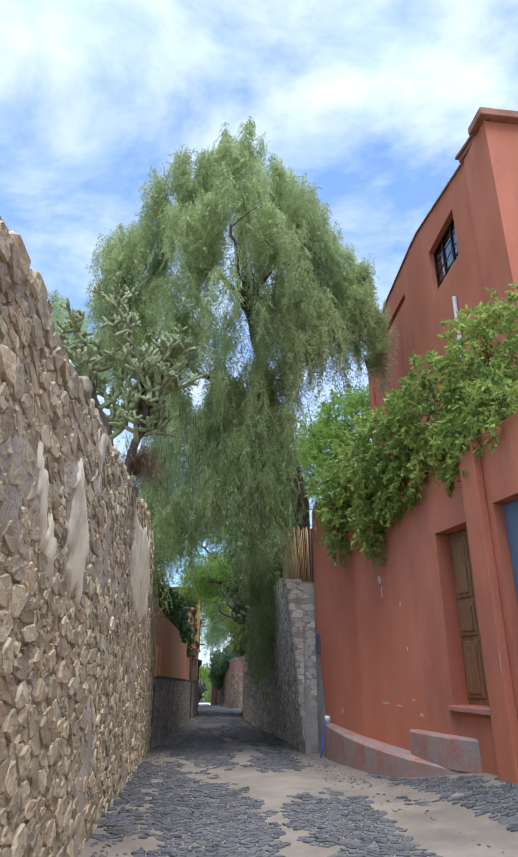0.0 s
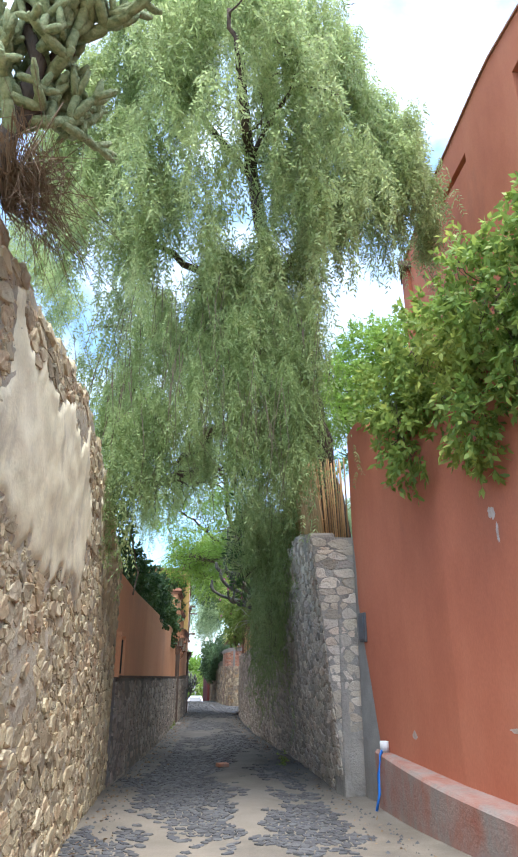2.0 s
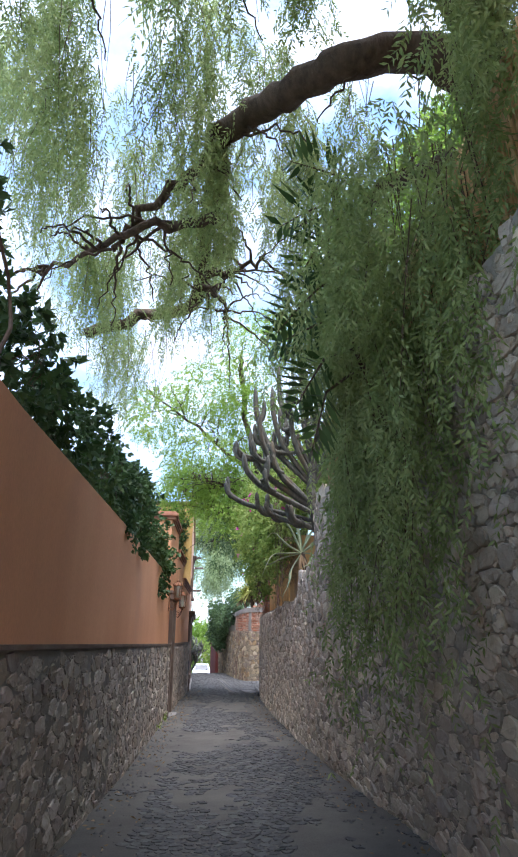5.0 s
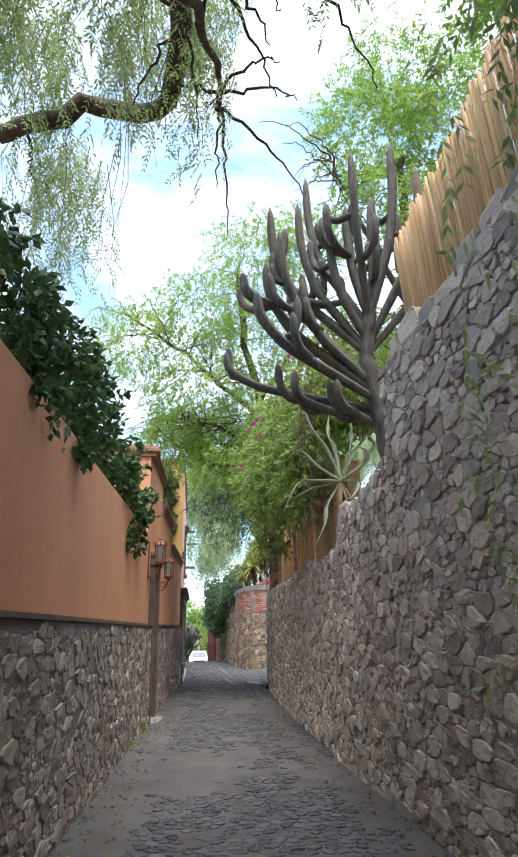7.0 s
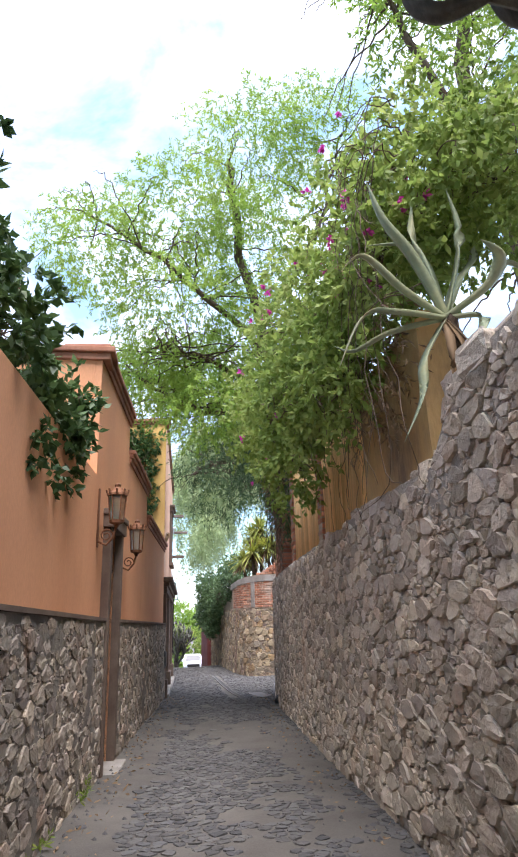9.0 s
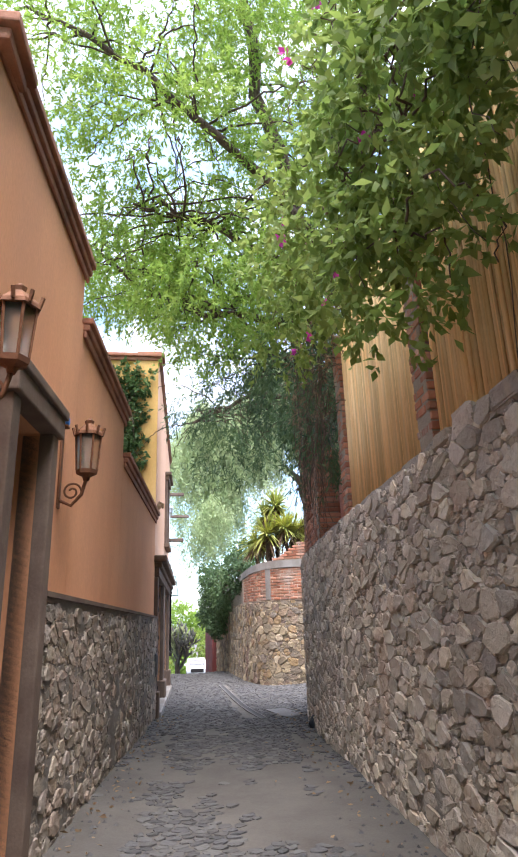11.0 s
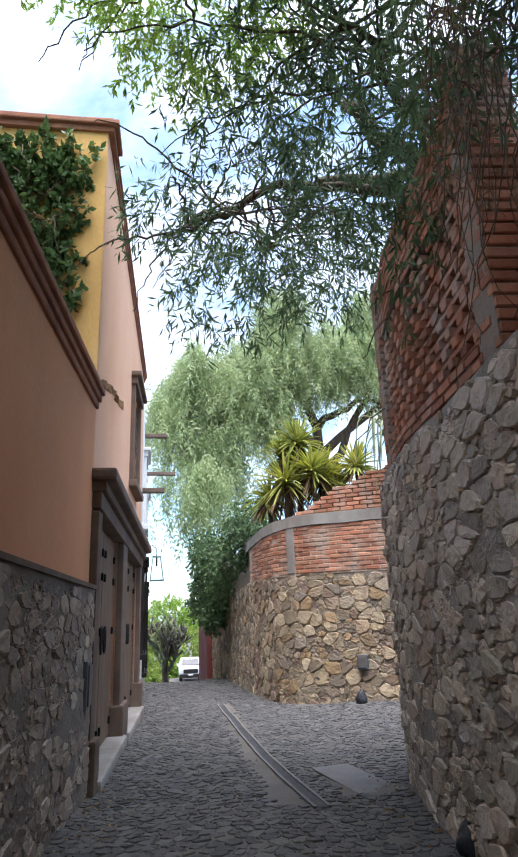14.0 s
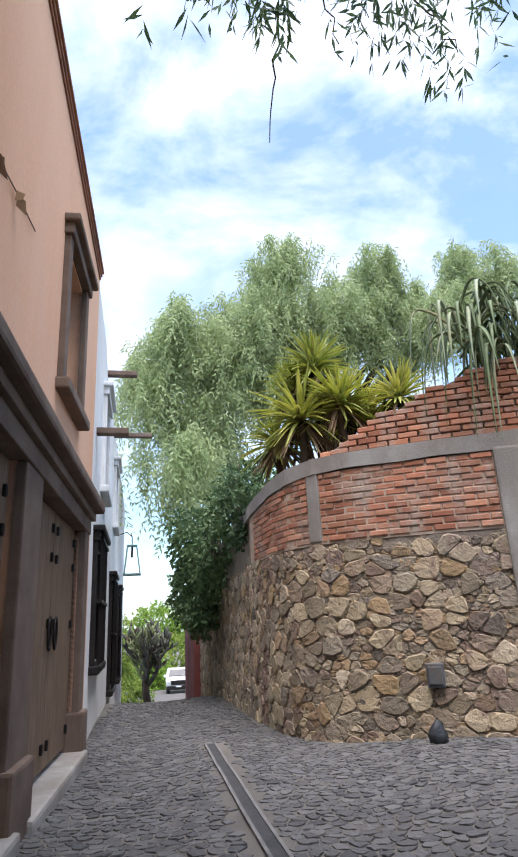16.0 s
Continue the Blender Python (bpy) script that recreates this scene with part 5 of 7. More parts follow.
leafy_tree("mesquite_tree", "fresh green mesquite tree arching over the lane", [[(4.6, 31.5, -0.5), (4.2, 31.3, 2.5), (3.5, 31.2, 4.2), (2.9, 31.3, 5.6), (2.4, 31.2, 8.0), (2.2, 31, 9.5)],
           [(3.6, 31.2, 4.0), (2.4, 32.0, 4.4), (1.2, 32.4, 4.9), (0.2, 32.3, 5.6)], [(3.2, 31.2, 5.0), (1.8, 30.6, 6.2), (0.4, 30.4, 7.2), (-0.6, 30.6, 7.9)], [(3.3, 31.2, 4.8), (2.4, 33.2, 5.4), (1.6, 34.4, 5.8)], [(2.8, 31.3, 6.0), (4.0, 31.0, 8.2), (4.6, 31, 10.5)], [(3.4, 31.3, 4.4), (1.9, 31.2, 5.2), (0.8, 31.0, 5.4)]],
           [((2.7, 31, 10.0), (1.4, 1.3, 1.2), 620), ((4.2, 31, 10.6), (1.2, 1.2, 1.0), 420), ((1.2, 30.8, 8.2), (1.3, 1.2, 0.9), 560), ((-0.4, 30.7, 7.3), (0.9, 1.1, 0.9), 380), ((2.7, 31, 7.6), (1.3, 1.4, 1.1), 620), ((1.2, 31, 6.2), (1.4, 1.4, 0.8), 560), ((2.2, 32, 5.2), (1.2, 1.4, 0.7), 520), ((0.6, 32.2, 5.2), (0.9, 1.3, 0.6), 360), ((1.9, 33.8, 5.2), (1.0, 1.0, 0.6), 330), ((1.8, 31, 4.2), (0.9, 1.0, 0.5), 200), ((1.2, 34.0, 6.2), (1.2, 0.9, 0.6), 300), ((2.6, 33.0, 6.3), (1.0, 1.0, 0.7), 300), ((0.6, 33.4, 6.0), (0.8, 0.9, 0.6), 200)],
           0.082, 0.024, 19, L_LIME, 0.36, 0.55, 0.16)
leafy_tree("mesquite_tree", "bright green feathery tree behind the cane fence", [[(5.4, 27, -0.5), (5.5, 27, 4), (5.2, 27, 7.5), (5.3, 27, 10)], [(5.4, 27, 6), (4.2, 26.8, 8.2), (3.6, 26.7, 9.8)], [(5.4, 27, 6.5), (6.6, 27, 8.5), (7.4, 27, 10)]],
           [((4.6, 27, 10.6), (1.3, 1.3, 1.0), 560), ((6.3, 27, 11.2), (1.4, 1.3, 1.3), 560), ((5.6, 27, 12.3), (1.6, 1.3, 0.9), 460), ((6.6, 27, 9.2), (1.3, 1.2, 1.0), 360), ((4.4, 26.4, 8.3), (0.9, 1.0, 0.9), 240)], 0.10, 0.034, 14, L_LIME, 0.36, 0.4, 0.17)
leafy_tree("garden_tree", "lime green garden tree behind the red wall", [[(6.3, 23, -0.5), (6.3, 23, 5), (6.0, 22.6, 8.5)], [(6.2, 22.8, 7), (5.2, 22.2, 9), (4.8, 22, 10)], [(6.2, 22.8, 7.4), (6.9, 22.4, 9.4), (7.2, 22.3, 11)]],
           [((5.4, 22, 9.6), (1.0, 1.2, 0.8), 420), ((6.4, 22.2, 10.9), (1.3, 1.2, 1.1), 640), ((7.2, 22.3, 11.4), (0.9, 1.0, 0.9), 320), ((4.6, 21.6, 8.3), (0.9, 1.0, 0.9), 300), ((6.6, 22.2, 8.8), (1.2, 1.0, 0.9), 320)], 0.12, 0.045, 14, L_LIME, 0.34, 0.3, 0.16)
leafy_tree("oleander_tree", "narrow-leaved dark tree leaning over the lattice wall", [[(5.0, 35.0, -0.8), (4.7, 34.9, 2.5), (4.2, 34.8, 4.2), (3.4, 34.9, 5.2)], [(4.3, 34.8, 4.0), (3.2, 35.4, 4.6), (2.2, 35.6, 4.4), (1.6, 35.7, 4.1)], [(4.1, 34.8, 4.4), (3.2, 36.0, 4.9), (2.8, 36.6, 4.6)], [(4.4, 34.8, 3.7), (3.6, 34.0, 4.4), (2.8, 33.4, 4.5)]],
           [((2.6, 35.3, 4.3), (1.0, 0.9, 0.6), 210), ((3.5, 34.9, 4.6), (0.9, 0.9, 0.8), 230), ((2.3, 35.6, 3.5), (0.7, 0.6, 0.45), 90), ((3.2, 35.4, 3.7), (0.6, 0.6, 0.5), 80), ((3.0, 34.0, 4.3), (0.7, 0.7, 0.6), 140), ((3.0, 36.6, 4.5), (1.0, 0.5, 0.5), 110), ((1.7, 35.6, 4.4), (0.5, 0.6, 0.6), 70), ((3.9, 36.5, 4.3), (0.6, 0.5, 0.5), 70), ((3.4, 33.6, 3.2), (0.35, 0.6, 0.8), 90), ((3.25, 32.3, 3.7), (0.4, 0.8, 0.9), 190), ((3.0, 33.2, 4.6), (0.6, 0.8, 0.6), 150), ((2.4, 34.3, 4.9), (0.8, 0.7, 0.5), 120), ((3.35, 31.6, 2.9), (0.3, 0.6, 0.8), 170), ((3.3, 31.2, 4.2), (0.5, 0.7, 0.7), 200), ((3.6, 32.2, 5.2), (0.6, 0.9, 0.8), 220), ((3.5, 33.4, 3.5), (0.25, 0.8, 0.5), 120), ((3.9, 32.6, 6.4), (0.8, 1.0, 0.8), 200), ((3.6, 30.4, 5.4), (0.7, 0.8, 0.8), 160)], 0.125, 0.022, 10, L_OLEA, 0.34, 0.75, 0.15)

far_pepper = thing("pepper_tree", "distant pale green weeping pepper tree behind walls", "tree")
FT = [(8.0, 53, -2), (7.8, 53, 4), (7.4, 53, 7.5), (6.8, 53, 11)]
smooth(part("trunk", limb(FT, 0.4, 0.12, 10, 0.08), M["bark"], far_pepper))
for pts in ([(7.7, 53, 6), (5.6, 52.6, 8.4), (3.6, 52.4, 9.4), (2.4, 52, 9.2)], [(7.8, 53, 5.4), (9.6, 52.6, 8.8), (10.6, 52.6, 11)], [(7.8, 53, 6.5), (11, 53, 9.2), (14, 53, 12)], [(7.4, 53, 7.5), (8.8, 52.8, 8.3), (10.5, 52.7, 8.6)]):
    smooth(part("limb", limb(pts, 0.2, 0.06, 8, 0.1), M["bark"], far_pepper))
p, d = strands([((7.0, 52.2, 10.6), (2.4, 1.4, 1.0), 200, 0.9, 2.0), ((10.4, 52.4, 10.9), (2.2, 1.4, 1.0), 200, 0.9, 2.0), ((4.2, 52, 9.2), (1.8, 1.4, 0.9), 170, 1, 2.2), ((6.2, 52.4, 12.8), (1.0, 1.4, 0.9), 150, 0.8, 1.6), ((9.8, 52.6, 12.8), (1.2, 1.4, 0.9), 150, 0.8, 1.6), ((14.4, 53, 13.6), (1.8, 1.4, 1.0), 200, 0.8, 1.6), ((3.0, 52, 10.0), (1.5, 1.4, 0.8), 210, 1, 2.2), ((5.2, 52, 10.6), (1.6, 1.4, 0.9), 230, 1, 2.2),
                ((1.9, 52, 8.4), (1.0, 1.4, 1.2), 170, 1.2, 2.8), ((3.4, 52, 7.0), (1.2, 1.4, 1.2), 190, 1.2, 2.6), ((8.0, 52.2, 11.2), (2.2, 1.4, 0.8), 230, 0.8, 2.0), ((12, 52.6, 11.6), (2.0, 1.4, 0.9), 210, 0.9, 2.0), ((5.0, 52.2, 8.6), (1.6, 1.3, 0.8), 160, 1, 2.2), ((2.6, 51, 5.4), (1.2, 1.4, 0.8), 110, 1, 2.2)], 0.12, 10, 3, spread=0.42)
leaf_mesh("crown", p, d, 0.2, 0.05, leaf_mat("far_pepper_leaves", [(0.247, 0.325, 0.156), (0.338, 0.423, 0.208), (0.416, 0.501, 0.260), (0.481, 0.559, 0.325)], 0.5), far_pepper)
left_tree = thing("pepper_tree", "pale weeping tree crown behind the old wall", "tree")
smooth(part("trunk", limb([(-7, 26, -1), (-6.8, 26, 6), (-6.4, 26, 14)], 0.3, 0.1, 9, 0.1), M["bark"], left_tree))
p, d = strands([((-6.9, 26, 17.2), (1.8, 1.4, 1.3), 200, 0.8, 1.8), ((-5.4, 26, 15.2), (1.6, 1.4, 1.4), 180, 0.8, 1.8)], 0.1, 9, 3)
leaf_mesh("crown", p, d, 0.15, 0.04, L_PEPPER, left_tree)


def creeper(name, label, clumps, leaf, width, per, material, twig=0.22, droop=0.5, stems=(), category="climber", flowers=None):
    t = thing(name, label, category)
    p, d = sprays(clumps, leaf, per, twig, droop)
    leaf_mesh("foliage", p, d, leaf * R0.uniform(0.65, 1.25, len(p)), width, material, t)
    pieces = [limb(s, 0.016, 0.006, 6, 0.03) for s in stems]
    for c, r, n in clumps:
        for q in in_ball(max(3, n // 22), c, r):
            a = np.array(c) + (q - np.array(c)) * 0.1
            pieces.append(limb([a, (a + q) / 2 + R0.normal(size=3) * 0.08, q, q + np.array([0, 0, -0.25])], 0.008, 0.003, 4, 0.02))
    tagged(smooth(part("stems", merge_fast(pieces), M["stem"], t)), kind="stuff")
    if flowers:
        p, d = sprays(flowers, 0.05, 7, 0.06, 0.2)
        leaf_mesh("flowers", p, d, 0.05, 0.035, L_FLOWER, t, "magenta papery flower clusters")
    return t


creeper("climbing_vine", "dense green climbing vine spilling over the red wall", [((3.35, 12.9, 4.9), (0.35, 0.5, 0.3), 40), ((3.2, 12.1, 4.75), (0.45, 0.6, 0.55), 130), ((3.35, 11.2, 4.9), (0.55, 0.8, 0.65), 230), ((3.6, 10.0, 5.0), (0.65, 0.8, 0.8), 300), ((4.1, 8.9, 5.3), (0.7, 0.8, 0.95), 320), ((4.6, 7.8, 5.7), (0.7, 0.8, 1.1), 300), ((5.2, 6.9, 5.9), (0.6, 0.7, 1.1), 160),
                          ((3.3, 10.95, 4.4), (0.28, 0.8, 0.35), 120), ((3.7, 9.4, 4.35), (0.28, 0.8, 0.42), 140), ((4.05, 8.1, 4.4), (0.3, 0.7, 0.5), 140), ((4.2, 7.2, 4.6), (0.35, 0.6, 0.6), 130), ((2.98, 11.6, 3.95), (0.24, 0.5, 0.6), 90), ((3.25, 10.4, 3.75), (0.22, 0.35, 0.55), 90), ((3.5, 9.6, 4.1), (0.22, 0.4, 0.4), 70), ((4.0, 8.0, 4.3), (0.25, 0.5, 0.35), 60)], 0.115, 0.05, 14, L_MID, 0.26, 0.6, stems=[[(4.3, 7.6, 4.4), (4.2, 8.8, 4.5), (3.8, 10, 4.5), (3.3, 11.8, 4.5)]])
creeper("bougainvillea", "bougainvillea with magenta flowers spilling over the wall", [((2.45, 28.0, 3.1), (0.45, 1.3, 0.6), 230), ((2.6, 26.7, 3.7), (0.6, 1.3, 0.8), 300), ((3.2, 25.4, 4.2), (0.8, 1.1, 0.9), 320), ((3.4, 27, 4.8), (1.0, 1.3, 0.8), 260), ((2.6, 29.6, 4.0), (0.6, 1.2, 0.7), 150), ((2.5, 30.6, 3.6), (0.35, 0.7, 0.5), 50), ((3.9, 24.6, 4.2), (0.7, 0.9, 0.7), 180), ((2.45, 27.2, 2.3), (0.3, 1.0, 0.5), 90), ((2.9, 28.6, 4.6), (0.8, 1.2, 0.7), 220), ((2.75, 24.9, 3.35), (0.4, 0.7, 0.5), 260), ((3.05, 24.6, 3.8), (0.5, 0.7, 0.5), 260), ((3.5, 24.2, 3.7), (0.5, 0.7, 0.5), 220), ((2.55, 25.9, 3.0), (0.32, 0.8, 0.5), 220), ((3.6, 25.2, 4.9), (0.8, 0.8, 0.5), 240), ((2.5, 25.4, 2.55), (0.2, 0.7, 0.4), 90), ((2.5, 27.0, 2.9), (0.35, 0.9, 0.6), 200)], 0.08, 0.042, 13, L_BOUG, 0.22, 0.55,
        flowers=[((2.2, 28.0, 3.0), (0.5, 1.4, 0.7), 7), ((2.5, 26.5, 3.9), (0.6, 1.2, 0.8), 16), ((3.0, 25.2, 4.5), (0.8, 1.0, 0.8), 20), ((2.6, 24.7, 3.5), (0.4, 0.6, 0.5), 16), ((2.6, 29.4, 3.4), (0.5, 1.1, 0.7), 5)])
dry = thing("dry_vine", "tangle of dry brown vines hanging over the cane fence", "climber")
pieces = []
for _ in range(150):
    y, x = R0.uniform(30.7, 32.9) if _ % 3 else R0.uniform(24.0, 26.6), 0
    x = np.interp(y, [24, 26, 28.6, 32, 35.5], [2.62, 2.76, 2.9, 3.2, 3.55]) - R0.uniform(0.0, 0.25)
    z = R0.uniform(2.6, 4.6)
    l = R0.uniform(0.6, 2.0)
    pieces.append(limb([(x + 0.25, y, z), (x, y + R0.normal() * 0.15, z - 0.1), (x - 0.04, y + R0.normal() * 0.2, z - l * 0.6), (x + R0.normal() * 0.05, y + R0.normal() * 0.25, max(1.4, z - l))], 0.006, 0.002, 4, 0.012))
tagged(smooth(part("stems", merge_fast(pieces), M["stem"], dry)), kind="stuff")
p, d = sprays([((3.25, 32.3, 2.9), (0.22, 0.6, 1.1), 120), ((3.1, 31.8, 3.6), (0.3, 0.8, 0.7), 90), ((3.0, 30.6, 3.7), (0.3, 0.8, 0.4), 60), ((2.75, 25.4, 2.6), (0.12, 0.9, 0.6), 110)], 0.07, 9, 0.22, 0.8)
leaf_mesh("dry_foliage", p, d, 0.075, 0.016, L_DRY, dry)
creeper("ivy", "dark ivy bush topping the orange wall", [((-0.75, 17.6, 3.1), (0.4, 0.8, 0.5), 190), ((-0.6, 19.2, 2.95), (0.4, 0.9, 0.5), 220), ((-0.42, 20.8, 2.85), (0.4, 0.9, 0.5), 220), ((-0.35, 22.4, 2.95), (0.42, 0.9, 0.6), 240), ((-0.3, 23.8, 3.1), (0.42, 0.8, 0.75), 280), ((-0.05, 25.0, 2.75), (0.35, 0.8, 0.55), 220), ((0.12, 26.1, 2.45), (0.3, 0.7, 0.4), 150), ((0.2, 25.6, 2.1), (0.12, 0.6, 0.35), 70), ((-0.05, 22.0, 2.35), (0.12, 1.4, 0.2), 60), ((-0.95, 16.4, 3.7), (0.35, 0.6, 0.7), 120)], 0.10, 0.055, 12, L_DARK, 0.2, 0.35,
        stems=[[(-0.45, 16.2, 2.4), (-0.5, 16.6, 3.2), (-0.9, 16.2, 4.6), (-1.1, 15.8, 6)]])
creeper("ivy", "green ivy clinging to the yellow side wall", [((0.25, 35.72, 4.3), (0.55, 0.06, 1.1), 420), ((-0.1, 35.72, 3.2), (0.9, 0.06, 0.7), 300), ((-0.5, 35.7, 4.8), (0.8, 0.08, 0.6), 260), ((0.55, 35.7, 3.6), (0.2, 0.05, 0.8), 60), ((0.6, 35.7, 4.9), (0.3, 0.05, 0.4), 40)], 0.085, 0.055, 8, L_DARK, 0.1, 0.3)
creeper("ivy", "thick green creeper spilling down the retaining wall", [((3.3, 43.6, 1.9), (0.5, 1.0, 0.55), 260), ((3.0, 45.2, 1.5), (0.5, 1.1, 0.75), 340), ((2.75, 46.9, 1.0), (0.5, 1.0, 0.8), 300), ((3.6, 44.6, 2.5), (0.6, 1.2, 0.5), 240), ((2.6, 48.3, 0.9), (0.4, 0.9, 0.6), 180), ((2.7, 46.0, 0.5), (0.3, 0.8, 0.5), 160), ((2.6, 46.4, 1.9), (0.45, 1.0, 0.5), 240)], 0.10, 0.05, 12, L_OLEA, 0.22, 0.5)
withered = thing("dry_ivy", "withered brown ivy strand on the peach wall", "climber")
line = [(36.0, 2.6), (36.3, 2.7), (36.65, 2.79), (37.0, 2.83), (37.4, 2.91), (37.9, 2.98)]
smooth(part("stem", tube([HOUSE2.at(U2(y), z, 0.012) for y, z in line], 0.005, 5), M["stem"], withered))
P = np.array([HOUSE2.at(U2(y) + R0.normal() * 0.05, z - 0.01, 0.02) for y, z in line[:5] for _ in range(3)])
leaf_mesh("leaves", P, np.c_[np.full(15, 0.35), R0.normal(size=15) * 0.5, np.full(15, -0.9)], R0.uniform(0.07, 0.15, 15), 0.075, L_DRY, withered)




def split_leaf(parent, base, direction, length, side):
    """A big split leaf: a midrib with long fingers on both sides, drooping to its tip."""
    b, d, sd = np.array(base), np.array(direction), np.array(side)
    P, D, L = [], [], []
    for k in range(9):
        f = (k + 0.6) / 9
        q = b + d * length * f + np.array([0, 0, -0.22]) * length * f * f
        for sgn in (1, -1):
            P.append(q)
            D.append(sd * sgn + d * (0.25 + 0.7 * f) + np.array([0, 0, -0.28]))
            L.append(length * (0.30 + 0.35 * math.sin(math.pi * min(1, f + 0.12))))
    leaf_mesh("leaf", np.array(P), np.array(D), np.array(L), 0.055, L_DARK, parent, fold=0.1)
    smooth(part("stalk", tube([b - d * 0.4 + np.array([0.15, 0.1, -0.1]), b, b + d * length * 0.5 + np.array([0, 0, -0.05]), b + d * length + np.array([0, 0, -0.22 * length])], [0.014, 0.011, 0.007, 0.003], 6), M["stem"], parent))


monstera = thing("split_leaf_plant", "dark split-leaf climbing plant beside the pepper tree", "plant")
smooth(part("stem", limb([(2.5, 17.7, 2.4), (2.1, 17.6, 3.2), (1.9, 17.5, 4.2), (1.85, 17.4, 4.9)], 0.03, 0.018, 8, 0.02), M["stem"], monstera))
for x, y, z, a, l in ((1.8, 17.4, 4.7, -0.5, 0.6), (1.75, 17.4, 4.35, -0.95, 0.55), (1.7, 17.4, 3.85, -0.75, 0.6), (1.68, 17.4, 3.5, -0.4, 0.5), (1.72, 17.4, 3.2, -0.9, 0.5), (1.72, 17.4, 2.9, -1.2, 0.45), (1.85, 17.3, 4.9, 0.2, 0.5)):
    split_leaf(monstera, (x, y, z), (math.cos(a) * -0.9, -0.25, math.sin(a)), l, (math.sin(a) * 0.9, -0.35, math.cos(a)))


# ---- cacti, agave, yucca ----


def joints(start, direction, n, length, radius, spread, rng, depth, up=0.35):
    """Branching cactus joints from a start point."""
    out = []
    p, d = Vector(start), Vector(direction).normalized()
    pts, rad = [p.copy()], [radius * 1.0]
    for k in range(3):
        d = (d + Vector((rng.uniform(-1, 1), rng.uniform(-1, 1), rng.uniform(-0.4, 0.8))) * 0.16 + Vector((0, 0, up * 0.25))).normalized()
        p = p + d * length / 3
        pts.append(p.copy())
        rad.append(radius * (1.08 if k < 2 else 0.55))
    out.append(tube(pts, rad, 7))
    if depth > 0:
        for _ in range(n):
            q = Vector((rng.uniform(-1, 1), rng.uniform(-1, 1), rng.uniform(-0.3, 1))).normalized()
            out += joints(p.lerp(pts[1], rng.uniform(0, 0.7)), d * 0.6 + q * spread, n, length * rng.uniform(0.6, 0.95), radius * 0.84, spread, rng, depth - 1, up)
    return out


def cholla():
    rng = random.Random(5)
    t = thing("tree_cactus", "pale spiny tree cactus growing on the old wall", "cactus", (-0.85, 7.6, 3.4))
    t.location = (0, 0, 0)
    trunks = [[(-0.9, 7.7, 3.2), (-0.72, 7.6, 4.0), (-0.62, 7.5, 4.5), (-0.85, 7.4, 5.3), (-1.0, 7.4, 6.0)], [(-0.95, 7.7, 3.2), (-1.05, 7.6, 4.0), (-1.35, 7.5, 4.7), (-1.5, 7.45, 5.4)], [(-0.85, 7.7, 3.6), (-0.6, 7.6, 4.4), (-0.42, 7.5, 4.8), (-0.4, 7.5, 5.2)]]
    for pts in trunks:
        smooth(part("stem", limb(pts, 0.06, 0.03, 9, 0.02), M["bark"], t))
        for k in range(12):
            f = 0.8 + (len(pts) - 1.8) * (k + rng.random()) / 12
            i0 = max(0, min(int(f), len(pts) - 2))
            s0 = Vector(pts[i0]).lerp(Vector(pts[i0 + 1]), f - i0)
            q = rng.uniform(0, 2 * math.pi)
            smooth(part("branch", merge_fast(joints(s0, (math.cos(q), math.sin(q), rng.uniform(0.0, 0.9)), 3, 0.26, 0.034, 1.1, rng, 3, 0.2)), M["cholla"], t))
    tagged(part("dry_tuft", merge_fast([tube([(-0.72, 7.7, 3.6 + 0.05 * (i % 5)), (-0.62 + R0.normal() * 0.12, 7.7 + R0.normal() * 0.25, 3.75 + R0.rand() * 0.2), (-0.5 + R0.normal() * 0.16, 7.7 + R0.normal() * 0.4, 3.35 + R0.rand() * 0.4)], [0.004, 0.003, 0.001], 3, False) for i in range(260)]), L_DRY, t), kind="stuff")


cholla()


def ribbed_arm(points, r, ribs=6):
    """A ribbed cactus column along a curve with a rounded tip."""
    P = [Vector(p) for p in points]
    fine = []
    for i in range(len(P) - 1):
        for k in range(8):
            fine.append(P[i].lerp(P[i + 1], k / 8))
    for _ in range(9):
        fine = [fine[0]] + [(fine[i - 1] + 2 * fine[i] + fine[i + 1]) / 4 for i in range(1, len(fine) - 1)] + [P[-1]]
    V, F, n, m = [], [], len(fine), ribs * 2
    for i, p in enumerate(fine):
        dd = (fine[min(i + 1, n - 1)] - fine[max(i - 1, 0)]).normalized()
        a = dd.cross(Vector((0.3, 0.9, 0.2))).normalized()
        b = dd.cross(a)
        f = i / (n - 1)
        rr = r * (1 if f < 0.86 else max(0.12, math.sqrt(max(0, 1 - ((f - 0.86) / 0.14) ** 2)))) * (0.8 + 0.25 * min(1, f * 4))
        for k in range(m):
            q = rr * (1.0 if k % 2 == 0 else 0.72)
            t = 2 * math.pi * k / m
            V.append(tuple(p + (a * math.cos(t) + b * math.sin(t)) * q))
    for i in range(n - 1):
        for k in range(m):
            j = (k + 1) % m
            F.append((i * m + k, i * m + j, (i + 1) * m + j, (i + 1) * m + k))
    F.append(tuple((n - 1) * m + k for k in range(m)))
    return V, F


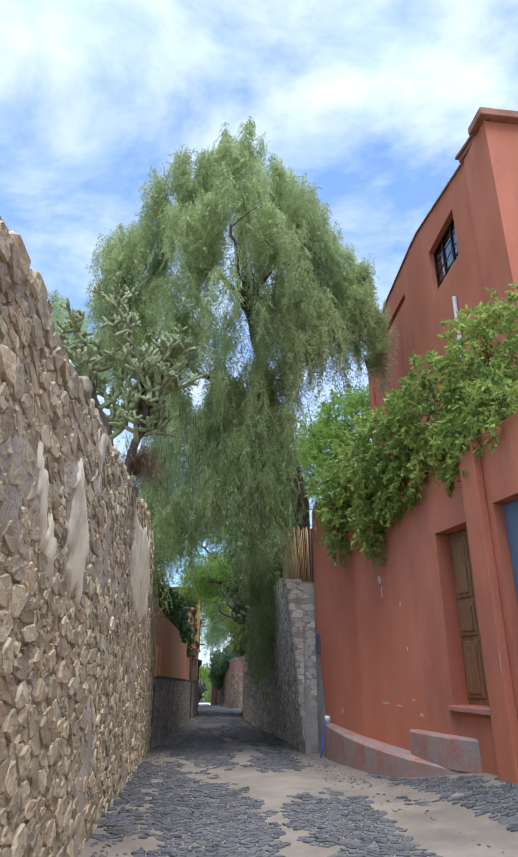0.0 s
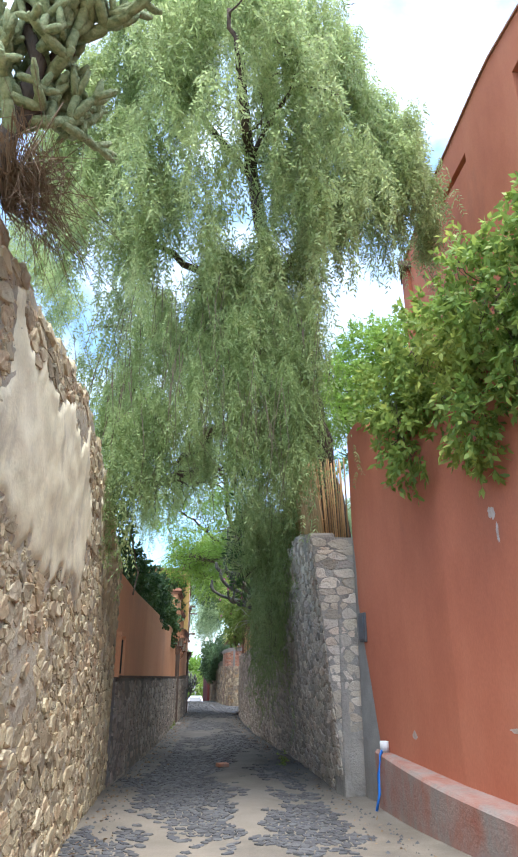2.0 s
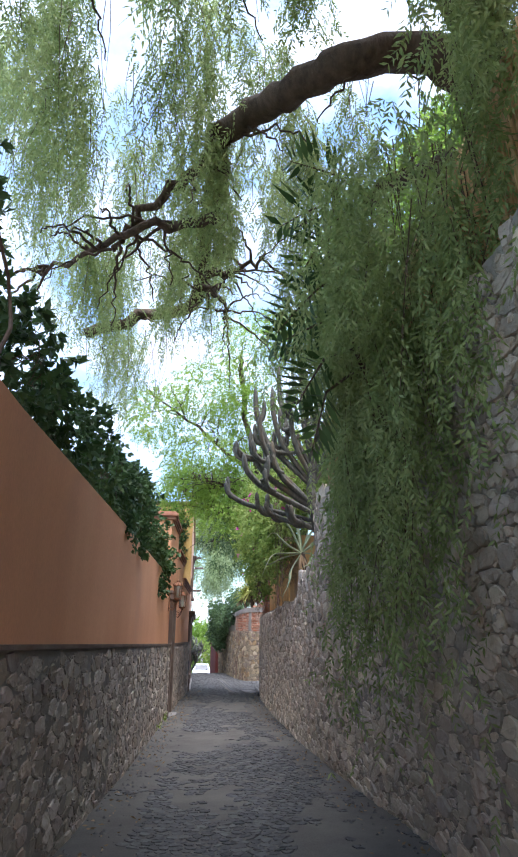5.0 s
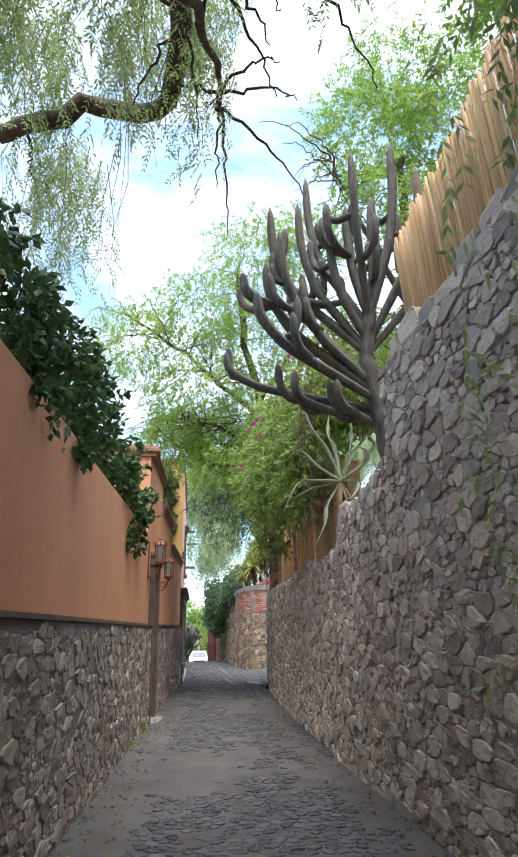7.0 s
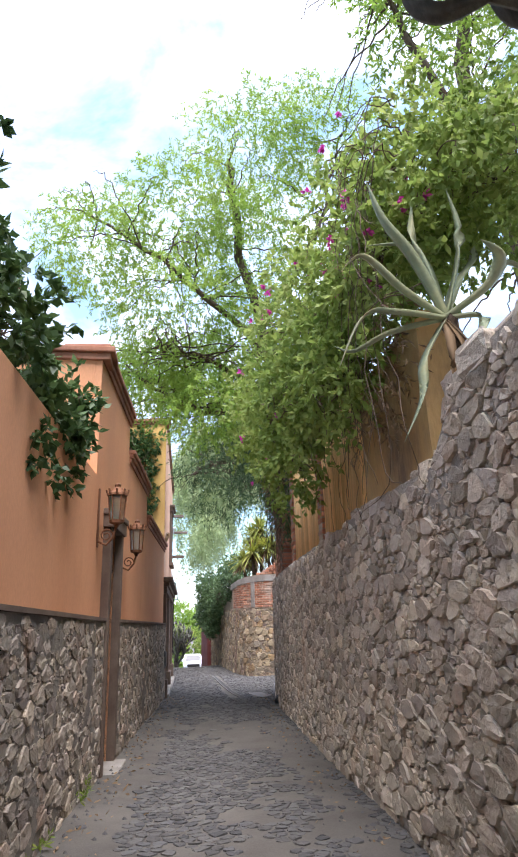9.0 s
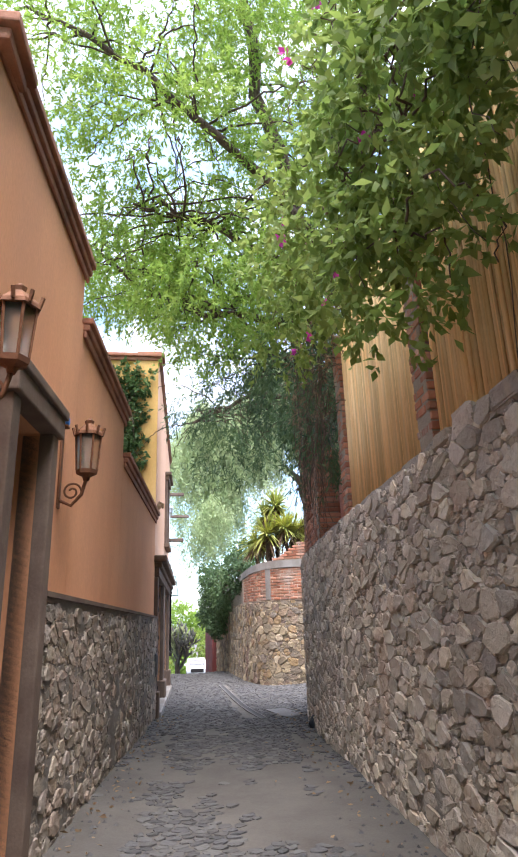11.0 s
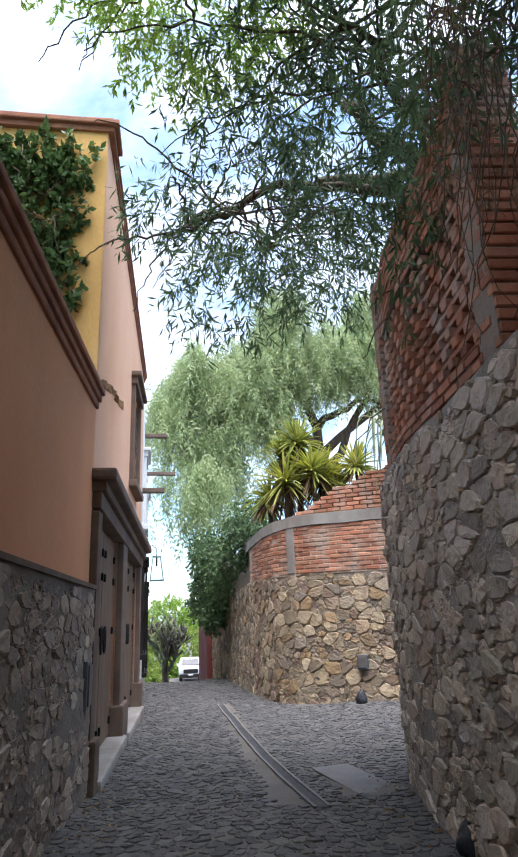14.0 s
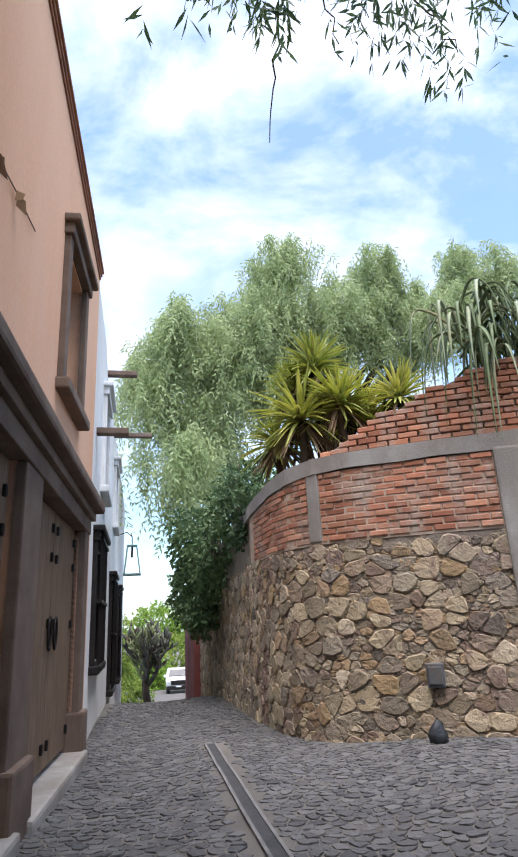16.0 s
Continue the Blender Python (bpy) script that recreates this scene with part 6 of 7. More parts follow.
def candelabra():
    rng = random.Random(3)
    t = thing("candelabra_cactus", "large grey-green candelabra cactus leaning from the stone wall", "cactus")
    trunk = [(2.92, 22.4, 1.75), (2.82, 22.32, 2.15), (2.76, 22.27, 2.5), (2.66, 22.22, 2.85), (2.62, 22.2, 3.3), (2.66, 22.15, 3.7)]
    smooth(part("stem", limb(trunk, 0.125, 0.06, 14, 0.01), M["cactus"], t))
    # where each arm ends (sideways, up), and how high on the stem it starts
    for x, z, k in ((1.75, 4.38, 0.3), (1.29, 3.36, 0.1), (1.5, 3.62, 0.2), (1.96, 3.9, 0.3), (1.73, 4.96, 0.6), (2.14, 5.45, 0.9), (2.5, 4.95, 1.0), (2.95, 5.6, 1.0), (3.3, 4.75, 0.7),
                    (3.5, 4.5, 0.4), (3.35, 4.0, 0.3), (1.98, 2.9, 0.05), (2.43, 2.75, 0.0), (2.28, 4.6, 0.7), (2.75, 5.0, 0.9), (3.1, 5.1, 0.8), (1.62, 4.05, 0.25), (2.0, 4.95, 0.6), (3.15, 3.75, 0.2), (2.45, 5.25, 1.0)):
        s0 = Vector((2.72, 22.25, 2.6)).lerp(Vector((2.64, 22.15, 3.6)), k)
        e = Vector((x, 22.2 + rng.uniform(-0.45, 0.45), z)) - s0
        low = 0.22 if e.z > 0.5 else 0.0
        pts = [s0, s0 + Vector((e.x * 0.4, e.y * 0.4, e.z * low)), s0 + Vector((e.x * 0.78, e.y * 0.8, e.z * 0.42)), s0 + Vector((e.x * 0.98, e.y, e.z * 0.7)), s0 + e]
        arm = smooth(part("arm", ribbed_arm(pts, rng.uniform(0.036, 0.046)), M["cactus"], t))
        for _ in range(rng.choice((2, 3, 3))):
            q = Vector(pts[1]).lerp(Vector(pts[3]), rng.uniform(0.2, 0.95))
            d = Vector((rng.uniform(-0.26, 0.26) + 0.12 * (1 if e.x > 0 else -1), rng.uniform(-0.25, 0.25), 0))
            up = rng.uniform(0.15, 0.45)
            smooth(part("branch", ribbed_arm([q, q + d * 0.65 + Vector((0, 0, 0.0)), q + d + Vector((0, 0, up * 0.35)), q + d * 1.05 + Vector((0, 0, up))], 0.036), M["cactus"], arm))


candelabra()


def far_cactus():
    rng = random.Random(8)
    t = thing("candelabra_cactus", "distant branching candelabra cactus tree beside the lane", "cactus")
    smooth(part("stem", limb([(1.5, 57, -3.2), (1.52, 57, -2.4), (1.45, 57, -1.7), (1.5, 57, -1.2)], 0.16, 0.11, 10, 0.02), M["bark"], t))
    for a in range(11):
        q = 2 * math.pi * a / 11 * 2.39
        z0 = rng.uniform(-1.9, -1.2)
        smooth(part("branch", merge_fast(joints((1.5, 57, z0), (math.cos(q), math.sin(q), 0.75 + 0.5 * (z0 + 1.9)), 3, 0.72, 0.06, 0.75, rng, 3, 0.6)), M["cholla"] if a % 3 == 0 else M["cactus"], t))


far_cactus()


def blade(points, w, thick, material, parent, name="leaf", fold=0.3):
    """A long tapering channelled leaf along points."""
    P = [Vector(p) for p in points]
    fine = []
    for i in range(len(P) - 1):
        a, b, c, d = P[max(i - 1, 0)], P[i], P[i + 1], P[min(i + 2, len(P) - 1)]
        for k in range(5):
            t = k / 5
            fine.append(0.5 * ((2 * b) + (c - a) * t + (2 * a - 5 * b + 4 * c - d) * t * t + (3 * b - a - 3 * c + d) * t ** 3))
    fine.append(P[-1])
    V, F, n = [], [], len(fine)
    for i, p in enumerate(fine):
        dd = (fine[min(i + 1, n - 1)] - fine[max(i - 1, 0)]).normalized()
        s = dd.cross(Vector((0.05, 0.03, 1)))
        s = s.normalized() if s.length > 0.05 else Vector((1, 0, 0))
        u = s.cross(dd)
        f = i / (n - 1)
        ww = w * (0.75 + 0.5 * math.sin(min(1, f * 1.6) * math.pi * 0.6)) * max(0.03, (1 - f ** 2.6)) * 0.5
        tt = thick * (1 - f * 0.85)
        V += [tuple(p - s * ww + u * ww * fold), tuple(p + u * tt * 0.2), tuple(p + s * ww + u * ww * fold), tuple(p - u * tt)]
    for i in range(n - 1):
        for k in range(4):
            F.append((i * 4 + k, i * 4 + (k + 1) % 4, (i + 1) * 4 + (k + 1) % 4, (i + 1) * 4 + k))
    return V, F


def agave():
    t = thing("agave", "grey-green agave with long curling leaves on the wall", "agave")
    c = Vector((2.80, 24.02, 2.42))
    smooth(part("stem", limb([(2.9, 24.05, 2.05), (2.86, 24.04, 2.25), tuple(c)], 0.06, 0.045, 9, 0.01), M["bark"], t))
    # each leaf: three offsets (sideways, up) from the heart, its lean along the wall, its width
    for a, b, e, dy, w in (((-0.18, 0.38), (-0.36, 0.64), (-0.44, 0.90), -0.05, 0.085), ((-0.28, 0.15), (-0.52, 0.34), (-0.68, 0.20), -0.1, 0.06), ((-0.34, -0.02), (-0.56, -0.08), (-0.74, -0.42), -0.15, 0.065),
                           ((-0.19, -0.3), (-0.25, -0.55), (-0.40, -0.82), -0.12, 0.055), ((-0.06, 0.4), (-0.11, 0.62), (-0.06, 0.97), 0.1, 0.07), ((-0.03, 0.46), (-0.13, 0.62), (-0.36, 0.65), 0.2, 0.06),
                           ((0.13, 0.4), (0.16, 0.65), (0.12, 0.94), 0.0, 0.075), ((0.24, 0.16), (0.27, 0.30), (0.12, 0.36), -0.25, 0.09), ((0.18, -0.03), (0.10, -0.2), (-0.04, -0.28), -0.2, 0.06),
                           ((-0.34, -0.09), (-0.56, -0.2), (-0.67, -0.15), 0.1, 0.065), ((0.35, 0.3), (0.55, 0.5), (0.75, 0.45), 0.15, 0.08), ((0.2, 0.35), (0.4, 0.6), (0.45, 0.85), 0.3, 0.08)):
        pts = [c, c + Vector((a[0], dy * 0.5, a[1])), c + Vector((b[0], dy * 0.9, b[1])), c + Vector((e[0], dy * 1.2, e[1]))]
        smooth(part("leaf", blade(pts, w * 1.05, 0.014, M["agave"], t), M["agave"], t))
    for dx, dz in ((-0.05, -0.5), (0.02, -0.45), (0.08, -0.5)):
        pts = [c, c + Vector((dx, -0.12, dz * 0.5)), c + Vector((dx * 1.2, -0.13, dz))]
        smooth(part("dead_leaf", blade(pts, 0.05, 0.01, M["agave"], t), L_DRY, t, "withered brown leaf"))


agave()


def yucca_clump():
    rng = random.Random(9)
    t = thing("yucca", "variegated yellow-green yucca clump above the brick wall", "yucca")
    for (x, y, z), r in (((3.85, 41.4, 2.7), 0.85), ((4.15, 41.6, 3.55), 0.72), ((4.6, 41.5, 2.75), 0.72), ((5.25, 41.3, 3.0), 0.62), ((4.35, 41.2, 2.85), 0.72), ((3.62, 41.9, 2.5), 0.65), ((3.95, 41.9, 3.3), 0.65), ((4.9, 41.6, 2.7), 0.6)):
        c = Vector((x, y, z))
        smooth(part("stem", limb([(x + 0.1, y + 0.15, 1.4), (x + 0.03, y, (z + 1.4) / 2), (x, y, z)], 0.07, 0.05, 8, 0.02), M["bark"], t))
        pieces, dead = [], []
        for i in range(130):
            a, e = rng.uniform(0, 2 * math.pi), rng.uniform(-0.9, 1.25)
            o = Vector((math.cos(a) * math.cos(e), math.sin(a) * math.cos(e), math.sin(e)))
            l = r * rng.uniform(0.75, 1.1)
            q = [c, c + o * l * 0.5, c + o * l + Vector((0, 0, -0.16 * l * math.cos(e)))]
            (dead if e < -0.62 else pieces).append(blade(q, 0.05, 0.006, None, None))
        tagged(smooth(part("leaves", merge_fast(pieces), M["yucca"], t)), kind="stuff")
        if dead:
            tagged(smooth(part("dead_leaves", merge_fast(dead), L_DRY, t)), kind="stuff")


yucca_clump()


def hanging_cactus():
    rng = random.Random(12)
    t = thing("hanging_cactus", "mass of drooping green climbing cactus stems on brick wall", "cactus")
    for i in range(150):
        a = rng.uniform(0, 2 * math.pi)
        c = Vector((5.95 + rng.uniform(-0.6, 0.8), 39.75 + rng.uniform(-0.2, 0.3), 3.0 + rng.uniform(-0.35, 0.6)))
        o = Vector((math.cos(a) * rng.uniform(0.2, 0.9), math.sin(a) * 0.4 - 0.2, 0))
        dr = rng.uniform(0.3, 1.0)
        q = [c, c + o * 0.4 + Vector((0, 0, rng.uniform(0.1, 0.4))), c + o * 0.8 + Vector((0, 0, 0.05)), c + o * 1.0 + Vector((0, 0, -dr))]
        smooth(part("stem", blade(q, 0.05, 0.02, None, None), M["agave"] if i % 3 == 0 else M["cactus_g"], t))


M["cactus_g"] = mat("green_cactus_stem", [(0.075, 0.115, 0.05), (0.12, 0.165, 0.07), (0.17, 0.21, 0.10)], 5, 0.6, 0.2, 50)
hanging_cactus()

# ---- cane fence on the stone wall ----
US = STONE.u_at
fence = thing("cane_fence", "weathered split cane fence standing on the stone wall", "fence")
rng_f = random.Random(21)


def cane(run, u, zt, hh, h):
    w = rng_f.uniform(0.02, 0.032)
    lean = rng_f.uniform(-0.012, 0.012)
    a, b = run.at(u, zt, h), run.at(u + lean, zt + hh, h + rng_f.uniform(-0.012, 0.012))
    m = tuple((p + q) / 2 + rng_f.uniform(-0.004, 0.004) for p, q in zip(a, b))
    smooth(part("cane", tube([a, m, b], [w * 0.5, w * 0.52, w * 0.45], 6), M["bamboo"], fence))
    return w


u = 0.05
while u < US(21.4):
    hh = 1.32 - 0.03 * (STONE.y(u) - 14) + rng_f.uniform(-0.05, 0.05)
    u += cane(STONE, u, stone_top(u) - 0.06, hh, -0.2) * (1.0 if rng_f.random() > 0.04 else 1.8)
u = 0.16
while u < END.len - 0.02:
    u += cane(END, u, 3.04, 1.38 + rng_f.uniform(-0.06, 0.06), -0.16) * (0.8 if u < 0.36 else 1.15)
for dz in (0.25, 0.8):
    smooth(part("rail", tube([STONE.at(uu, stone_top(uu) + dz, -0.235) for uu in np.linspace(US(14.05), US(21.1), 14)], 0.02, 6), M["bamboo"], fence))
for yy in (15.8, 17.6, 20.9):
    smooth(part("post", tube([STONE.at(US(yy), stone_top(US(yy)) - 0.1, -0.27), STONE.at(US(yy), stone_top(US(yy)) + 1.35, -0.27)], 0.035, 8), M["stem"], fence))

M["ochre_old"] = mat("stained_ochre_stucco", [(0.40, 0.26, 0.11), (0.50, 0.33, 0.14), (0.56, 0.40, 0.20)], 1.6, 0.95, 0.5, 40, stain=(0.22, 0.16, 0.105), stain_scale=1.4, stretch=(1, 1, 0.3), stain_at=(0.42, 0.6))
# ochre wall and reed screens farther along
wall_ochre = tagged(part("wall_ochre", slab(STONE, US(24.7), US(26.4), lambda u: stone_top(u) - 0.03, lambda u: 2.85, -0.45, -0.12), M["ochre_old"]), "stained ochre yellow wall above the stone wall", "wall", kind="structure")
for ya, yb in ((26.45, 28.28), (28.6, 30.76)):
    screen = thing("reed_screen", "tall yellow reed screen standing on the stone wall", "screen", group="reed screens")
    part("backing", slab(STONE, US(ya), US(yb), lambda u: stone_top(u) - 0.03, lambda u: 3.62, -0.2, -0.1), M["reed"], screen)
    u = US(ya + 0.02)
    while u < US(yb - 0.02):
        w = rng_f.uniform(0.016, 0.034)
        zt, off = stone_top(u) - 0.02, rng_f.uniform(-0.006, 0.006)
        smooth(part("reed", tube([STONE.at(u, zt, -0.09 + off), STONE.at(u + rng_f.uniform(-0.01, 0.01), zt + 1.0, -0.09 + off), STONE.at(u + rng_f.uniform(-0.02, 0.02), 3.66 + rng_f.uniform(-0.08, 0.1), -0.09 + off)], w * 0.5, 6), M["reed"], screen))
        u += w * rng_f.uniform(1.0, 1.35)
wall_inner = tagged(part("wall_inner", slab(STONE, US(31.1), US(32.8), lambda u: stone_top(u) - 0.03, lambda u: 2.7, -0.5, -0.36), M["red_worn"]), "weathered red wall behind hanging vines", "wall", kind="structure")

# ---- wall lanterns ----


def lantern(u, z):
    t = thing("wall_lantern", "rusty iron wall lantern with frosted glass panes", "lantern", group="door lanterns")
    c = Vector(HOUSE1.at(u, z, 0.2))
    smooth(part("backplate", rbox(HOUSE1, u - 0.03, u + 0.03, z - 0.42, z + 0.2, 0.002, 0.016, 0.004), M["rust"], t))
    smooth(part("bracket", tube([HOUSE1.at(u, z - 0.36, 0.015), HOUSE1.at(u, z - 0.40, 0.10), HOUSE1.at(u, z - 0.32, 0.17), HOUSE1.at(u, z - 0.2, 0.2)], 0.013, 7), M["rust"], t))
    scroll = [HOUSE1.at(u, z - 0.3 + 0.07 * math.sin(a) * (1 - a / 12), 0.1 + 0.07 * math.cos(a) * (1 - a / 12)) for a in np.linspace(0, 9, 26)]
    smooth(part("scroll", tube(scroll, 0.008, 6), M["rust"], t))
    ring = lambda r, dz: [tuple(c + Vector((r * math.cos(a), r * math.sin(a), dz))) for a in np.linspace(0, 2 * math.pi, 7)[:-1]]

    def frustum(levels):
        V, F = [], []
        for r, dz in levels:
            V += ring(r, dz)
        for i in range(len(levels) - 1):
            for k in range(6):
                F.append((i * 6 + k, i * 6 + (k + 1) % 6, i * 6 + 6 + (k + 1) % 6, i * 6 + 6 + k))
        F += [tuple(range(6))[::-1], tuple((len(levels) - 1) * 6 + k for k in range(6))]
        return V, F
    part("base", frustum([(0.02, -0.22), (0.03, -0.19), (0.075, -0.17), (0.08, -0.14)]), M["rust"], t)
    part("glass", frustum([(0.07, -0.14), (0.088, 0.12)]), M["frost"], t)
    part("cap", frustum([(0.11, 0.12), (0.105, 0.145), (0.05, 0.2), (0.03, 0.215), (0.035, 0.24), (0.01, 0.26)]), M["rust"], t)
    for k in range(6):
        a = 2 * math.pi * k / 6
        part("bar", tube([tuple(c + Vector((0.073 * math.cos(a), 0.073 * math.sin(a), -0.14))), tuple(c + Vector((0.092 * math.cos(a), 0.092 * math.sin(a), 0.125)))], 0.008, 5), M["rust"], t)
    for k in range(8):
        a = 2 * math.pi * k / 8
        part("crest", tube([tuple(c + Vector((0.1 * math.cos(a), 0.1 * math.sin(a), 0.13))), tuple(c + Vector((0.115 * math.cos(a), 0.115 * math.sin(a), 0.185)))], 0.011, 5), M["rust"], t)
    return t


M["bluecap"] = mat("blue_plastic", [(0.02, 0.14, 0.5), (0.03, 0.18, 0.58)], 5, 0.4, 0.0)
M["frost"] = glass_mat("frosted_lantern_glass", (0.75, 0.78, 0.76), 0.45)
lantern(U(27.47), 1.88)
lantern(U(29.15), 1.74)

plug = thing("junction_cap", "small bright blue plastic cap beside the lantern", "cap")
part("cap", tube([HOUSE1.at(U(29.15), 1.98, 0.0), HOUSE1.at(U(29.15), 1.98, 0.05)], 0.03, 10), M["bluecap"], plug)
part("bracket_plate", rbox(HOUSE1, U(29.15) - 0.04, U(29.15) + 0.04, 1.93, 1.945, 0.0, 0.05, 0.003), M["rust"], plug)

# ---- street furniture and clutter ----


M["lampgreen"] = mat("grey_green_lamp_metal", [(0.10, 0.17, 0.16), (0.16, 0.24, 0.23)], 6, 0.5, 0.1)


def street_lamp():
    t = thing("street_lamp", "white metal wall lamp frame on a bracket", "lamp")
    u0 = UW(50.5)
    smooth(part("arm", tube([WHITE.at(u0, 2.55, 0.0), WHITE.at(u0, 2.62, 0.22), WHITE.at(u0, 2.5, 0.36), WHITE.at(u0, 2.28, 0.36)], 0.014, 7), M["iron"], t))
    for s0 in (-1, 1):
        for a, b in ((0.24, 0.16), (0.48, 0.58)):
            part("bar", tube([WHITE.at(u0 + s0 * 0.11, 2.25, a), WHITE.at(u0 + s0 * 0.17, 1.5, b)], 0.016, 6), M["lampgreen"], t)
    for z, a, b, w in ((2.25, 0.22, 0.5, 0.13), (1.5, 0.14, 0.6, 0.19)):
        part("frame", rbox(WHITE, u0 - w, u0 + w, z - 0.02, z + 0.02, a, b, 0.006), M["lampgreen"], t)
    part("lamp_holder", tube([WHITE.at(u0, 2.23, 0.36), WHITE.at(u0, 1.95, 0.36)], 0.03, 8), M["iron"], t)


street_lamp()


def meter_box(run, u0, z, w, h, label, deep=0.10):
    t = thing("meter_box", label, "meter box")
    part("body", rbox(run, u0, u0 + w, z, z + h, 0.0, deep, 0.012), M["meter"], t)
    part("lid", rbox(run, u0 + 0.02, u0 + w - 0.02, z + 0.03, z + h - 0.03, deep + 0.001, deep + 0.015, 0.006), M["meter"], t)


M["meter"] = mat("grey_metal_box", [(0.10, 0.105, 0.11), (0.15, 0.155, 0.16)], 5, 0.55, 0.15, 50, metal=0.2, stain=(0.15, 0.12, 0.10), stain_scale=4)
meter_box(CURVE, UC(39.86), -0.55, 0.17, 0.22, "grey metal meter box set in the rubble wall")
meter_box(RED, UR(13.6), 1.55, 0.2, 0.4, "grey steel meter box on the red wall", 0.04)
meter_box(HOUSE1, HOUSE1.len - 0.35, -0.35, 0.16, 0.36, "dark grey utility box on the stone base")


pipe = thing("water_pipe", "bent blue plastic water pipe with a white cup", "pipe")
smooth(part("hose", tube([(2.99, 13.12, 0.3), (2.93, 13.08, 0.22), (2.88, 13.05, 0.0), (2.86, 13.0, -0.2), (2.80, 12.95, -0.36)], 0.018, 8), M["bluecap"], pipe))
smooth(part("cup", tube([(3.0, 13.12, 0.24), (3.0, 13.12, 0.36)], [0.06, 0.055], 12), M["white"], pipe, "white plastic cup"))


def bag(x, y, s, label):
    rng = random.Random(int(x * 100))
    bm = bmesh.new()
    bmesh.ops.create_icosphere(bm, subdivisions=3, radius=1)
    for v in bm.verts:
        k = 1 + 0.22 * noise.noise(v.co * 2.1 + Vector((x, y, 0))) + 0.1 * noise.noise(v.co * 6)
        top = max(0, v.co.z)
        v.co = Vector((v.co.x * s * k * (1 - 0.42 * top), v.co.y * s * 0.8 * k * (1 - 0.42 * top), v.co.z * s * 1.15 * (1 + 0.2 * top) * k + s * 0.8))
        if v.co.z < 0:
            v.co.z = 0
        v.co += Vector((x, y, ground_z(x, y) - 0.01))
    return tagged(smooth(part("bag", bm, M["bag"])), label, "bag")


M["bag"] = mat("black_plastic_bag", [(0.015, 0.017, 0.02), (0.035, 0.04, 0.045)], 9, 0.4, 0.5, 25, dist=0.02)
bag(4.52, 39.72, 0.095, "black plastic bag slumped against the rubble wall")
bag(3.33, 33.9, 0.085, "dark plastic bag at the foot of the stone wall")

M["drain_edge"] = mat("worn_dark_concrete", [(0.13, 0.128, 0.125), (0.19, 0.185, 0.178)], 6, 0.9, 0.4, 50, stain=(0.12, 0.115, 0.11), stain_scale=2)
M["drainbed"] = mat("dark_wet_iron_grate", [(0.035, 0.036, 0.038), (0.06, 0.06, 0.062)], 9, 0.7, 0.5, 60)
# sloping drainage channel, manhole slab, loose brick, litter
channel = thing("drain_channel", "narrow concrete drainage channel set in cobbles", "drain")
A, B = Vector((2.50, 40.9, 0)), Vector((2.62, 34.9, 0))
for k, off in enumerate((-0.062, 0.04)):
    V, F = [], []
    for i in range(13):
        p = A.lerp(B, i / 12) + Vector((0.12 * (i / 12) ** 2, 0, 0))
        for dx, dz in ((off, -0.05), (off, 0.008), (off + 0.022, 0.008), (off + 0.022, -0.05)):
            V.append((p.x + dx, p.y, ground_z(p.x, p.y) + dz + 0.012))
    for i in range(12):
        for q in range(3):
            F.append((i * 4 + q, i * 4 + 4 + q, i * 4 + 5 + q, i * 4 + 1 + q))
    part("kerb", (V, F), M["drain_edge"], channel)
V, F = [], []
for i in range(13):
    p = A.lerp(B, i / 12) + Vector((0.12 * (i / 12) ** 2, 0, 0))
    V += [(p.x - 0.045, p.y, ground_z(p.x, p.y) + 0.012), (p.x + 0.045, p.y, ground_z(p.x, p.y) + 0.012)]
F = [(2 * i, 2 * i + 1, 2 * i + 3, 2 * i + 2) for i in range(12)]
part("grate", (V, F), M["drainbed"], channel)
for x, y, w, l, a in ((3.22, 35.8, 0.36, 1.0, 0.12),):
    bm = bx(-w / 2, w / 2, -l / 2, l / 2, -0.05, 0.004, 0.004)
    m = part("cover_slab", bm, M["drain_edge"])
    m.matrix_world = pose(x, y, ground_z(x, y) + 0.01, -1, 0, 9)
    tagged(m, "flat concrete access cover set in the cobbles", "cover")
lb = part("loose_brick", bx(-0.11, 0.11, -0.06, 0.06, 0, 0.06, 0.012), M["brick_o"])
lb.matrix_world = pose(1.29, 17.18, ground_z(1.29, 17.18) + 0.012, 0, 3, 24)
tagged(lb, "broken red brick lying on the street", "brick")

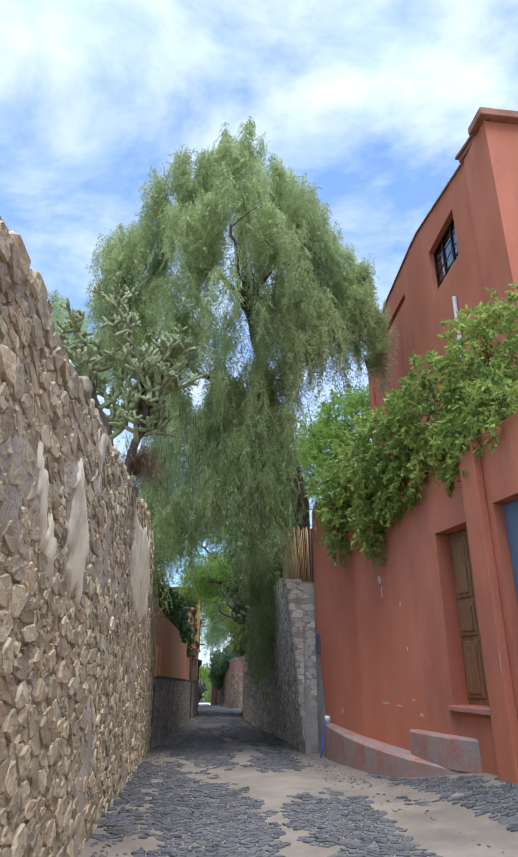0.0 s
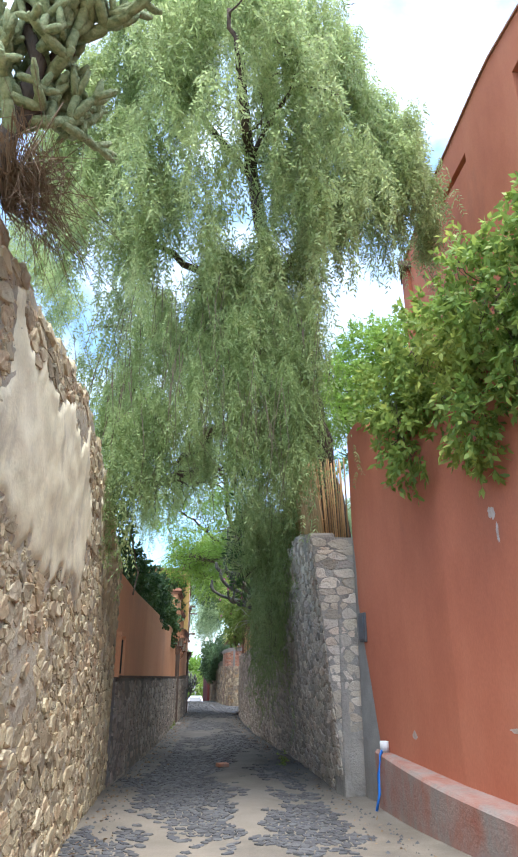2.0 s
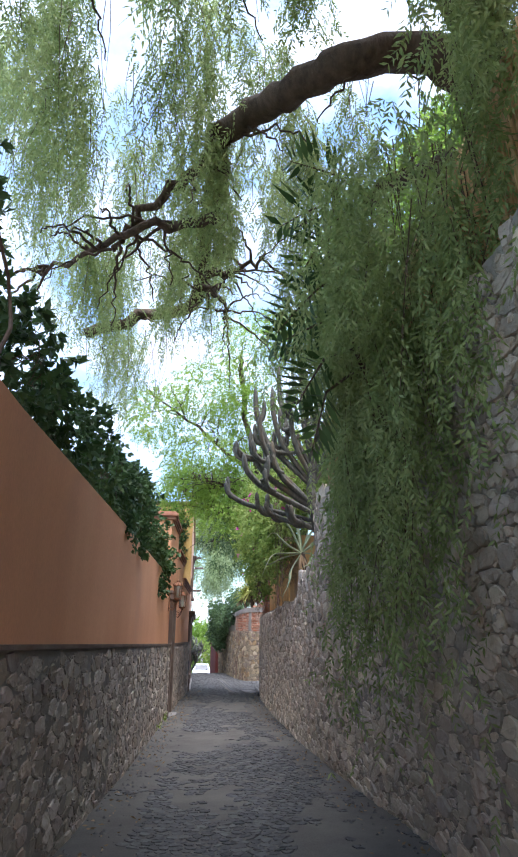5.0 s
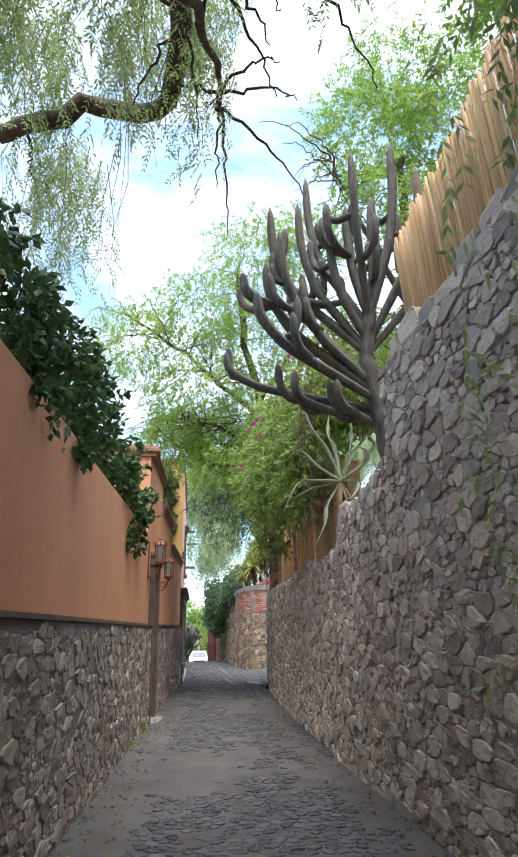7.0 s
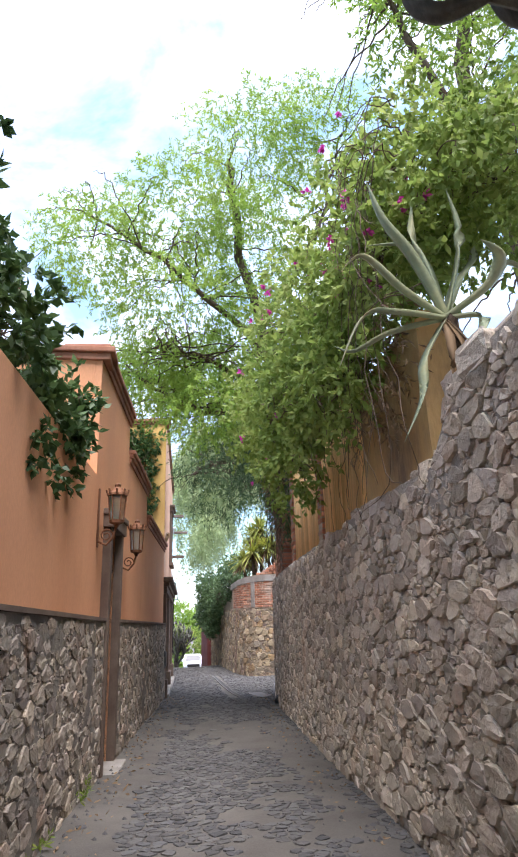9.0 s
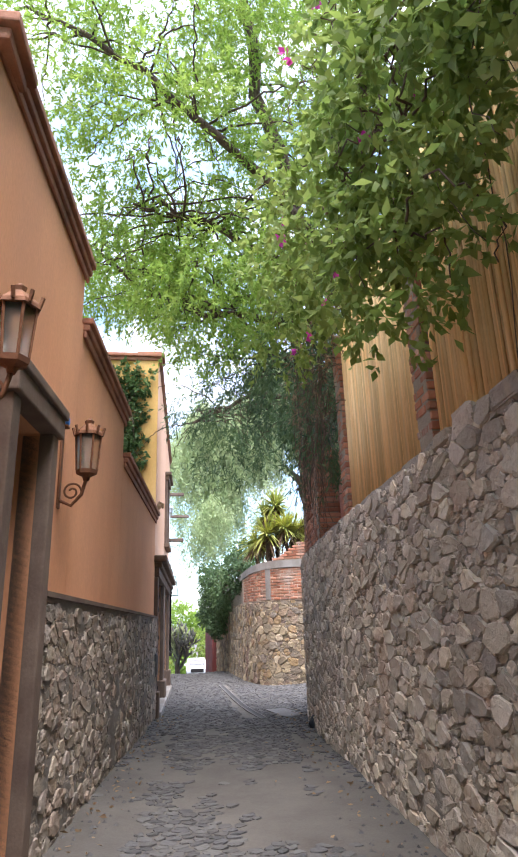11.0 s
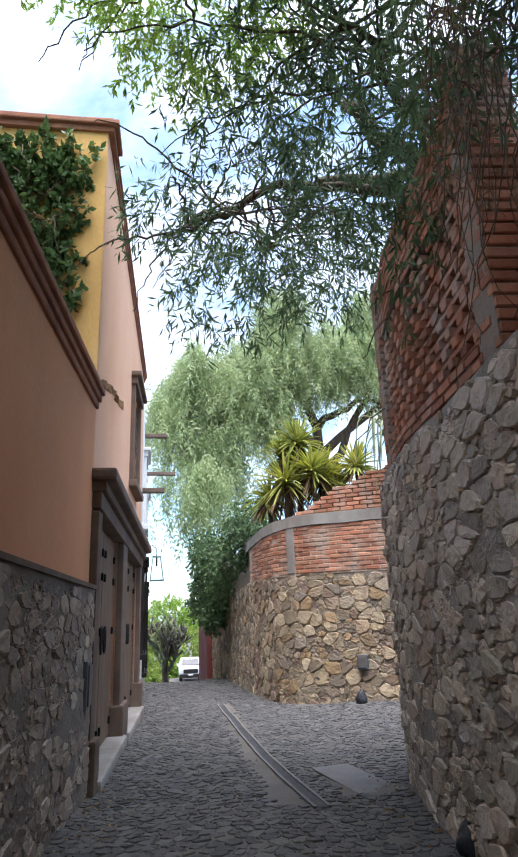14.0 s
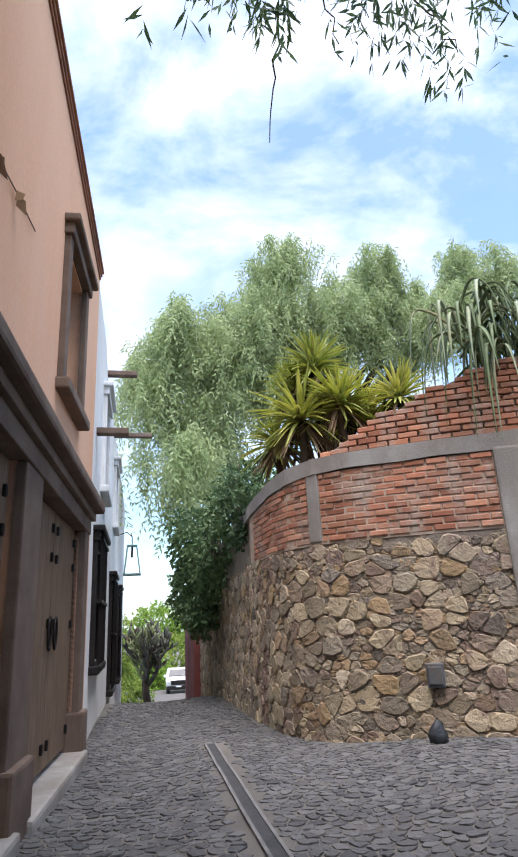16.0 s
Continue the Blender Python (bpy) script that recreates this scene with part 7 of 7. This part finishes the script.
# fallen leaves and pebbles along the wall feet
rs = np.random.RandomState(3)
V, F = [], []
for _ in range(1500):
    y = rs.uniform(5, 37)
    if rs.rand() < 0.5:
        x = float(np.interp(y, [5, 10, 15.2, 17, 21.5, 27.3, 35.8], [-0.8, -0.7, -0.6, -0.42, 0.0, 0.38, 0.98])) + 0.09 + abs(rs.normal()) * 0.22
    else:
        x = float(np.interp(y, [9, 13, 15, 18, 22, 25.5, 28.6, 32, 35.5], [2.85, 2.85, 2.76, 2.8, 2.8, 2.87, 3.0, 3.2, 3.6])) - 0.08 - abs(rs.normal()) * 0.28
    if y < 9 and x > 1:
        continue
    r = rs.uniform(0.006, 0.028)
    z = ground_z(x, y)
    n0 = len(V)
    a0 = rs.uniform(0, 6.28)
    V += [(x + r * math.cos(a0 + k * 1.2566) * rs.uniform(0.7, 1.3), y + r * math.sin(a0 + k * 1.2566) * rs.uniform(0.7, 1.3), z - 0.002) for k in range(5)] + [(x, y, z + r * 0.8)]
    F += [(n0 + k, n0 + (k + 1) % 5, n0 + 5) for k in range(5)]
tagged(part("pebbles", (V, F), M["cobble"]), "scattered pebbles and rubble along the wall feet", "pebbles", kind="stuff")
n = 900
yy = rs.uniform(5, 36, n)
xl = np.interp(yy, [5, 10, 15.2, 17, 21.5, 27.3, 35.8], [-0.8, -0.7, -0.6, -0.42, 0.0, 0.38, 0.98]) + 0.12 + np.abs(rs.normal(size=n)) * 0.2
xr = np.interp(yy, [9, 13, 15, 18, 22, 25.5, 28.6, 32, 35.5], [2.85, 2.85, 2.76, 2.8, 2.8, 2.87, 3.0, 3.2, 3.6]) - 0.1 - np.abs(rs.normal(size=n)) * 0.25
xx = np.where(rs.rand(n) < 0.6, xl, xr)
P = np.array([(x, y, ground_z(x, y) + 0.008) for x, y in zip(xx, yy)])
litter = leaf_mesh("fallen_leaves", P, np.c_[rs.normal(size=(n, 2)), np.abs(rs.normal(size=n)) * 0.2], rs.uniform(0.03, 0.07, n), 0.02, L_DRY, None)
tagged(litter, "dry fallen leaves along the edges of the street", "leaves", kind="stuff")
# weeds at the wall feet
weeds = [((0.42, 27.0, gz(27) + 0.05), (0.08, 0.3, 0.08), 20), ((0.30, 25.6, gz(25.6) + 0.05), (0.08, 0.4, 0.06), 16), ((2.45, 17.4, gz(17.4) + 0.06), (0.08, 0.5, 0.1), 18)]
p, d = sprays(weeds, 0.05, 8, 0.08, -0.3)
tagged(leaf_mesh("weeds", p, d, 0.06, 0.014, L_MID, None), "small weeds at the foot of the walls", "weeds", kind="stuff")

# hollow tree guard, vertical window slot on the garden wall
slot = thing("wall_opening", "narrow dark window opening with plastered frame", "window", (0, 0, 0))
# near-black block on the wall face, painted as a shaded opening
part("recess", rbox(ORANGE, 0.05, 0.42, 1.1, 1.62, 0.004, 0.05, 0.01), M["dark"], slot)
part("frame", join(rbox(ORANGE, 0.0, 0.048, 1.06, 1.67, 0.004, 0.09, 0.01), rbox(ORANGE, 0.422, 0.47, 1.06, 1.67, 0.004, 0.09, 0.01), rbox(ORANGE, 0.0, 0.47, 1.672, 1.73, 0.004, 0.09, 0.01)), M["orange"], slot)

# ---- parked pickup far down the lane ----


def pickup(x, y):
    t = thing("pickup_truck", "white pickup truck parked facing the lane", "car")
    z = gz(y) - 0.05
    W_ = 0.95
    prof = [(0.0, 0.45), (0.0, 0.95), (0.12, 1.08), (1.15, 1.16), (1.75, 1.72), (3.0, 1.76), (3.35, 1.2), (5.2, 1.18), (5.2, 0.45)]
    V, F, n = [], [], len(prof)
    for sx in (-1, 1):
        for a, h in prof:
            V.append((x + sx * (W_ if h < 1.3 else W_ - 0.14), y + a, z + h))
    F = [tuple(range(n))[::-1], tuple(range(n, 2 * n))] + [(i, (i + 1) % n, n + (i + 1) % n, n + i) for i in range(n)]
    bm = bmesh.new()
    vs = [bm.verts.new(v) for v in V]
    for f in F:
        bm.faces.new([vs[i] for i in f])
    bmesh.ops.recalc_face_normals(bm, faces=bm.faces)
    bmesh.ops.bevel(bm, geom=list(bm.edges), offset=0.06, segments=3, affect="EDGES")
    smooth(part("body", bm, M["carwhite"], t))
    bm = bmesh.new()
    q = [bm.verts.new(v) for v in ((x - 0.74, y + 1.14, z + 1.24), (x + 0.74, y + 1.14, z + 1.24), (x + 0.66, y + 1.60, z + 1.68), (x - 0.66, y + 1.60, z + 1.68))]
    q2 = [bm.verts.new((v.co.x, v.co.y + 0.02, v.co.z - 0.05)) for v in q]
    bm.faces.new(q)
    bm.faces.new(q2[::-1])
    for i in range(4):
        bm.faces.new((q[i], q2[i], q2[(i + 1) % 4], q[(i + 1) % 4]))
    part("windscreen", bm, M["carglass"], t)
    part("grille", bx(x - 0.6, x + 0.6, y - 0.05, y + 0.02, z + 0.66, z + 0.98, 0.02), M["iron"], t)
    part("bumper", bx(x - 0.92, x + 0.92, y - 0.12, y + 0.05, z + 0.3, z + 0.6, 0.04), M["iron"], t)
    part("number_plate", bx(x - 0.2, x + 0.2, y - 0.14, y - 0.122, z + 0.5, z + 0.6, 0.004), M["white"], t)
    for s in (-1, 1):
        part("headlight", bx(x + s * 0.74 - 0.15, x + s * 0.74 + 0.15, y - 0.02, y + 0.04, z + 0.80, z + 0.96, 0.025), M["lampglass"], t)
        part("mirror", bx(x + s * 1.05 - 0.1, x + s * 1.05 + 0.1, y + 1.35, y + 1.5, z + 1.15, z + 1.35, 0.03), M["carwhite"], t)
        for a in (0.85, 4.2):
            ring = [(x + s * 0.8, y + a + 0.34 * math.cos(k), z + 0.4 + 0.34 * math.sin(k)) for k in np.linspace(0, 2 * math.pi, 20)]
            w = smooth(part("wheel", tube([(x + s * 0.72, y + a, z + 0.4), (x + s * 0.95, y + a, z + 0.4)], 0.22, 16), M["meter"], t))
            smooth(part("tyre", tube(ring, 0.13, 10, False), M["tyre"], w))


M["carwhite"] = mat("white_car_paint", [(0.72, 0.73, 0.74), (0.78, 0.79, 0.80)], 2, 0.3, 0.0, clear=0.6)
M["carglass"] = mat("dark_windscreen", [(0.02, 0.025, 0.03), (0.04, 0.045, 0.05)], 2, 0.08, 0.0)
M["lampglass"] = mat("headlight_lens", [(0.5, 0.52, 0.54), (0.65, 0.66, 0.68)], 4, 0.15, 0.0)
M["tyre"] = mat("black_rubber", [(0.02, 0.02, 0.02), (0.035, 0.034, 0.033)], 8, 0.85, 0.2)
pickup(3.33, 84.4)

# far greenery closing the lane
for x, y, z, r, n, s in ((-1.5, 66, -0.5, 2.4, 520, 0.16), (0.4, 94, -3.6, 2.6, 620, 0.2), (6.6, 72, 0.6, 2.8, 620, 0.16), (8, 66, 1.0, 3.2, 520, 0.16), (3.8, 97, -2.9, 3.4, 720, 0.22), (1.6, 104, 0.2, 3.4, 620, 0.24), (-0.4, 76, -3.4, 1.6, 360, 0.14)):
    t = thing("shrub", "distant green shrubs closing the lane", "shrub", group="far shrubs")
    smooth(part("stem", limb([(x, y, gz(y) - 0.1), (x + 0.1, y, z - 0.5), (x, y, z + 0.5)], 0.12, 0.05, 8), M["bark"], t))
    p, d = sprays([((x, y, z), (r, r * 0.7, r * 0.75), n), ((x + r * 0.6, y - 0.5, z - 0.8), (r * 0.6, r * 0.5, r * 0.5), n // 2)], s, 14, 0.4, 0.1)
    leaf_mesh("foliage", p, d, s * 1.1, s * 0.5, L_LIME if x in (0.4, 1.6) else L_MID, t)


# lantern on the end pier of the lattice wall


def pier_lantern(x, y, z, k=1.25):
    t = thing("pier_lantern", "dark iron box lantern fixed to the brick pier", "lantern")

    def box4(levels):
        V, F = [], []
        for r, dz in levels:
            V += [(x + k * r * sx, y + k * r * sy, z + k * dz) for sx, sy in ((-1, -1), (1, -1), (1, 1), (-1, 1))]
        for i in range(len(levels) - 1):
            F += [(i * 4 + k, i * 4 + (k + 1) % 4, i * 4 + 4 + (k + 1) % 4, i * 4 + 4 + k) for k in range(4)]
        return V, F + [(3, 2, 1, 0), tuple(len(V) - 4 + k for k in range(4))]
    part("roof", box4([(0.135, 0.10), (0.135, 0.115), (0.05, 0.165), (0.05, 0.185)]), M["iron"], t)
    part("pane", box4([(0.062, -0.13), (0.105, 0.098)]), M["frost"], t)
    part("base", box4([(0.06, -0.17), (0.085, -0.155), (0.085, -0.132)]), M["iron"], t)
    for sx, sy in ((-1, -1), (1, -1), (1, 1), (-1, 1)):
        part("bar", tube([(x + k * 0.068 * sx, y + k * 0.068 * sy, z - k * 0.132), (x + k * 0.112 * sx, y + k * 0.112 * sy, z + k * 0.1)], 0.011, 5), M["iron"], t)
    smooth(part("bracket", tube([(x + 0.02, y - 0.3, z + 0.05), (x + 0.02, y - 0.15, z + k * 0.2), (x, y, z + k * 0.18)], 0.014, 6), M["iron"], t))


pier_lantern(3.97, 35.62, 2.12)

# ---- stones, bricks and cobbles, piece by piece ----


def two_layers(run, u0, u1, z0, z1, size, proud, parent, key, seed, near, keep=None, lift=0.0, squash=1.8, gap=0.25):
    """Large stones, with small chips packed between them."""
    rng = random.Random(seed * 7)
    rubble(run, u0, u1, z0, z1, size, 0.009, proud, parent, M[key + "_o"], M[key + "_i"], seed, near, squash,
           keep=lambda u, z: (keep is None or keep(u, z)) and rng.random() > gap, lift=lift)
    rubble(run, u0, u1, z0, z1, size * 0.5, 0.006, proud * 0.8, parent, M[key + "_o"], M[key + "_i"], seed + 100, (0, 0), 1.5, keep=keep, lift=lift - 0.006)


two_layers(OLD, U_OLD, OLD.len, lambda u: gz(OLD.y(u)) - 0.05, old_top, 0.16, 0.029, wall_old, "old", 11, (3.0, 5.6), keep=lambda u, z: old_plaster(u, z) < 0.05, lift=0.013, squash=1.7, gap=0.28)
PL = OLD.u_at(1.0)


def plaster_skin(u, z):
    n = old_plaster(u, z)
    return -0.02 if n < 0.02 else old_skin(u, z) + 0.006


smooth(part("plaster", skin(OLD, PL, OLD.len - 0.1, lambda u: gz(OLD.y(u)) + 0.3, lambda u: old_top(u) - 0.06, plaster_skin, 0.045), M["plaster_old"], wall_old, "peeling beige lime plaster"))
two_layers(ORANGE, 0.02, ORANGE.len, lambda u: gz(ORANGE.y(u)) - 0.05, lambda u: dado_z(ORANGE.y(u)) - 0.01, 0.148, 0.022, wall_orange, "grey", 12, (20, 24.5), lift=0.055, squash=1.8)
for a, b, sd in ((0, D1[0] - 0.14, 13), (D1[1] + 0.14, HOUSE1.len, 14)):
    two_layers(HOUSE1, a, b, lambda u: gz(HOUSE1.y(u)) - 0.05, lambda u: dado_z(HOUSE1.y(u)) - 0.01, 0.148, 0.022, house_orange, "grey", sd, (30, 35), lift=0.055, squash=1.8)
two_layers(STONE, 0.0, STONE.len, lambda u: gz(STONE.y(u)) - 0.05, lambda u: stone_top(u) - 0.005, 0.162, 0.034, wall_stone, "pale", 15, (21.4, 23.6), lift=0.012, squash=1.8)
rubble(END, 0.0, END.len, lambda u: gz(14) - 0.05, lambda u: 3.1, 0.15, 0.004, 0.018, wall_stone, M["pale_o"], M["pale_i"], 19, (14, 15), 1.5, lift=0.008)
rubble(CORNER, 0.0, 4.0, lambda u: -1.1, lambda u: 1.42, 0.2, 0.011, 0.045, wall_corner, M["grey_o"], M["grey_i"], 16, (0, 0), 1.3)
two_layers(CURVE, UC(38.8), CURVE.len, lambda u: gz(CURVE.y(u)) - 0.05, lambda u: 0.93, 0.2, 0.03, wall_curve, "warm", 17, (39.3, 41.2), squash=1.2, gap=0.22, lift=0.006)
# coping stones along the old wall's broken top
rng_c = random.Random(31)
u = U_OLD
while u < OLD.len - 0.2:
    w = rng_c.uniform(0.1, 0.26)
    z = old_top(u + w / 2)
    bm = rbox(OLD, u, u + w * 0.94, z - 0.08, z + rng_c.uniform(0.0, 0.08), -0.3, rng_c.uniform(-0.02, 0.05), 0.03)
    for v in bm.verts:
        v.co += Vector((rng_c.uniform(-1, 1), rng_c.uniform(-1, 1), rng_c.uniform(-1, 1))) * 0.014
    part("cap_stone", bm, M["old_o"], wall_old)
    u += w
u = 0.0
while u < US(28):
    w = rng_c.uniform(0.16, 0.38)
    z = stone_top(u + w / 2)
    bm = rbox(STONE, u, u + w * 0.94, z - 0.1, z + rng_c.uniform(0.01, 0.09), -0.35, rng_c.uniform(-0.01, 0.05), 0.03)
    for v in bm.verts:
        v.co += Vector((rng_c.uniform(-1, 1), rng_c.uniform(-1, 1), rng_c.uniform(-1, 1))) * 0.014
    part("cap_stone", bm, M["pale_o"], wall_stone)
    u += w


def brick_rows(run, u0, u1, z0, z1, parent, seed, h=0.03, bw=0.215, bh=0.056, joint=0.015, keep=None, name="brick", back=-0.06):
    rng = random.Random(seed)
    row, z, rest = 0, z0, []
    while z + bh < (z1 if not callable(z1) else 99):
        u = u0 - (bw / 2 if row % 2 else 0)
        while u < u1 - 0.03:
            a, b = max(u, u0), min(u + bw * rng.uniform(0.94, 1.02), u1)
            if b - a > 0.04 and (not callable(z1) or z + bh < z1(a)) and (keep is None or keep((a + b) / 2, z, row)):
                bm = rbox(run, a, b, z + rng.uniform(-0.003, 0.003), z + bh + rng.uniform(-0.003, 0.003), back, h + rng.uniform(-0.008, 0.008), 0)
                bmesh.ops.bevel(bm, geom=list(bm.edges), offset=0.006, segments=1, affect="EDGES")
                part(name, bm, M["brick_o"], parent)
            u += bw + joint
        z += bh + joint
        row += 1
        if callable(z1) and z > 4:
            break


for a, b, sd in ((UK + 0.16, UL - 0.09, 41), (UL + 0.09, UC(42.3), 42), (UC(39.0), UK - 0.16, 43)):
    brick_rows(CURVE, a, b, 0.95, lambda u: curve_top(u) - 0.2, wall_curve, sd)


def ragged(u):
    """The broken top of the courses behind the concrete band."""
    return float(np.interp(CURVE.y(u), [39.1, 39.5, 39.8, 40.1, 40.5], [2.95, 2.75, 2.5, 2.25, 1.96]))


UA, UB = UC(39.1), UC(40.5)
part("upper_core", slab(CURVE, UA, UB, lambda u: curve_top(u), lambda u: ragged(u) - 0.03, -0.5, -0.13), M["mortar_warm"], wall_curve)
UPC = Run([CURVE.at(uu, 0, -0.12)[:2] for uu in np.linspace(UA, UB, 16)], -1)
brick_rows(UPC, 0, UPC.len, 1.95, lambda u: ragged(UA + u * (UB - UA) / UPC.len), wall_curve, 44)

# brick lattice and piers at the end of the stone wall
lattice = thing("brick_lattice", "pierced red brick lattice wall with brick piers", "wall")
LZ = 1.47
for y0, y1, top in ((32.78, 33.05, 3.5), (35.2, 35.46, 3.35), (30.78, 31.08, 3.6), (28.3, 28.58, 3.8)):
    pier = part("pier", slab(STONE, US(y0) + 0.02, US(y1) - 0.02, LZ - 0.05, top, -0.33, -0.053), M["mortar_warm"], lattice)
    brick_rows(STONE, US(y0), US(y1), LZ, top, pier, int(y0), h=-0.05, bw=0.13, back=-0.36)
part("border", slab(STONE, US(33.06), US(35.19), LZ - 0.05, LZ + 0.2, -0.3, -0.09), M["mortar_warm"], lattice)
brick_rows(STONE, US(33.06), US(35.19), LZ, LZ + 0.2, lattice, 51, h=-0.06)
part("border", slab(STONE, US(33.06), US(35.19), 2.72, 3.3, -0.3, -0.09), M["mortar_warm"], lattice)
brick_rows(STONE, US(33.06), US(35.19), 2.72, 3.3, lattice, 52, h=-0.06)
rng_l = random.Random(61)
z, row = LZ + 0.205, 0
while z < 2.66:
    part("thin_course", rbox(STONE, US(33.06), US(35.18), z, z + 0.034, -0.2, -0.078, 0.004), M["brick_o"], lattice)
    u = US(33.06) + (0.1 if row % 2 else 0.0)
    while u < US(35.1):
        bm = rbox(STONE, u, min(u + rng_l.uniform(0.08, 0.095), US(35.18)), z + 0.035, z + 0.101, -0.2, -0.075 + rng_l.uniform(-0.008, 0.004), 0)
        bmesh.ops.bevel(bm, geom=list(bm.edges), offset=0.006, segments=1, affect="EDGES")
        part("brick", bm, M["brick_o"], lattice)
        u += 0.2
    z += 0.102
    row += 1
# added dark sheet: its colour stands in for garden shade behind the holes
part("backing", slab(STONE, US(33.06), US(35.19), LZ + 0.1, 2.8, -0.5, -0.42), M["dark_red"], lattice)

# cobbles
rng_g = random.Random(71)
nearest, rest = 0, []


LANE_X0, LANE_Y0 = -1.0, 4.2


def lane_edges(y):
    xl = float(np.interp(y, [5, 10, 15.2, 17, 21.5, 27.3, 35.8, 47], [-0.75, -0.66, -0.55, -0.34, 0.08, 0.46, 1.05, 1.2]))
    xr = float(np.interp(y, [5, 8, 9.6, 11.6, 13, 15, 18, 22, 25.5, 28.6, 32, 35.4, 36.6, 38.6, 39.4, 40.4, 42, 47], [4.3, 3.9, 3.2, 2.9, 2.9, 2.8, 2.8, 2.8, 2.85, 2.95, 3.2, 3.55, 7.4, 7.4, 5.6, 3.7, 3.25, 2.9]))
    return xl, xr


def paved(u, v):
    x, y = LANE_X0 + u, LANE_Y0 + v
    xl, xr = lane_edges(y)
    if not xl < x < xr or (abs(x - 2.56) < 0.12 and 35 < y < 41) or (3.0 < x < 3.44 and 35.25 < y < 36.35):
        return False
    dusty = noise.noise((x * 0.9, y * 0.35, 8)) + 0.6 * noise.noise((x * 3, y * 2, 5)) + 0.4 * noise.noise((x * 7, y * 6, 2))
    track = 0.28 - 0.75 * math.exp(-((x - 0.85 - 0.03 * y) / 0.2) ** 2) - 0.9 * max(0, min(1, (x - 2.0) / 0.5)) * (x < 3.1)
    bare = track if y < 14 else 0.1 if y < 31 else 0.16 * (y - 31) if y < 36 else 0.9
    edge = min(x - xl, xr - x)
    return dusty < bare - (0.45 if edge < 0.45 and y < 34 and x < 3 else 0)


for poly in cells(8.4, 43.0, 0.096, rng_g, 1.2, paved, 0.36):
    cx, cy = LANE_X0 + sum(p[0] for p in poly) / len(poly), LANE_Y0 + sum(p[1] for p in poly) / len(poly)
    c = stone_mesh(poly, rng_g.uniform(0.004, 0.011), rng_g.uniform(0.003, 0.014 if cy < 15 else 0.009), rng_g, lambda u, v, h: (LANE_X0 + u, LANE_Y0 + v, ground_z(LANE_X0 + u, LANE_Y0 + v) + h))
    if not c:
        continue
    if 36.0 < cy < 39.2 and 1.3 < cx < 3.2 and nearest < 290:
        nearest += 1
        part("cobble", c, M["cobble_o"], GROUND)
    else:
        rest.append(c)
tagged(part("cobbles", merge_fast(rest), M["cobble"], GROUND), kind="stuff")
